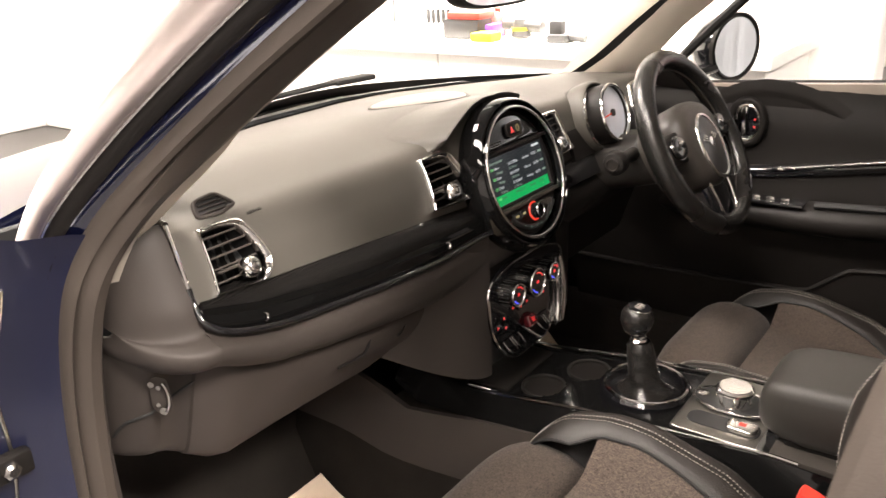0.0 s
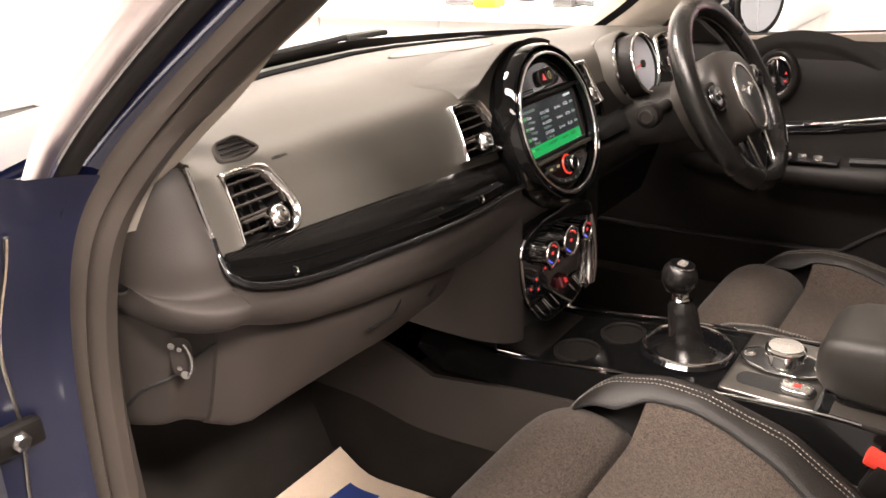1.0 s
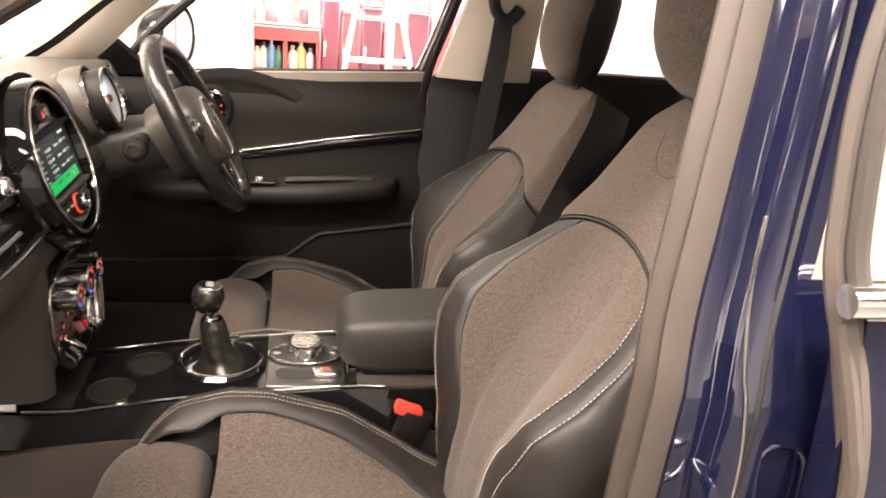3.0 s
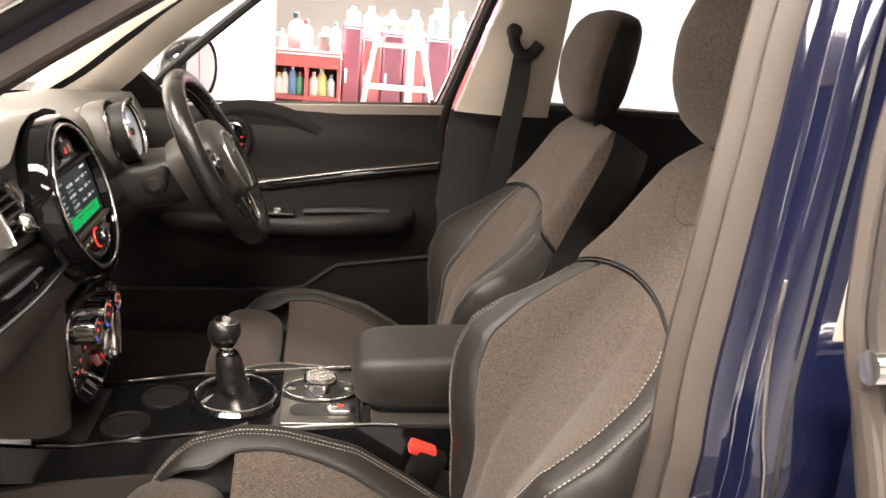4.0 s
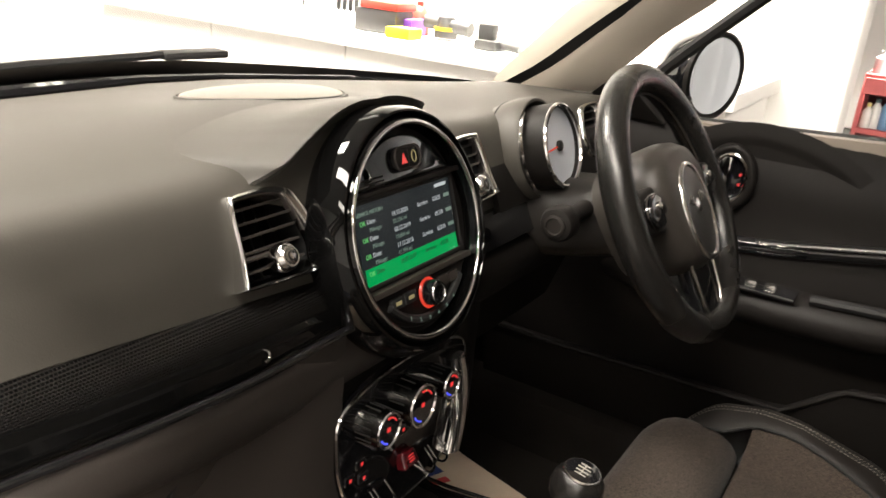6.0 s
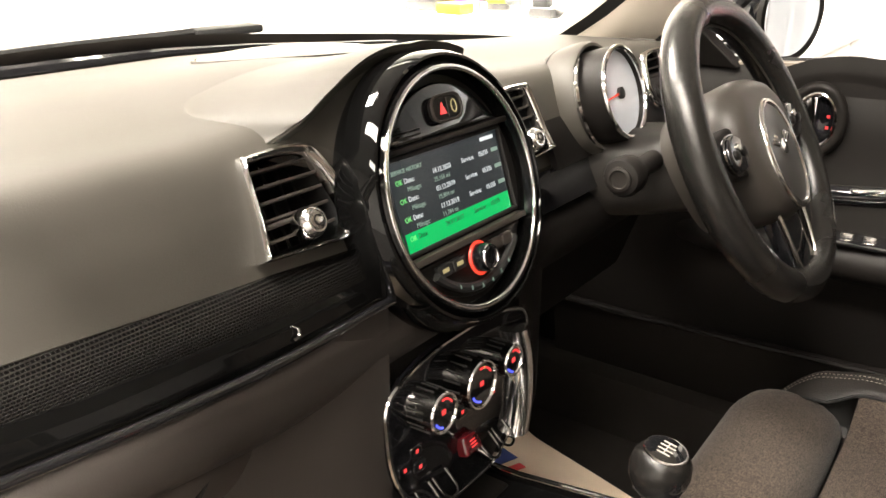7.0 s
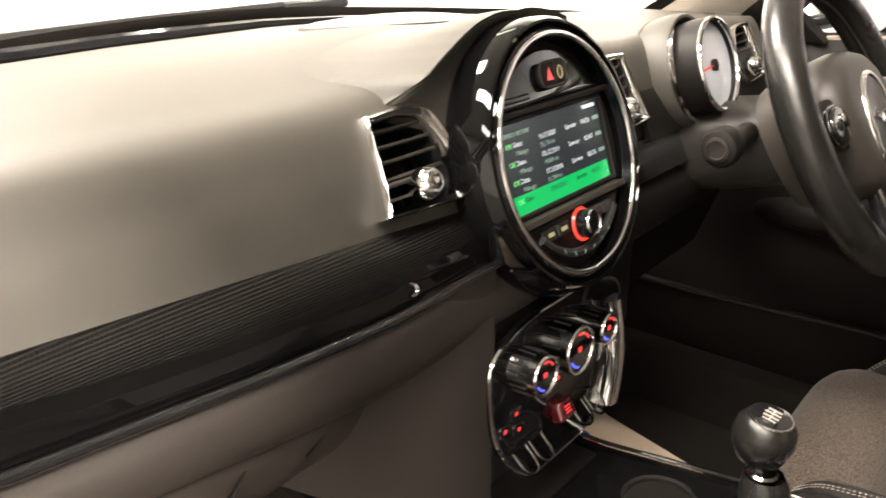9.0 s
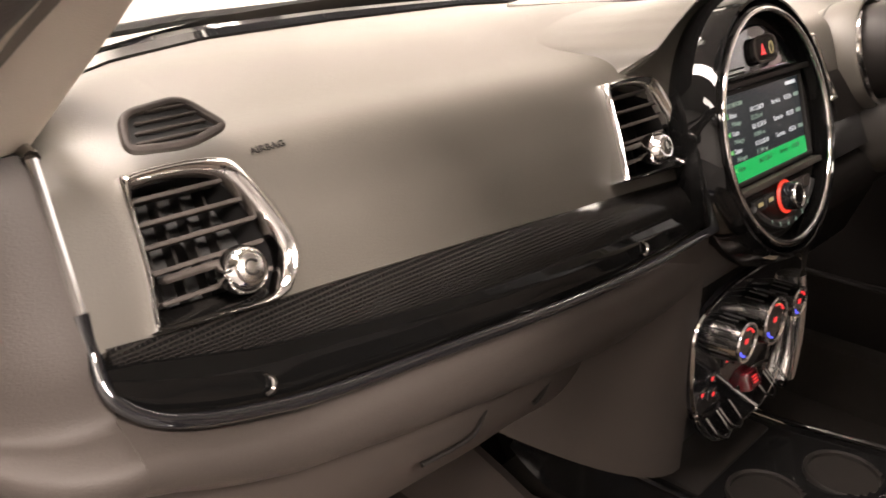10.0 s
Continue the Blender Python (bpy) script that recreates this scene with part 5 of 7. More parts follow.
for az in (-125, 55):
    c, q = math.cos(radians(az)), math.sin(radians(az))
    part("inlay", loft([[Vector((c * math.cos(w), q * math.cos(w), 0)) * 0.0268 + Vector((-q, c, 0)) * 0.0268 * math.sin(w) * 0.80 * math.cos(b) + Vector((0, 0, 0.0268 * math.sin(w) * math.sin(b) - 0.001)) for b in steps(0, 2 * math.pi * 23 / 24, 23)] for w in (0.68, 0.60, 0.40, 0.20, 0.02)]), PIANO, kb, "gloss black inlay", m=pose(0.0, 0.405, 0.708, 10))
part("plate_ring", tube([Vector((0.0176 * math.cos(a), 0.0176 * math.sin(a), 0.0208)) for a in steps(0, 2 * math.pi * 35 / 36, 35)], 0.0013, 6, True), CHROME, kb, m=pose(0.0, 0.405, 0.708, 10))
part("pattern_plate", lathe([(0.0174, 0.0205), (0.0168, 0.0222), (0, 0.0228)], 30), PIANO, kb, "gloss black shift pattern plate", m=pose(0.0, 0.405, 0.708, 10))
for k in (-0.008, -0.0028, 0.0028, 0.008):
    part("pattern_line", rbox(0.0009, 0.013 if abs(k) < 0.006 else 0.011, 0.0008, 0, 1, (k, 0, 0.0232)), THREAD, kb, m=pose(0.0, 0.405, 0.708, 10))
part("pattern_line", rbox(0.017, 0.0009, 0.0008, 0, 1, (0, 0, 0.0233)), THREAD, kb, m=pose(0.0, 0.405, 0.708, 10))

arm = thing("armrest", "dark grey padded centre armrest between the seats", "armrest")
a_sec = rounded([(-0.075, 0.0), (0.075, 0.0), (0.080, 0.055), (0.072, 0.092), (-0.072, 0.092), (-0.080, 0.055)], [0.02, 0.02, 0.03, 0.03, 0.03, 0.03], 5)
part("lid", loft([[Vector((p.x * s, y, 0.611 + dz + p.y * s2)) for p in a_sec] for y, s, s2, dz in ((0.200, 0.60, 0.30, 0.028), (0.196, 0.76, 0.55, 0.018), (0.186, 0.88, 0.76, 0.010), (0.165, 0.97, 0.92, 0.003), (0.13, 1.0, 1.0, 0.0), (0.0, 1.0, 1.03, 0.004), (-0.16, 1.0, 1.05, 0.008), (-0.18, 0.8, 0.8, 0.012))]), material("soft_armrest", (0.024, 0.022, 0.019), 0.5, var=0.1, bump=0.35, bscale=700), arm, "padded dark grey lid")
part("base", rbox(0.135, 0.34, 0.020, 0.008, 3, (0, -0.01, 0.612)), DARK, arm)
part("hinge_block", rbox(0.12, 0.02, 0.016, 0.006, 2, (0, 0.175, 0.608)), PIANO, arm)

REDBTN = material("red_button", (0.75, 0.06, 0.04), 0.35, var=0.06)
bk = thing("seat_buckle", "black seat belt buckle with red release button", "buckle")
part("body", rbox(0.030, 0.050, 0.055, 0.008, 2), DARK, bk, m=pose(-0.150, 0.088, 0.565, 20))
part("red_button", rbox(0.024, 0.042, 0.016, 0.004, 2), REDBTN, bk, "red release button", m=pose(-0.150, 0.096, 0.594, 20))
part("strap", rbox(0.006, 0.035, 0.10, 0.002, 1), BELT, bk, m=pose(-0.155, 0.065, 0.51, 20))
copy_thing(bk, pose(0.30, -0.09, -0.055))


# ---- seats ----
LEAN = radians(29.5)
BACK = axes((0, 0.10, 0.56), (-1, 0, 0), (0, -math.sin(LEAN), math.cos(LEAN)))


def ridge(v):
    return table(v, ((0.0, 0.012), (0.08, 0.022), (0.13, 0.042), (0.19, 0.064), (0.24, 0.068), (0.31, 0.046), (0.39, 0.014), (0.47, 0.002), (0.62, 0.0)))


def recede(v):
    """How far the foot of the backrest curves away backwards."""
    return -0.065 * (1 - min(1.0, v / 0.17)) ** 1.6


def half_insert(v):
    """Half width of the cloth insert of the backrest: waisted below, round above."""
    return table(v, ((0.0, 0.105), (0.05, 0.088), (0.10, 0.080), (0.13, 0.088), (0.16, 0.112), (0.20, 0.140), (0.25, 0.157), (0.31, 0.158), (0.36, 0.145), (0.39, 0.125), (0.41, 0.100)))


def wide(v, out, full):
    """Half width of the insert on one side; the outboard side differs above."""
    return half_insert(v) * (1 + full * ease((v - 0.10) / 0.15) * out)


def half_back(v):
    return table(v, ((0.0, 0.190), (0.05, 0.205), (0.10, 0.225), (0.2, 0.248), (0.3, 0.243), (0.41, 0.205), (0.48, 0.185), (0.56, 0.160), (0.60, 0.135), (0.62, 0.11)))


def half_band(v):
    return lerp(half_insert(v), half_back(v), 0.62)


def back_front(x, v):
    """Front surface of the backrest: how far it stands out at that width and height."""
    hb = half_back(v)
    a = abs(x)
    crest = half_band(v)
    w = ridge(v) * ease((a - 0.045) / max(0.02, crest - 0.045)) ** 0.9
    w += 0.012 * math.cos(min(1.0, a / hb) * 1.57) + recede(v)
    if a > crest:
        w -= 0.050 * ((a - crest) / max(0.01, hb - crest)) ** 2.2
    w -= 0.010 * ease((v - 0.56) / 0.06)
    w -= 0.0030 * math.exp(-((a - 0.30 * half_insert(v) - 0.02) / 0.014) ** 2) * ease((v - 0.03) / 0.05) * (1 - ease((v - 0.36) / 0.05))
    return w


def arch(x, v):
    """Bends the level lines of the backrest into the arch of its upper seam."""
    rise = 0.026 - 1.45 * min(abs(x), 0.21) ** 2
    return v + rise * (ease((v - 0.22) / 0.18) if v < 0.41 else 1 - ease((v - 0.43) / 0.16))


def strip_mesh(fx0, fx1, vs, nu, sink=0.004, fw=back_front, lift=0.0):
    """A piece of upholstery between two width curves, its edges tucked in like a sewn seam."""
    rings = []
    for v in vs:
        row = []
        for i in range(nu + 1):
            t = i / nu
            x = lerp(fx0(v), fx1(v), t)
            e = min(t, 1 - t) * abs(fx1(v) - fx0(v))
            end = min(abs(v - vs[0]), abs(v - vs[-1]))
            w = fw(x, v) + lift - sink * max(0.0, 1 - min(e, end) / 0.010) ** 2
            row.append(Vector((x, arch(x, v), w)))
        rings.append(row)
    return loft(rings, closed=False, cap=False)


def stitches(pts, parent, m, r=0.00062, on=0.0036, gap=0.0018):
    """A row of short pale stitches along a line, in one mesh."""
    bm = bmesh.new()
    pts = [Vector(p) for p in pts]
    seg = []
    for a, b in zip(pts, pts[1:]):
        n = max(1, int((b - a).length / 0.0009))
        seg += [a.lerp(b, i / n) for i in range(n)]
    run, here, last = [], 0.0, None
    for p in seg:
        here += (p - last).length if last is not None else 0.0
        last = p
        if here % (on + gap) < on:
            run.append(p)
        else:
            if len(run) > 1:
                d = (run[-1] - run[0])
                mid = (run[0] + run[-1]) / 2
                q = d.to_track_quat("X", "Z").to_matrix().to_4x4()
                bmesh.ops.create_cube(bm, size=1, matrix=Matrix.Translation(mid) @ q @ Matrix.Diagonal((d.length, r * 1.6, r * 1.2, 1)))
            run = []
    return tagged(part("stitching", bm, THREAD, parent, "pale grey stitching", smooth=False, m=m), kind="stuff")


def cushion_top(x, y):
    """Height of the seat cushion over the floor at that width and depth."""
    a = abs(x)
    crest = table(y, ((0.02, 0.150), (0.10, 0.172), (0.20, 0.190), (0.33, 0.196), (0.42, 0.188), (0.47, 0.170), (0.505, 0.145)))
    hump = table(y, ((0.0, 0.0), (0.10, 0.018), (0.19, 0.042), (0.30, 0.056), (0.36, 0.052), (0.42, 0.036), (0.46, 0.016), (0.50, -0.004)))
    z = table(y, ((0.0, 0.505), (0.08, 0.521), (0.12, 0.535), (0.2, 0.556), (0.37, 0.576), (0.48, 0.582), (0.52, 0.574)))
    z += hump * ease((a - 0.09) / max(0.02, crest - 0.09))
    if a > crest:
        z -= 0.055 * ((a - crest) / 0.06) ** 2
    return z - 0.070 * (max(0.0, y - 0.42) / 0.085) ** 2.2


def seat(name, label, dx, dy, dz, inb, fwd=0.0, up=0.0, full=0.13, broad=1.0, aside=0.0):
    """inb: +1 where the inboard side is towards +x; broad, aside: width and shift of the headrest."""
    s = thing(name, label, "seat", "front seats")
    # backrest
    shell_pts = []
    for v in steps(-0.06, 0.62, 24):
        hb = half_back(v)
        row = [Vector((hb * c, v, w)) for c, w in ((-1, back_front(-hb, v)), (-1.02, -0.015 + recede(v)), (-1.0, -0.075 + 0.5 * recede(v)), (-0.85, -0.105), (0, -0.12), (0.85, -0.105), (1.0, -0.075 + 0.5 * recede(v)), (1.02, -0.015 + recede(v)), (1, back_front(hb, v)), (0.98, back_front(hb, v) - 0.006), (0.93, -0.040 + recede(v)), (-0.93, -0.040 + recede(v)), (-0.98, back_front(hb, v) - 0.006))]
        shell_pts.append(row)
    back = part("backrest", loft(shell_pts), LEATHER, s, "black leather backrest shell", m=BACK)
    lo, top = steps(-0.06, 0.405, 36), steps(0.412, 0.618, 20)
    part("insert", strip_mesh(lambda v: -wide(v, inb < 0, full), lambda v: wide(v, inb > 0, full), lo, 36), FABRIC, back, "grey melange cloth insert", m=BACK)
    for sx in (-1, 1):
        out = sx == inb
        edge = lambda v, sx=sx, out=out: sx * wide(v, out, full)
        band = lambda v, sx=sx: sx * half_band(v)
        part("bolster", strip_mesh(edge, band, lo, 10), LEATHER, back, "black leather bolster", m=BACK)
        part("side_panel", strip_mesh(band, lambda v, sx=sx: sx * half_back(v), lo, 10), LEATHER, back, "black leather side panel", m=BACK)
        rows = [(edge, 0.005 * sx), (band, 0.004 * sx)] if out else [(band, -0.014 * sx), (band, -0.006 * sx)]
        for f, off in rows:
            stitches([Vector((f(v) + off, arch(f(v), v), back_front(f(v) + off, v) + 0.0010)) for v in steps(0.01, 0.40, 60)], back, BACK)
        part("piping", tube([Vector((edge(v), arch(edge(v), v), back_front(edge(v), v) - 0.003)) for v in lo], 0.0018, 6), BLACK, back, "black seam piping", m=BACK)
    part("shoulder", strip_mesh(lambda v: -half_back(v) * 0.985, lambda v: half_back(v) * 0.985, top, 36, lift=0.003), FABRIC, back, "grey melange cloth shoulder panel", m=BACK)
    part("seam", tube([Vector((x, arch(x, 0.409), back_front(x, 0.409) - 0.0035)) for x in steps(-0.2, 0.2, 24)], 0.0020, 6), BLACK, back, m=BACK)
    part("neck_seam", tube([Vector((0.062 * math.cos(a), 0.575 + 0.060 * math.sin(a), back_front(0.062 * math.cos(a), 0.55) + 0.0022)) for a in steps(radians(195), radians(345), 18)], 0.0013, 5), DARK, back, m=BACK)
    # headrest
    def head(z):
        t = (z - 1.105) / 0.20
        w = table(t, ((0, 0.060), (0.06, 0.084), (0.2, 0.106), (0.5, 0.119), (0.75, 0.117), (0.9, 0.102), (0.97, 0.078), (1, 0.05)))
        d = table(t, ((0, 0.030), (0.06, 0.042), (0.3, 0.055), (0.6, 0.058), (0.85, 0.050), (0.97, 0.036), (1, 0.02)))
        yc = -0.196 - 0.024 * t + 0.012 * math.sin(t * 3.14)
        return w, d, yc
    rows_f, rows_b = [], []
    for z in [1.105 + 0.20 * k / 26 for k in range(27)]:
        w, d, yc = head(z)
        sq = lambda a: Vector((aside + broad * w * math.copysign(abs(math.cos(a)) ** 0.72, math.cos(a)), yc + d * math.copysign(abs(math.sin(a)) ** 0.72, math.sin(a)), z))
        rows_f.append([sq(a) for a in steps(radians(14), radians(166), 22)])
        rows_b.append([sq(a) for a in steps(radians(166), radians(374), 26)])
    hr = part("headrest", loft(rows_b, closed=False, cap=False), LEATHER, s, "black leather sides of the headrest")
    part("headrest_front", loft(rows_f, closed=False, cap=False), FABRIC, hr, "grey melange cloth front of the headrest")
    part("headrest_top", loft([[p for p in rows_f[-1] + rows_b[-1][1:-1]], [Vector((aside + (p.x - aside) * 0.3, lerp(p.y, -0.213, 0.7), 1.309)) for p in rows_f[-1] + rows_b[-1][1:-1]]]), FABRIC, hr)
    part("headrest_underside", loft([[p for p in rows_f[0] + rows_b[0][1:-1]], [Vector((aside + (p.x - aside) * 0.7, lerp(p.y, -0.196, 0.3), 1.098)) for p in rows_f[0] + rows_b[0][1:-1]]]), LEATHER, hr)
    for sx in (-0.05, 0.05):
        part("post", tube([(sx + aside, -0.205, 1.04), (sx + aside, -0.198, 1.12)], 0.006, 8), DARK, hr)
    # cushion
    half = lambda y: table(y, ((0.0, 0.20), (0.1, 0.225), (0.3, 0.25), (0.42, 0.240), (0.47, 0.212), (0.505, 0.170)))
    crest = lambda y: table(y, ((0.02, 0.150), (0.10, 0.172), (0.20, 0.190), (0.33, 0.196), (0.42, 0.188), (0.47, 0.170), (0.505, 0.145)))
    inner = lambda y: table(y, ((-0.03, 0.04), (0.0, 0.045), (0.05, 0.060), (0.08, 0.080), (0.117, 0.113), (0.15, 0.130), (0.20, 0.147), (0.26, 0.160), (0.32, 0.165), (0.375, 0.158), (0.40, 0.150)))
    flat = Matrix.Identity(4)

    def piece(f0, f1, ys, nu, sink=0.004):
        rings = []
        for y in ys:
            row = []
            for i in range(nu + 1):
                t = i / nu
                x = lerp(f0(y), f1(y), t)
                e = min(t, 1 - t) * abs(f1(y) - f0(y))
                row.append(Vector((x, y, cushion_top(x, y) - sink * max(0.0, 1 - e / 0.012) ** 2)))
            rings.append(row)
        return loft(rings, closed=False, cap=False)

    base_rows = []
    for y in steps(-0.03, 0.505, 20):
        h = half(y)
        base_rows.append([Vector((-h, y, cushion_top(-h, y))), Vector((-h - 0.004, y, 0.50)), Vector((-h * 0.94, y, 0.40)), Vector((h * 0.94, y, 0.40)), Vector((h + 0.004, y, 0.50)), Vector((h, y, cushion_top(h, y))), Vector((h * 0.8, y, 0.52)), Vector((-h * 0.8, y, 0.52))])
    cush = part("cushion", loft(base_rows), LEATHER, s, "black leather seat base")
    ys = steps(-0.03, 0.365, 24)
    part("insert", piece(lambda y: -inner(y), inner, ys, 30), FABRIC, cush, "grey melange cloth seat insert")
    ys2 = steps(-0.03, 0.505, 36)
    for sx in (-1, 1):
        g0 = lambda y, sx=sx: sx * min(inner(min(y, 0.40)) - 0.010 * ease((y - 0.355) / 0.05), crest(y) - 0.012)
        part("bolster", piece(g0, lambda y, sx=sx: sx * crest(y), ys2, 10), LEATHER, cush, "black leather cushion bolster")
        part("side_panel", piece(lambda y, sx=sx: sx * crest(y), lambda y, sx=sx: sx * half(y), ys2, 8), LEATHER, cush)
        for off in (-0.012, -0.004):
            stitches([Vector((sx * (crest(y) + off), y, cushion_top(sx * (crest(y) + off), y) + 0.0008)) for y in steps(0.0, 0.49, 44)], cush, flat)
        part("piping", tube([Vector((g0(y), y, cushion_top(g0(y), y) - 0.0015)) for y in ys2], 0.0022, 6), BLACK, cush, "black seam piping")
    # thigh support in front
    rings = []
    for u in [-1 + 2 * k / 28 for k in range(29)]:
        x = 0.166 * math.copysign(abs(u) ** 0.9, u)
        k = max(0.0, abs(u) - 0.34) / 0.66
        sh = math.sqrt(max(0.02, 1 - k * k))
        ring = []
        for a in steps(0, 2 * math.pi * 23 / 24, 23):
            cy, cz = 0.4465, 0.520
            ry, rz = 0.0715, 0.066
            py = math.copysign(abs(math.cos(a)) ** 0.86, math.cos(a))
            pz = math.copysign(abs(math.sin(a)) ** 0.84, math.sin(a))
            ring.append(Vector((x, cy + ry * py * (0.75 + 0.25 * sh) - 0.015 * (1 - sh), cz + rz * pz * (0.55 + 0.45 * sh) + 0.004 * py)))
        rings.append(ring)
    thigh = part("thigh_support", loft(rings), FABRIC, s, "grey melange cloth thigh support")
    cush.location = (0, fwd, 0.2 * up)
    thigh.location = (0, fwd, up)
    # side valance
    for sx in (-1, 1):
        part("valance", rbox(0.03, 0.46, 0.13, 0.012, 3, (sx * 0.235, 0.22, 0.44)), DARK, s, "dark plastic side trim")
        part("rail", rbox(0.04, 0.50, 0.10, 0.005, 1, (sx * 0.18, 0.20, 0.345)), BLACK, s)
    s.location = (dx, dy, dz)
    return s


seat("front_seat", "grey melange cloth passenger seat with black leather bolsters", -0.365, 0, 0.012, 1, broad=1.14, aside=0.018)
seat("front_seat", "grey melange cloth driver seat with black leather bolsters", 0.372, -0.062, -0.066, -1, 0.018, 0.024, -0.36)

# ---- steering wheel ----
WHEEL = axes((0.354, 0.457, 0.908), (1, 0, 0), (0, 0.485, 0.875)) @ Matrix.Scale(0.972, 4)
wheel = thing("steering_wheel", "black leather three-spoke steering wheel with chrome badge ring", "steering wheel")
rim_bm = []
for a in steps(0, 2 * math.pi * 71 / 72, 71):
    grip = 0.0015 * math.exp(-((math.degrees(a) % 180 - 30) / 14) ** 2)
    rim_bm.append([Vector(((0.1655 + (0.0190 + grip) * math.cos(b)) * math.cos(a), (0.1655 + (0.0190 + grip) * math.cos(b)) * math.sin(a), 0.0205 * math.sin(b))) for b in steps(0, 2 * math.pi * 15 / 16, 15)])
rimw = part("rim", loft(rim_bm, loop=True), HIDE, wheel, "black leather rim", m=WHEEL)
part("rim_seam", tube([Vector((0.1452 * math.cos(a), 0.1452 * math.sin(a), 0.001)) for a in steps(0, 2 * math.pi * 71 / 72, 71)], 0.0013, 5, True), TRIM, rimw, m=WHEEL)
hub_out = smooth([(-0.086, 0.030), (-0.058, 0.066), (0.0, 0.078), (0.058, 0.066), (0.086, 0.030), (0.082, -0.025), (0.056, -0.076), (0.0, -0.094), (-0.056, -0.076), (-0.082, -0.025)], 5)
WHUB = WHEEL @ Matrix.Translation((0, 0, -0.014))
part("airbag_cover", loft([[Vector((p.x, p.y, z)) for p in inset(hub_out, d)] for d, z in ((0.010, -0.060), (0.002, -0.020), (0.0, 0.010), (0.003, 0.024), (0.010, 0.034), (0.020, 0.039), (0.045, 0.041))]), SOFTBLACK, wheel, "dark grey hub cover", m=WHUB)
part("chrome_ring", tube([Vector((0.047 * math.cos(a), 0.061 * math.sin(a) - 0.019, 0.0405)) for a in steps(0, 2 * math.pi * 47 / 48, 47)], 0.0044, 10, True), material("wheel_chrome", (0.86, 0.85, 0.83), 0.16, 1.0, var=0.04), wheel, "chrome badge ring", m=WHUB)
part("badge_field", plate([Vector((0.045 * math.cos(a), 0.059 * math.sin(a) - 0.019)) for a in steps(0, 2 * math.pi * 35 / 36, 35)], 0.003, 0.001), material("badge_black", (0.035, 0.034, 0.033), 0.3, 0.0, var=0.05), wheel, m=WHUB @ Matrix.Translation((0, 0, 0.0395)))
for sx in (-1, 1):
    for k in range(3):
        part("badge_wing", rbox(0.020 - 0.005 * k, 0.0034, 0.002, 0.0006, 1, (sx * (0.0185 - 0.002 * k), -0.002 + 0.0050 * k - 0.012, 0.0432)), CHROME, wheel, m=WHUB @ pose(0, 0, 0, 0, 0, sx * 22))
part("badge_disc", lathe([(0.0095, 0.0415), (0.0092, 0.0445), (0, 0.0455)], 20), CHROME, wheel, m=WHUB @ Matrix.Translation((0, -0.012, 0)))
for sx in (-1, 1):
    sp = part("spoke", plate(rounded([(sx * 0.070, 0.036), (sx * 0.155, 0.026), (sx * 0.158, -0.014), (sx * 0.070, -0.026)] if sx > 0 else [(sx * 0.070, -0.026), (sx * 0.158, -0.014), (sx * 0.155, 0.026), (sx * 0.070, 0.036)], 0.010), 0.022, 0.006, -0.012), DARK, wheel, "dark spoke", m=WHEEL)
    pod = part("button_pod", plate([Vector((sx * 0.108 + 0.026 * math.cos(a), 0.006 + 0.021 * math.sin(a))) for a in steps(0, 2 * math.pi * 27 / 28, 27)], 0.012, 0.004, 0.008), PIANO, sp, "gloss black button pod", m=WHEEL)
    part("pod_rim", tube([Vector((sx * 0.108 + 0.0265 * math.cos(a), 0.006 + 0.0215 * math.sin(a), 0.014)) for a in steps(0, 2 * math.pi * 27 / 28, 27)], 0.0016, 6, True), DARKCHROME, sp, m=WHEEL)
    for k in (-0.012, 0.0, 0.012):
        part("button", lathe([(0.0055, 0), (0.0055, 0.003), (0.004, 0.004), (0, 0.004)], 14), SATIN if k == 0 else DARK, sp, m=WHEEL @ Matrix.Translation((sx * 0.108 + k, 0.006 + 0.006 * (k == 0), 0.019)))
low_sp = part("lower_spoke", plate(rounded([(-0.040, -0.055), (-0.032, -0.156), (0.032, -0.156), (0.040, -0.055)], 0.012), 0.020, 0.006, -0.012), PIANO, wheel, "gloss black lower spoke", m=WHEEL)
part("chrome_fork", tube(smooth([(-0.044, -0.060, 0.010), (-0.040, -0.11, 0.010), (-0.030, -0.145, 0.008), (0, -0.153, 0.008), (0.030, -0.145, 0.008), (0.040, -0.11, 0.010), (0.044, -0.060, 0.010)], 5, False), 0.0026, 8), SATIN, low_sp, "satin chrome outline", m=WHEEL)

col = thing("steering_column", "dark steering column shroud with two stalks", "steering column")
part("shroud", loft([[Vector((0.36 + w * math.copysign(abs(math.cos(a)) ** 0.7, math.cos(a)), y, zc + h * math.copysign(abs(math.sin(a)) ** 0.7, math.sin(a)))) for a in steps(0, 2 * math.pi * 27 / 28, 27)] for y, w, h, zc in ((0.475, 0.058, 0.046, 0.888), (0.50, 0.066, 0.052, 0.880), (0.56, 0.068, 0.053, 0.864), (0.72, 0.074, 0.058, 0.835))]), SHROUD, col)
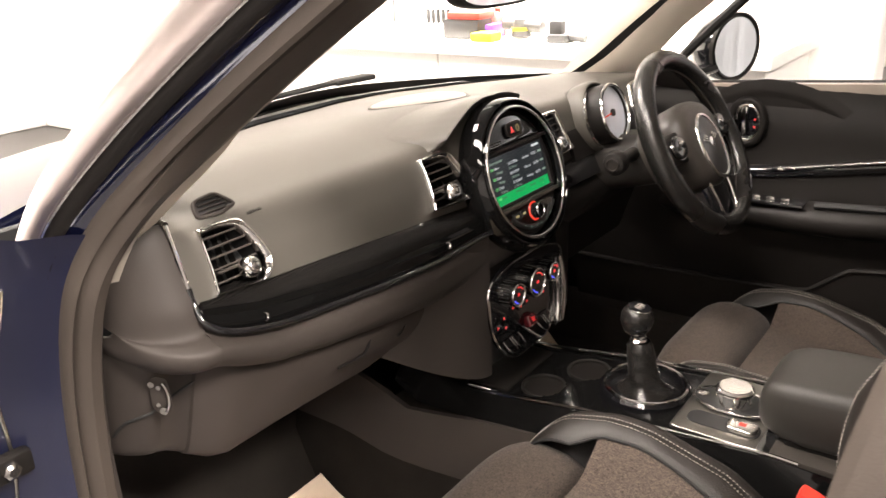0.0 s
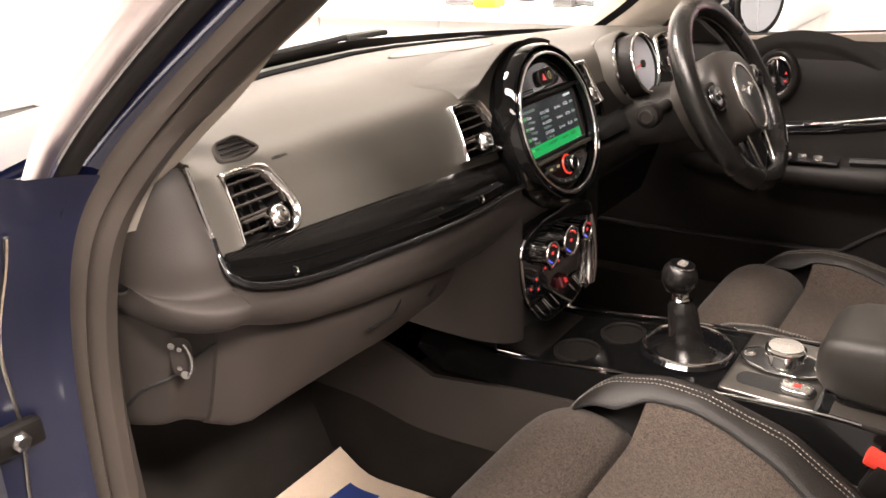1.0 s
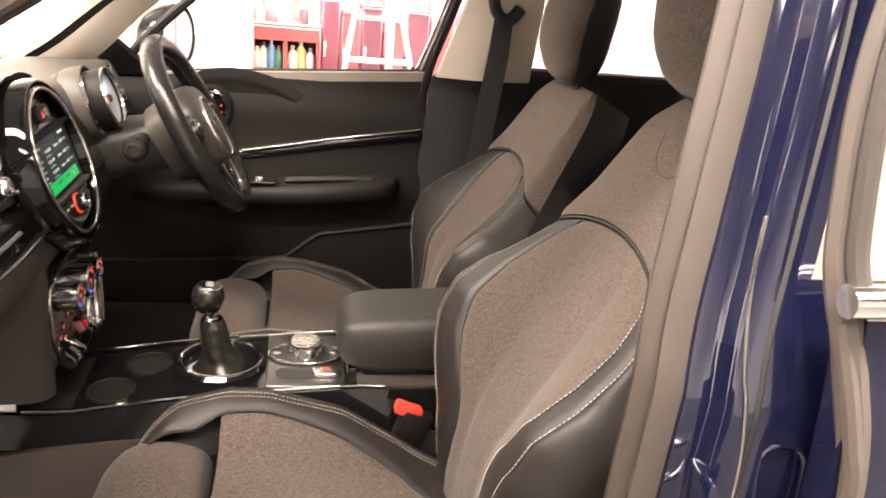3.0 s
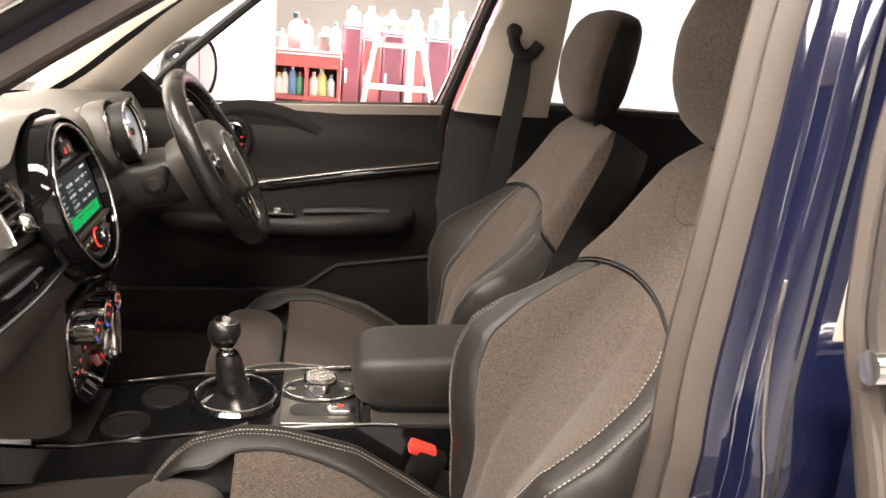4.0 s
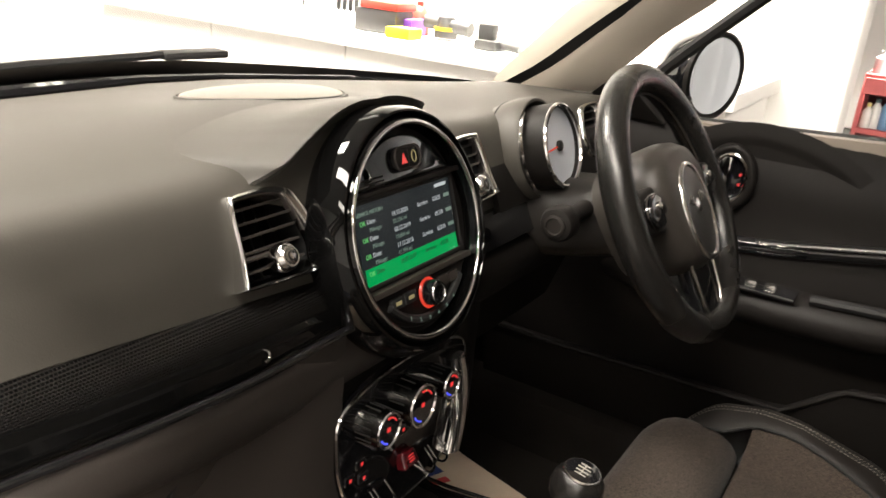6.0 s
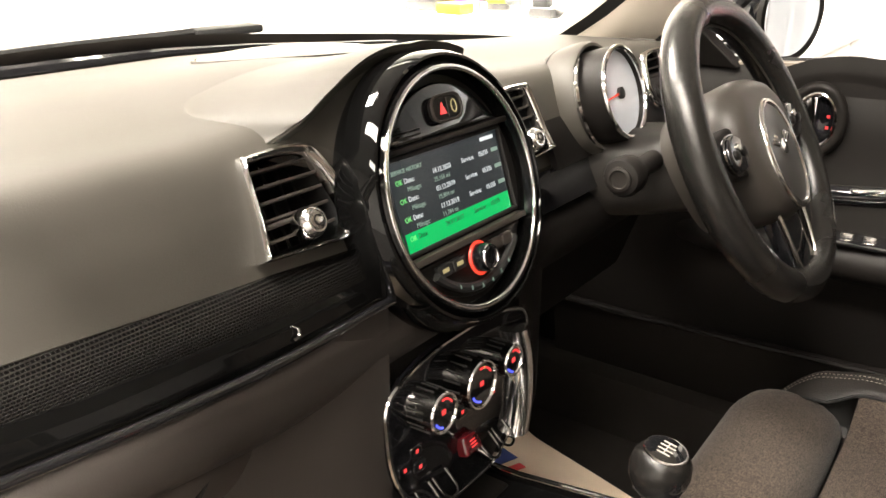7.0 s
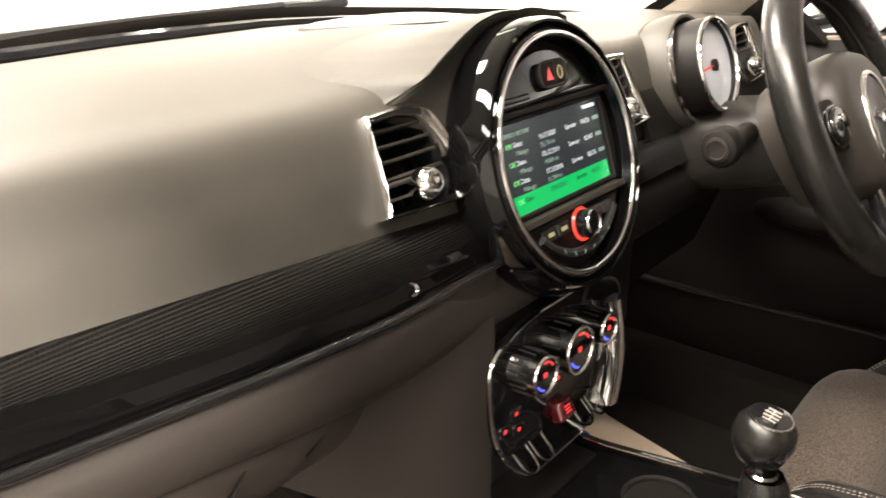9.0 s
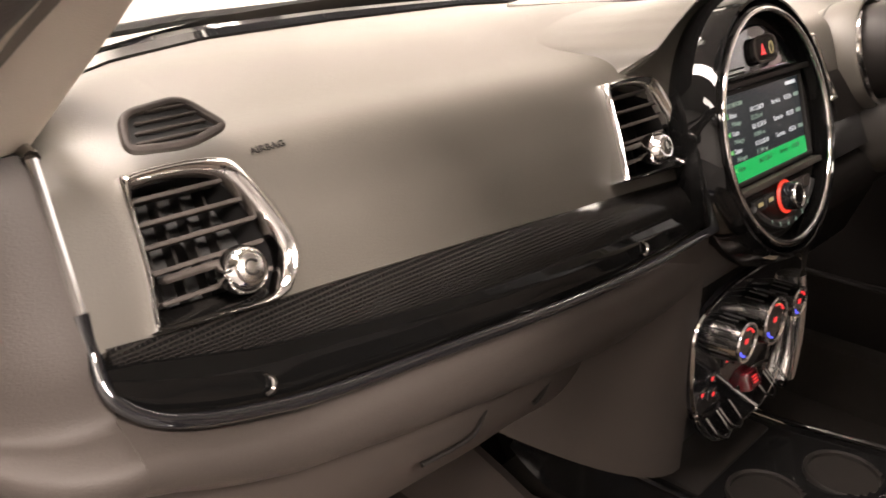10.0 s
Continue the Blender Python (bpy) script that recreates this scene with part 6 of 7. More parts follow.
for sx, nm in ((-1, "stalk"), (1, "stalk")):
    sk = part(nm, loft([[Vector((0.36 + sx * (d + (0.002 if sx < 0 and d > 0.08 else 0.0)), 0.548 + r * math.cos(a) - 0.02 * (d - 0.07), 0.890 + r * math.sin(a))) for a in steps(0, 2 * math.pi * 19 / 20, 19)] for d, r in ((0.07, 0.012), (0.115, 0.011), (0.125, 0.016), (0.135, 0.021), (0.152, 0.022), (0.158, 0.019), (0.160, 0.013))]), DARK, col, "black stalk with round end")
    part("stalk_end", lathe([(0.013, 0), (0.013, 0.003), (0.010, 0.004), (0.009, 0.002), (0, 0.002)], 20), LEATHER, sk, m=axes((0.36 + sx * (0.1625 if sx < 0 else 0.160), 0.546, 0.890), (0, sx, 0), (0, 0, 1)))

# ---- rev counter ----
TACH = axes((0.322, 0.611, 0.953), (1, 0, 0), (0, 0.305, 0.952)) @ Matrix.Scale(0.98, 4)
tach = thing("rev_counter", "round rev counter in a grey pod with chrome ring", "gauge")
part("head", lathe([(0.050, -0.070), (0.0555, -0.060), (0.0565, -0.010), (0.0560, 0.006), (0.0545, 0.011), (0.0520, 0.010), (0.0505, -0.002), (0.0, -0.002)], 56), DARK, tach, "dark round head", m=TACH)
part("chrome_ring", tube([Vector((0.0535 * math.cos(a), 0.0535 * math.sin(a), 0.0105)) for a in steps(0, 2 * math.pi * 55 / 56, 55)], 0.0028, 8, True), CHROME, tach, m=TACH)
part("pod", lathe([(0.0575, -0.060), (0.0600, -0.026), (0.0625, -0.0215), (0.0660, -0.0215), (0.0685, -0.026), (0.0690, -0.045), (0.0670, -0.062), (0.0660, -0.0625), (0.0655, -0.068), (0.0600, -0.090), (0.0480, -0.115), (0.030, -0.125), (0.0, -0.128)], 64), PAD, tach, "grey rounded pod", m=TACH)
part("pod_seam", tube([TACH @ Vector((0.0668 * math.cos(a), 0.0668 * math.sin(a), -0.063)) for a in steps(0, 2 * math.pi * 55 / 56, 55)], 0.0009, 5, True), BLACK, tach)
part("chrome_crescent", tube([TACH @ Vector((0.0625 * math.cos(a), 0.0625 * math.sin(a), -0.0195)) for a in steps(radians(125), radians(262), 36)], lambda t: 0.0008 + 0.0034 * math.sin(t * math.pi) ** 0.7, 8), CHROME, tach, "chrome crescent")
# blue-white of the dial paints in the windscreen's reflection on its glass
part("dial_face", plate(circle(0.0512), 0.003), material("dial_pale_reflection", (0.66, 0.70, 0.77), 0.12, var=0.05, coat=0.8), tach, "glossy dial, pale reflection in its colour", m=TACH)
for k in range(9):
    a = radians(225 - 33.75 * k)
    part("tick", rbox(0.005, 0.0007, 0.0005, 0, 1, (0.046, 0, 0.0026)), TRIM, tach, m=TACH @ pose(0, 0, 0, 0, 0, math.degrees(a)))
part("needle", tube([(0, 0, 0.004), (-0.040, -0.004, 0.004)], lambda t: 0.0016 - 0.0008 * t, 6), glow("needle_red", (1.0, 0.10, 0.05), 0.7), tach, "red needle", m=TACH)
part("needle_cap", lathe([(0.007, 0.002), (0.007, 0.007), (0.005, 0.008), (0, 0.008)], 20), BLACK, tach, m=TACH)

# ---- driver side: door, glass, pillars ----
dd = thing("driver_door", "closed driver door with dark grey trim panel", "door")


def sill_z(y):
    return 0.981 - 0.062 * (y + 0.01)


def door_x(y, z):
    """Inner face of the door trim: leans out above the armrest."""
    return 0.690 + 0.020 * ease((z - 0.86) / 0.10) - 0.012 * math.sin(3.14 * ease((z - 0.55) / 0.3))


part("trim_panel", sheet(lambda y, v: (door_x(y, lerp(0.28, sill_z(y), v)), y, lerp(0.28, sill_z(y), v)), steps(-0.02, 1.10, 30), steps(0, 1, 30), 0.05, (1, 0, 0)), DARK, dd, "dark grained door panel")
part("sill_top", sheet(lambda y, v: (lerp(0.709, 0.745, v), y, sill_z(y) + 0.004 - 0.006 * v + 0.004 * math.sin(v * 3)), steps(-0.02, 0.72, 12), steps(0, 1, 5), 0.02), LEDGE, dd, "padded sill top, pale with painted light")
part("door_skin", rbox(0.05, 1.0, 0.56, 0.02, 3, (0.785, 0.40, 0.62)), BLUE, dd)
wg = part("pane", sheet(lambda u, v: (side_x(lerp(0.93, 1.34, v)) + 0.035, lerp(-0.07 - 0.06 * v, lerp(0.70, 0.22, v), u), lerp(sill_z(0.3) - 0.03, 1.34, v)), steps(0, 1, 6), steps(0, 1, 6)), GLASS, dd, "clear side window")
wg.visible_shadow = False
part("waist_seal", tube([(0.742, y, sill_z(y) + 0.004) for y in steps(-0.03, 0.66, 10)], 0.0045, 6), BLACK, dd, "black waist seal")
part("window_frame", tube(smooth([(0.735, -0.020, 0.985), (0.705, -0.048, 1.08), (0.672, -0.082, 1.20), (0.635, -0.125, 1.34)], 5, False), 0.016, 8, flat=0.7), BLACK, dd, "black window frame")
part("frame_bright", tube(smooth([(0.720, 0.002, 0.990), (0.690, -0.026, 1.08), (0.657, -0.060, 1.20), (0.620, -0.103, 1.34)], 5, False), 0.004, 6), CHROME, dd)
part("window_frame", tube(smooth([(0.728, 0.67, 0.955), (0.70, 0.60, 1.03), (0.665, 0.48, 1.14), (0.62, 0.33, 1.27), (0.60, 0.24, 1.34)], 5, False), 0.011, 8), BLACK, dd, "black window frame")
part("corner_cover", plate([Vector(p) for p in ((0.0, 0.0), (0.17, 0.0), (0.0, 0.165))], 0.02, 0.004), DARK, dd, "black corner cover", m=axes((0.725, 0.755, 0.945), (-0.05, -1, 0), (-0.28, 0, 1)))
part("lock_pin", lathe([(0.004, 0), (0.004, 0.012), (0.005, 0.014), (0.003, 0.018), (0, 0.018)], 10), BLACK, dd, m=pose(0.722, 0.012, sill_z(0.012)))
# sculpted oval round the opener
def leaf(a, d, e):
    """A leaf round the opener: round in front, drawn out to a soft tip behind."""
    c, q = math.cos(a), math.sin(a)
    back = max(0.0, -c)
    return Vector((0.701 - d * (1 - 0.55 * max(0.0, c)) * (0.8 - 0.5 * q), 0.420 + (0.165 - e) * c * (1 if c < 0 else 0.75), 0.880 + (0.066 - e * 0.8) * math.copysign(abs(q) ** (1 + 0.5 * back), q) - 0.010 * back))


part("oval_sculpture", loft([[leaf(a, d, e) for a in steps(0, 2 * math.pi * 63 / 64, 63)] for d, e in ((0.0, -0.030), (0.004, -0.016), (0.0075, -0.006), (0.0080, 0.0), (0.0055, 0.007), (-0.001, 0.018), (-0.004, 0.032), (-0.005, 0.06))]), DARK, dd, "sculpted leaf-shaped recess")
op = part("opener_ring", tube([Vector((0.682, 0.463 + 0.034 * math.cos(a), 0.880 + 0.046 * math.sin(a))) for a in steps(0, 2 * math.pi * 39 / 40, 39)], 0.009, 10, True), DARK, dd, "round opener surround")
part("chrome_ring", tube([Vector((0.676, 0.463 + 0.027 * math.cos(a), 0.880 + 0.038 * math.sin(a))) for a in steps(0, 2 * math.pi * 39 / 40, 39)], 0.003, 8, True), CHROME, op)
part("opener_field", plate([Vector((0.026 * math.cos(a), 0.037 * math.sin(a))) for a in steps(0, 2 * math.pi * 31 / 32, 31)], 0.004, 0.001), PIANO, op, m=axes((0.688, 0.463, 0.880), (0, -1, 0), (0, 0, 1)))
part("opener_lever", rbox(0.010, 0.022, 0.066, 0.004, 2, (0.682, 0.474, 0.880)), CHROME, op, "chrome pull lever")
for k in (0, 1):
    part("lock_mark", rbox(0.001, 0.004, 0.004, 0, 1, (0.6825, 0.447, 0.886 - 0.016 * k)), RED, op)


def band_z(y):
    return table(y, ((-0.02, 0.858), (0.01, 0.852), (0.20, 0.822), (0.37, 0.790), (0.48, 0.778), (0.80, 0.770)))


part("gloss_band", sheet(lambda y, v: (0.684 - 0.010 * math.sin(v * 3.14), y, band_z(y) + lerp(-0.026, 0.006, v)), steps(-0.01, 0.80, 30), steps(0, 1, 8), 0.02, (1, 0, 0)), PIANO, dd, "gloss black band")
part("chrome_line", tube([(0.672, y, band_z(y) + 0.002) for y in steps(-0.01, 0.40, 20)], 0.0042, 8, flat=0.8), CHROME, dd, "thin chrome line")
part("armrest", loft([[Vector((0.688 - w * max(0.0, math.cos(a)) ** 0.7 if math.cos(a) > 0 else 0.692, y, zc + h * math.sin(a))) for a in steps(-1.57, 1.57, 14)] for y, w, h, zc in ((0.03, 0.008, 0.018, 0.716), (0.045, 0.040, 0.030, 0.713), (0.08, 0.060, 0.036, 0.708), (0.25, 0.066, 0.036, 0.694), (0.45, 0.060, 0.032, 0.686), (0.60, 0.030, 0.025, 0.680), (0.66, 0.004, 0.015, 0.678))], closed=False, cap=False), DARK, dd, "dark padded armrest")
sw = part("switch_panel", rbox(0.05, 0.16, 0.008, 0.003, 2, (0.655, 0.40, 0.722)), PIANO, dd, "gloss black switch panel")
for k in range(4):
    part("switch", rbox(0.014, 0.018, 0.012, 0.004, 2, (0.652, 0.45 - 0.030 * k, 0.728)), SATIN, sw, "chrome-tipped window switch")
part("pull_bar", tube(smooth([(0.655, 0.10, 0.735), (0.645, 0.20, 0.735), (0.645, 0.30, 0.728)], 5, False), 0.008, 8), BLACK, dd)
part("door_pocket", sheet(lambda y, v: (0.660 - 0.02 * math.sin(v * 1.6), y, lerp(0.37, table(y, ((-0.02, 0.635), (0.22, 0.60), (0.30, 0.535), (0.70, 0.52), (0.86, 0.52))), v)), steps(-0.02, 0.84, 30), steps(0, 1, 8), 0.02, (1, 0, 0)), DARK, dd, "dark door pocket")
part("pocket_lip", tube([(0.640, y, table(y, ((-0.02, 0.635), (0.22, 0.60), (0.30, 0.535), (0.70, 0.52), (0.86, 0.52)))) for y in steps(-0.02, 0.84, 40)], 0.005, 8), DARK, dd)

dm = thing("door_mirror", "black driver door mirror with oval glass", "mirror")
DMM = axes((0.908, 0.572, 1.005), (0.95, -0.30, 0), (0, 0, 1))
part("shell", loft([[Vector((r * 0.092 * math.cos(a), r * 0.080 * math.sin(a), -z)) for a in steps(0, 2 * math.pi * 35 / 36, 35)] for r, z in ((0.96, 0.0), (1.0, 0.006), (1.02, 0.02), (0.95, 0.05), (0.75, 0.08), (0.35, 0.10))]), PIANO, dm, "gloss black shell", m=DMM)
part("glass_rim", loft([[Vector((r * 0.092 * math.cos(a), r * 0.080 * math.sin(a), z)) for a in steps(0, 2 * math.pi * 35 / 36, 35)] for r, z in ((1.0, -0.004), (1.0, 0.005), (0.95, 0.007), (0.88, 0.002), (0.86, -0.004))], cap=False), DARK, dm, m=DMM)
MIRROR = material("mirror_glass", (0.9, 0.92, 0.93), 0.01, 1.0, var=0.0)
part("mirror_glass", plate([Vector((0.079 * math.cos(a), 0.069 * math.sin(a))) for a in steps(0, 2 * math.pi * 35 / 36, 35)], 0.002), MIRROR, dm, "silvered mirror glass", m=DMM @ Matrix.Translation((0, 0, 0.001)))
part("arm", tube(smooth([(0.735, 0.655, 0.965), (0.78, 0.635, 0.958), (0.84, 0.60, 0.965)], 5, False), 0.022, 10, flat=0.6), PIANO, dm)

bp = thing("driver_pillar", "driver side pillar trim, beige above and black below", "pillar trim")
part("upper_trim", sheet(lambda u, v: (side_x(lerp(0.985, 1.36, v)) - 0.035 - 0.02 * math.sin(u * 3.14), lerp(-0.035 - 0.28 * (lerp(0.985, 1.36, v) - 0.985), -0.255, u), lerp(0.985, 1.36, v)), steps(0, 1, 10), steps(0, 1, 10), 0.02, (1, 0, 0)), BEIGE, bp, "beige upper pillar trim")
part("lower_trim", sheet(lambda u, v: (0.682 - 0.02 * math.sin(u * 3.14), lerp(-0.030 + 0.05 * (1 - v), -0.262, u), lerp(0.36, 0.983, v)), steps(0, 1, 10), steps(0, 1, 10), 0.02, (1, 0, 0)), BLACK, bp, "black lower pillar trim")
part("edge_seal", tube(smooth([(0.692, 0.022, 0.50), (0.70, -0.004, 0.80), (0.702, -0.020, 0.97), (0.672, -0.050, 1.09), (0.64, -0.088, 1.22), (0.61, -0.128, 1.34)], 5, False), 0.010, 8), DARK, bp)
part("belt_guide", tube(smooth([(0.585, -0.136, 1.178), (0.580, -0.140, 1.150), (0.578, -0.157, 1.130), (0.579, -0.178, 1.132), (0.583, -0.196, 1.154)], 6, False), 0.0145, 10, flat=0.7), BLACK, bp, "black belt guide hook")
part("guide_bolt", lathe([(0.017, 0), (0.017, 0.008), (0.012, 0.013), (0, 0.014)], 20), BLACK, bp, m=axes((0.586, -0.136, 1.176), (0, -1, 0), (0.28, 0, 0.96)))
part("belt", loft([[Vector((x, y - w, z)), Vector((x + 0.002, y + w, z + 0.004)), Vector((x - 0.002, y + w, z + 0.004)), Vector((x - 0.004, y - w, z))] for x, y, z, w in ((0.576, -0.160, 1.135, 0.020), (0.582, -0.158, 1.05, 0.023), (0.605, -0.148, 0.90, 0.024), (0.625, -0.135, 0.70, 0.024), (0.64, -0.12, 0.50, 0.024))]), BELT, bp, "black belt webbing")
rd = thing("rear_door", "closed rear door on the driver side", "door")
part("trim_panel", rbox(0.06, 0.90, 0.64, 0.006, 2, (0.715, -0.66, 0.68)), DARK, rd)
part("sill_top", rbox(0.05, 0.90, 0.02, 0.006, 2, (0.712, -0.66, 1.002)), TRIM, rd)
g2 = part("pane", sheet(lambda u, v: (side_x(lerp(1.0, 1.34, v)) + 0.035, lerp(-0.26, -1.0, u), lerp(1.0, 1.34, v)), steps(0, 1, 4), steps(0, 1, 5)), GLASS, rd, "clear rear side window")
g2.visible_shadow = False
part("waist_seal", tube([(0.742, y, 1.006) for y in steps(-0.26, -1.05, 6)], 0.0045, 6), BLACK, rd)

rv = thing("rear_view_mirror", "dark rear view mirror hanging behind the windscreen", "mirror")
part("shell", loft([[Vector((-0.105 + 0.115 * sc * math.copysign(abs(math.cos(a)) ** 0.6, math.cos(a)), 0.575 + d, 1.224 + 0.042 * sc * math.copysign(abs(math.sin(a)) ** 0.7, math.sin(a)))) for a in steps(0, 2 * math.pi * 31 / 32, 31)] for d, sc in ((0.0, 0.96), (0.004, 1.0), (0.02, 1.0), (0.04, 0.7), (0.05, 0.3))]), DARK, rv)
part("mirror_glass", plate([Vector((0.108 * math.copysign(abs(math.cos(a)) ** 0.6, math.cos(a)), 0.037 * math.copysign(abs(math.sin(a)) ** 0.7, math.sin(a)))) for a in steps(0, 2 * math.pi * 31 / 32, 31)], 0.002), MIRROR, rv, m=axes((-0.105, 0.5745, 1.224), (1, 0, 0), (0, 0, 1)))
part("stem", tube([(-0.105, 0.62, 1.24), (-0.09, 0.63, 1.27)], 0.012, 8), DARK, rv)

wp = thing("wiper_arm", "black wiper arm at the foot of the windscreen", "wiper")
part("pivot_cover", rbox(0.11, 0.035, 0.012, 0.005, 2), BLACK, wp, m=pose(0.215, 1.165, 0.998, 0, 0, -6))
part("blade", tube([(0.16, 1.165, 1.0), (-0.05, 1.155, 1.0), (-0.30, 1.11, 1.0), (-0.42, 1.06, 1.0)], 0.006, 6), BLACK, wp)

# ---- paper mats in the footwells ----
PAPER = material("cream_paper", (0.74, 0.60, 0.46), 0.85, var=0.05, scale=20, bump=0.3, bscale=150)
INKBLUE = material("blue_print", (0.025, 0.05, 0.22), 0.7, var=0.05)
INKRED = material("red_print", (0.60, 0.045, 0.05), 0.7, var=0.05)


def mat_z(x, y):
    """Height of the creased paper, turned up at its front edge."""
    return 0.004 * math.sin(x * 14 + y * 9) + 0.05 * ease((y - 0.10) / 0.12) ** 2


def print_at(x, y, bow):
    y += bow * (0.010 * math.cos(x * 7) - 0.010)
    return (x, y, mat_z(x, y) + 0.0018)


for px, py, rz, px1 in ((-0.41, 0.70, 4, 0.160), (0.273, 0.73, -16.7, 0.13)):
    pm = thing("paper_mat", "cream paper floor mat printed with blue and red", "paper mat", "paper mats")
    PM = pose(px, py, 0.318, 0, 0, rz)
    part("sheet_of_paper", sheet(lambda x, y: (x, y, mat_z(x, y)), steps(-0.20, 0.20, 16), steps(-0.28, 0.20, 24), 0.0015), PAPER, pm, m=PM)
    part("blue_print", sheet(lambda x, y: print_at(x, y, 1.0), steps(-0.17, px1, 18), steps(0.095, 0.156, 10), 0.0008), INKBLUE, pm, m=PM)
    part("red_print", sheet(lambda x, y: print_at(x, y, 2.0), steps(-0.17, px1 - 0.008, 18), steps(0.070, 0.085, 4), 0.0008), INKRED, pm, m=PM)

# ---- workbench with tools, past the windscreen ----
bench = thing("workbench", "white workbench along the partition wall", "bench")
part("top", rbox(0.62, 2.7, 0.05, 0.008, 2, (1.91, 2.02, 0.865)), WHITEWALL, bench)
for k in range(4):
    part("cabinet", rbox(0.56, 0.657, 0.84, 0.003, 1, (1.94, 1.03 + 0.66 * k, 0.42)), WHITEWALL, bench)
TOOLB = material("black_tool", (0.03, 0.03, 0.03), 0.5)
PURPLE = material("purple_plastic", (0.14, 0.05, 0.32), 0.4)
YELLOW = material("yellow_plastic", (0.75, 0.50, 0.03), 0.4)


def tool(name, label, cat, builds):
    o = thing(name, label, cat)
    for nm, bm, mt in builds:
        part(nm, bm, mt, o)
    o.scale = (0.8, 0.8, 0.8)
    return o


BX = 1.73
for k in range(5):
    tool("screwdriver", "dark screwdriver standing in a rack on the bench", "tool", [("blade", lathe([(0.004, 0.89), (0.004, 0.96)], 8), SATIN), ("handle", lathe([(0.010, 0.96), (0.012, 1.0), (0.009, 1.03), (0, 1.03)], 10), TOOLB)]).location = (BX, 2.112 - 0.026 * k, 0.178)
tool("tool_box", "black and red tool box on the bench", "tool box", [("case", rbox(0.14, 0.22, 0.10, 0.015, 2, (0, 0, 0.94)), TOOLB), ("red_lid", rbox(0.145, 0.20, 0.035, 0.012, 2, (0, -0.02, 1.005)), REDPL)]).location = (BX, 1.912, 0.178)
tool("spray_bottle", "red plastic bottle on the bench", "bottle", [("bottle", lathe([(0.045, 0.89), (0.048, 0.96), (0.030, 1.0), (0.016, 1.01), (0.016, 1.03), (0, 1.03)], 16), REDPL)]).location = (BX + 0.1, 1.832, 0.178)
tool("purple_box", "purple plastic box on the bench", "box", [("case", rbox(0.12, 0.11, 0.07, 0.01, 2, (0, 0, 0.925)), PURPLE)]).location = (BX + 0.04, 1.836, 0.178)
tool("yellow_crate", "yellow plastic tray on the bench", "tray", [("tray", rbox(0.10, 0.12, 0.045, 0.008, 2, (0, 0, 0.912)), YELLOW)]).location = (BX - 0.08, 1.772, 0.178)
tool("polisher", "black and yellow polishing machine on the bench", "power tool", [("body", tube([(0, 0.10, 0.96), (0, -0.12, 0.945)], 0.030, 12), TOOLB), ("head", lathe([(0.05, 0.90), (0.05, 0.93), (0.035, 0.985), (0, 0.99)], 20), TOOLB), ("band", lathe([(0.052, 0.93), (0.052, 0.945), (0, 0.945)], 20), YELLOW)]).location = (BX + 0.05, 1.688, 0.178)
tool("bench_vice", "dark bench vice clamped to the bench", "vice", [("base", rbox(0.12, 0.10, 0.04, 0.01, 2, (0, 0, 0.91)), TOOLB), ("jaw", rbox(0.05, 0.07, 0.07, 0.01, 2, (0, 0.02, 0.955)), TOOLB), ("handle", tube([(0, -0.02, 0.92), (0, -0.13, 0.91)], 0.018, 10), TOOLB)]).location = (BX - 0.02, 1.472, 0.178)
wire = thing("wall_cable", "thin dark cable hanging down the wall", "cable")
part("cable", tube([(2.215, 2.70, 1.25), (2.215, 2.702, 1.05), (2.215, 2.70, 0.72)], 0.005, 6), TOOLB, wire)

# ---- far side of the garage, seen through the side windows ----
# these reds are desaturated to paint in the washed-out light back there
REDCAB = material("red_cabinet", (0.24, 0.075, 0.085), 0.4, var=0.12, scale=6)
MAROON = material("maroon_cloth", (0.15, 0.050, 0.075), 0.5, var=0.2, scale=6)
rng = random.Random(5)
REDPAINT = material("red_shelf_paint", (0.55, 0.13, 0.13), 0.4, var=0.1, scale=6)
for y, h, mt, w, rows in ((-1.50, 0.80, REDCAB, 0.70, 3), (-2.45, 1.05, MAROON, 0.80, 3), (-3.3, 1.0, REDCAB, 0.8, 3)):
    cab = thing("tool_cabinet", "muted red steel tool cabinet with drawers", "cabinet", "tool cabinets")
    part("carcass", rbox(0.5, w, h, 0.01, 2, (0, 0, h / 2)), mt, cab)
    for j in range(rows):
        dr = part("drawer", rbox(0.02, w - 0.04, h / rows - 0.06, 0.006, 1, (-0.255, 0, 0.06 + (j + 0.45) * (h - 0.08) / rows)), mt, cab)
        part("handle", rbox(0.02, w - 0.25, 0.015, 0.003, 1, (-0.272, 0, 0.06 + (j + 0.75) * (h - 0.08) / rows)), mt, dr)
    cab.location = (5.4, y, 0)
PALE = [material("pale_plastic", c, 0.4) for c in ((0.82, 0.82, 0.80), (0.74, 0.76, 0.82), (0.20, 0.36, 0.60), (0.76, 0.60, 0.62), (0.80, 0.70, 0.30), (0.10, 0.14, 0.15), (0.14, 0.38, 0.22), (0.66, 0.20, 0.22))]


def bottle(x, y, z, w, h, mt, label, group):
    bt = thing("bottle", label, "bottle", group)
    part("bottle", lathe([(w, 0), (w, h * 0.65), (w * 0.4, h * 0.82), (w * 0.36, h * 0.86)], 14), mt, bt)
    part("cap", lathe([(w * 0.40, h * 0.86), (w * 0.42, h), (0, h)], 12), PALE[rng.randrange(8)], bt)
    bt.location = (x, y, z)


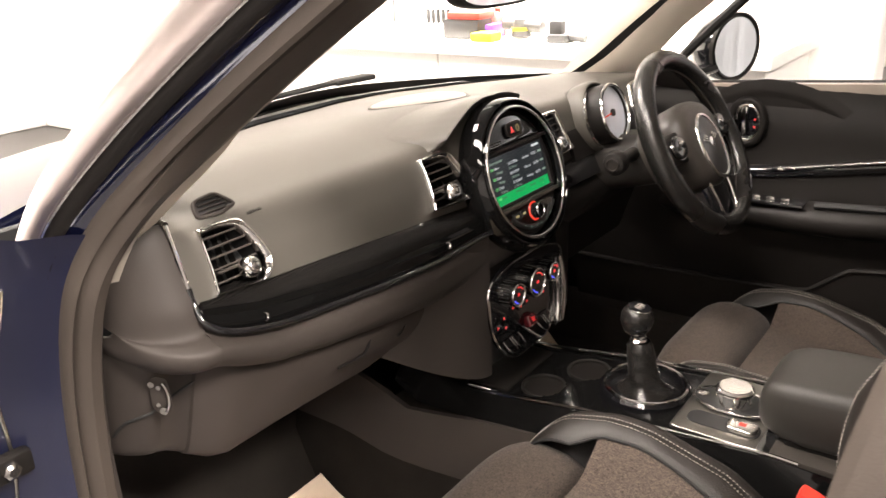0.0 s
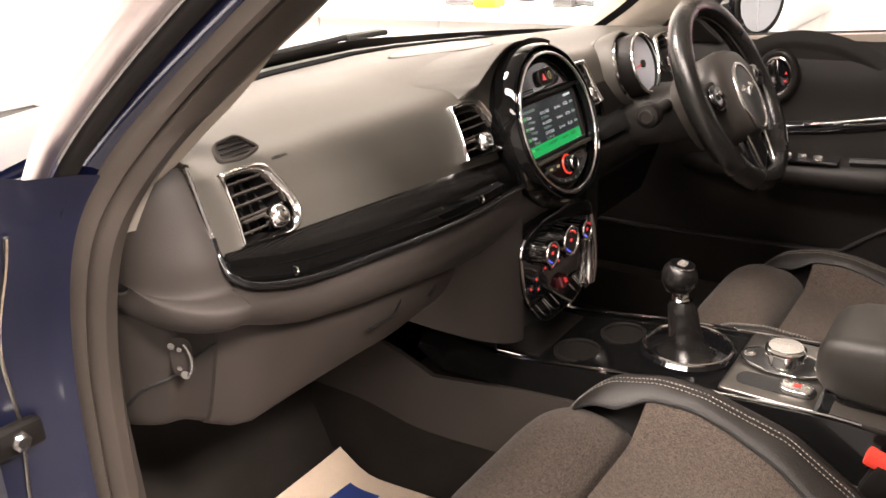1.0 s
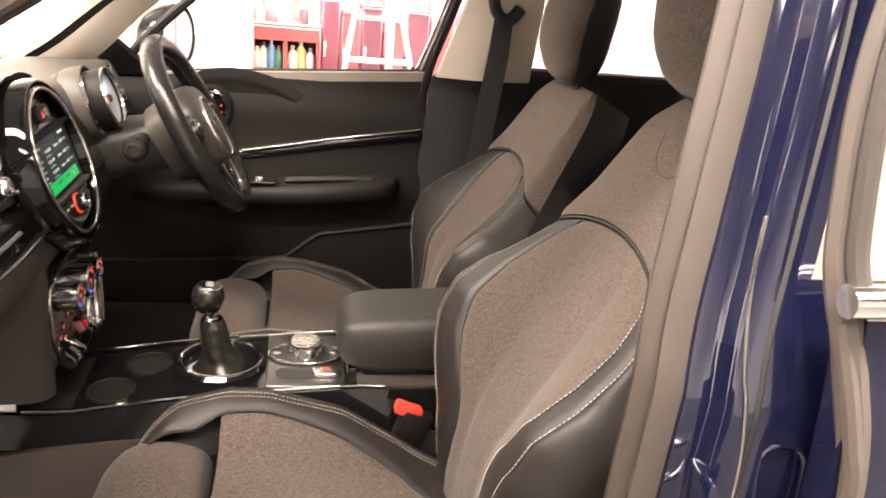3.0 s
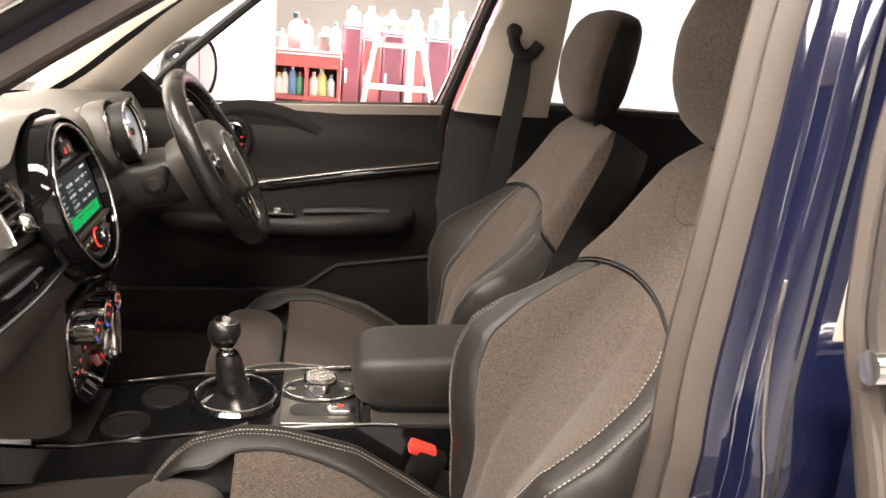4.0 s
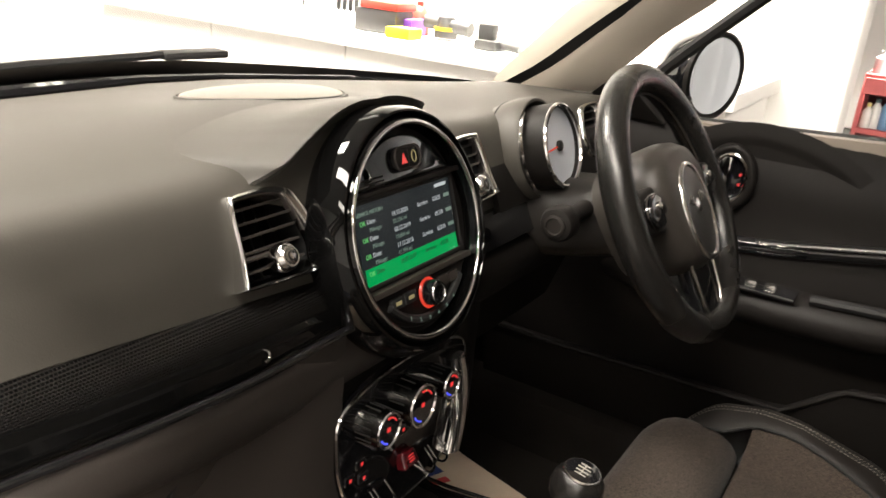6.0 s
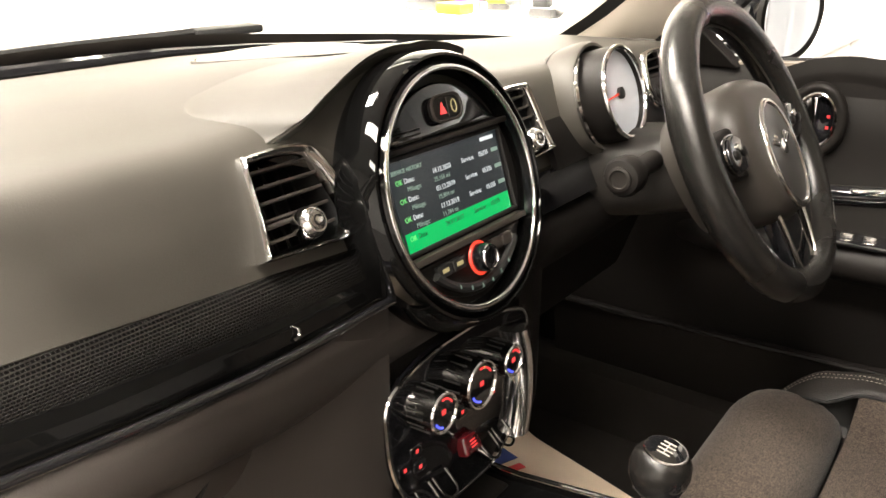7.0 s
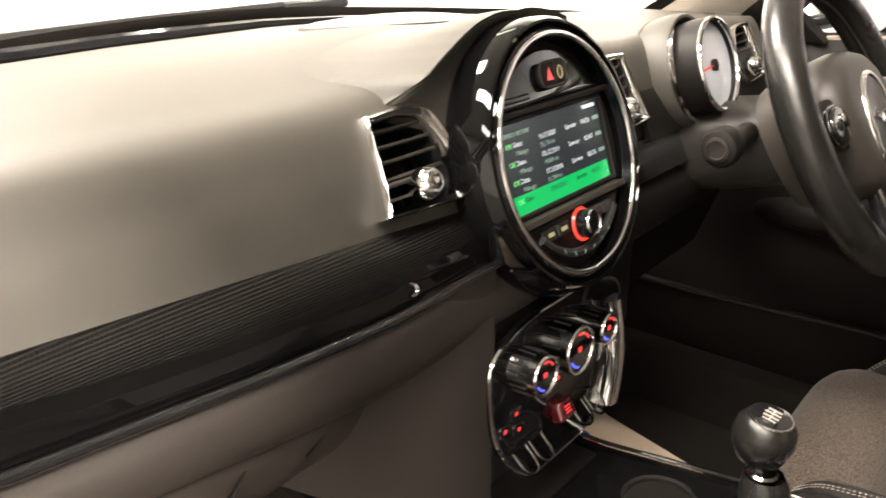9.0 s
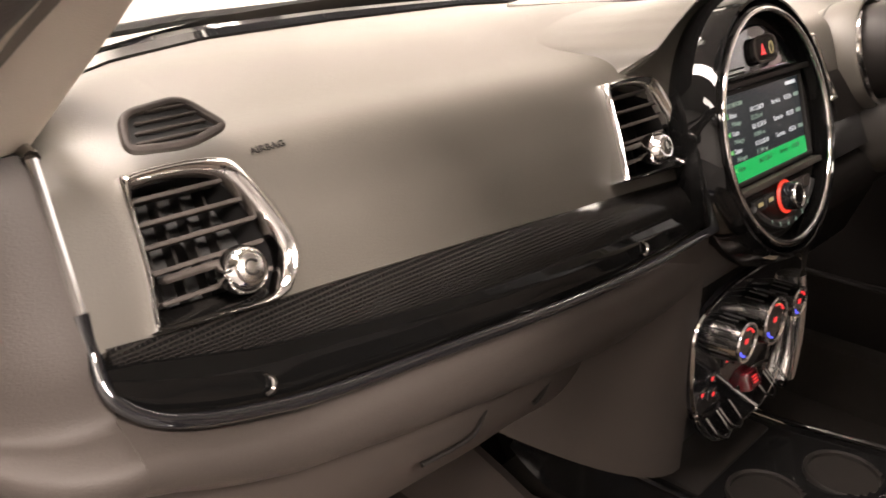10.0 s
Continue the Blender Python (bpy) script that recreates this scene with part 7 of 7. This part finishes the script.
# open red shelf unit of two bays, crowded with bottles
rack = thing("shelf_unit", "red steel shelf unit crowded with bottles", "shelf")
for y in (0.62, 0.385, 0.16):
    part("upright", rbox(0.32, 0.025, 0.74, 0.003, 1, (4.76, y, 0.37)), REDPAINT, rack)
for z in (0.10, 0.42, 0.725):
    part("shelf", rbox(0.32, 0.47, 0.03, 0.003, 1, (4.758, 0.39, z)), REDPAINT, rack)
part("top_rail", rbox(0.02, 0.47, 0.09, 0.003, 1, (4.597, 0.39, 0.675)), REDPAINT, rack, "deep red front rail")
part("back_panel", rbox(0.012, 0.47, 0.74, 0.002, 1, (4.925, 0.39, 0.37)), REDCAB, rack)
for k, (y, w, h, c) in enumerate(((0.575, 0.030, 0.14, 0), (0.535, 0.035, 0.17, 0), (0.48, 0.028, 0.20, 2), (0.43, 0.032, 0.15, 6), (0.335, 0.034, 0.16, 0), (0.28, 0.038, 0.19, 4), (0.215, 0.030, 0.15, 1))):
    bottle(4.66 + 0.02 * (k % 2), y, 0.435, w, h, PALE[c], "plastic bottle standing in the red shelf unit", "bottles in the shelf unit")
for k, (y, w, h, c) in enumerate(((0.57, 0.04, 0.13, 3), (0.47, 0.055, 0.24, 7), (0.40, 0.045, 0.20, 3), (0.27, 0.05, 0.16, 5), (0.20, 0.035, 0.20, 0))):
    bottle(4.70 + 0.03 * (k % 2), y, 0.74, w, h, PALE[c], "plastic bottle standing on top of the red shelf unit", "bottles on the shelf unit")
# maroon lockers behind the ladder
for y, w, h, mt in ((0.075, 0.13, 0.93, MAROON), (-0.065, 0.14, 0.86, REDCAB), (-0.215, 0.15, 0.90, MAROON), (-0.375, 0.15, 0.82, REDCAB), (-0.54, 0.17, 0.89, MAROON), (-0.72, 0.17, 0.86, REDCAB)):
    lk = thing("locker", "narrow maroon steel locker", "locker", "maroon lockers")
    part("carcass", rbox(0.40, w, h, 0.006, 1, (0, 0, h / 2)), mt, lk)
    part("door", rbox(0.014, w - 0.02, h - 0.06, 0.004, 1, (-0.207, 0, h / 2 + 0.01)), mt, lk)
    part("handle", rbox(0.014, 0.012, 0.10, 0.003, 1, (-0.220, w * 0.3, h * 0.62)), WHITEWALL, lk)
    lk.location = (4.97, y, 0)
for k, (y, top, w, h, c) in enumerate(((0.075, 0.93, 0.05, 0.12, 1), (-0.05, 0.86, 0.05, 0.20, 0), (-0.20, 0.90, 0.045, 0.15, 5), (-0.37, 0.82, 0.055, 0.24, 1), (-0.52, 0.89, 0.05, 0.20, 5), (-0.58, 0.89, 0.03, 0.28, 0), (-0.70, 0.86, 0.05, 0.22, 2))):
    bottle(4.90, y, top, w, h, PALE[c], "plastic canister standing on a maroon locker", "canisters on the lockers")
for y, h, w, mt in ((-0.98, 1.22, 0.18, MAROON), (-1.20, 1.33, 0.13, MAROON), (-1.98, 1.45, 0.16, MAROON)):
    roll_ob = thing("cloth_bale", "upright maroon cloth-covered roll", "roll", "upright rolls")
    part("cover", lathe([(w * 0.44, 0), (w * 0.5, 0.03), (w * 0.49, h * 0.5), (w * 0.5, h - 0.05), (w * 0.36, h), (0, h + 0.01)], 16), mt, roll_ob)
    part("tie", lathe([(w * 0.505, h * 0.80), (w * 0.515, h * 0.81), (w * 0.505, h * 0.82)], 16), WHITEWALL, roll_ob)
    roll_ob.location = (5.35, y, 0)
for q in range(4):
    bottle(5.25 + rng.uniform(-0.05, 0.05), -1.30 - 0.13 * q, 0.80, 0.05, rng.uniform(0.16, 0.26), PALE[(2, 1, 5, 0)[q]], "plastic canister on top of a tool cabinet", "canisters")
lad = thing("step_ladder", "white folding step ladder", "ladder")
for y0, y1, x0 in ((0.06, -0.085, 4.36), (-0.585, -0.345, 4.36)):
    part("rail", rbox(0.02, 0.034, 1.0, 0.004, 1), WHITEWALL, lad, m=Matrix.Translation((x0 + 0.03, (y0 + y1) / 2, 0.495)) @ Matrix.Rotation(math.atan2(y0 - y1, 0.98), 4, "X"))
part("stay", rbox(0.02, 0.05, 1.0, 0.004, 1, (4.47, -0.315, 0.50)), WHITEWALL, lad)
for z in (0.28, 0.56, 0.84):
    ya, yb = lerp(0.06, -0.085, z), lerp(-0.585, -0.345, z)
    part("step", rbox(0.08, ya - yb - 0.03, 0.03, 0.005, 1, (4.41, (ya + yb) / 2, z)), WHITEWALL, lad)
part("platform", rbox(0.16, 0.30, 0.03, 0.006, 1, (4.43, -0.215, 0.985)), WHITEWALL, lad)
STRIP = material("strip_plastic", (0.80, 0.82, 0.86), 0.25, var=0.1, scale=3)
veil = STRIP.node_tree
veil_mix, veil_clear = veil.nodes.new("ShaderNodeMixShader"), veil.nodes.new("ShaderNodeBsdfTransparent")
veil_mix.inputs[0].default_value = 0.55
veil.links.new(veil.nodes["Principled BSDF"].outputs[0], veil_mix.inputs[1])
veil.links.new(veil_clear.outputs[0], veil_mix.inputs[2])
veil.links.new(veil_mix.outputs[0], veil.nodes["Material Output"].inputs[0])
cur = thing("strip_curtain", "hanging clear plastic strip curtain", "curtain")
for k in range(14):
    st_ = part("strip", sheet(lambda u, v, k=k: (4.0 + 0.03 * math.sin(k * 1.7) + 0.02 * math.cos(u * 3), -1.15 - 0.20 * k - 0.19 * u, lerp(0.05, 3.4, v)), steps(0, 1, 4), steps(0, 1, 3), 0.003, (1, 0, 0)), STRIP, cur)
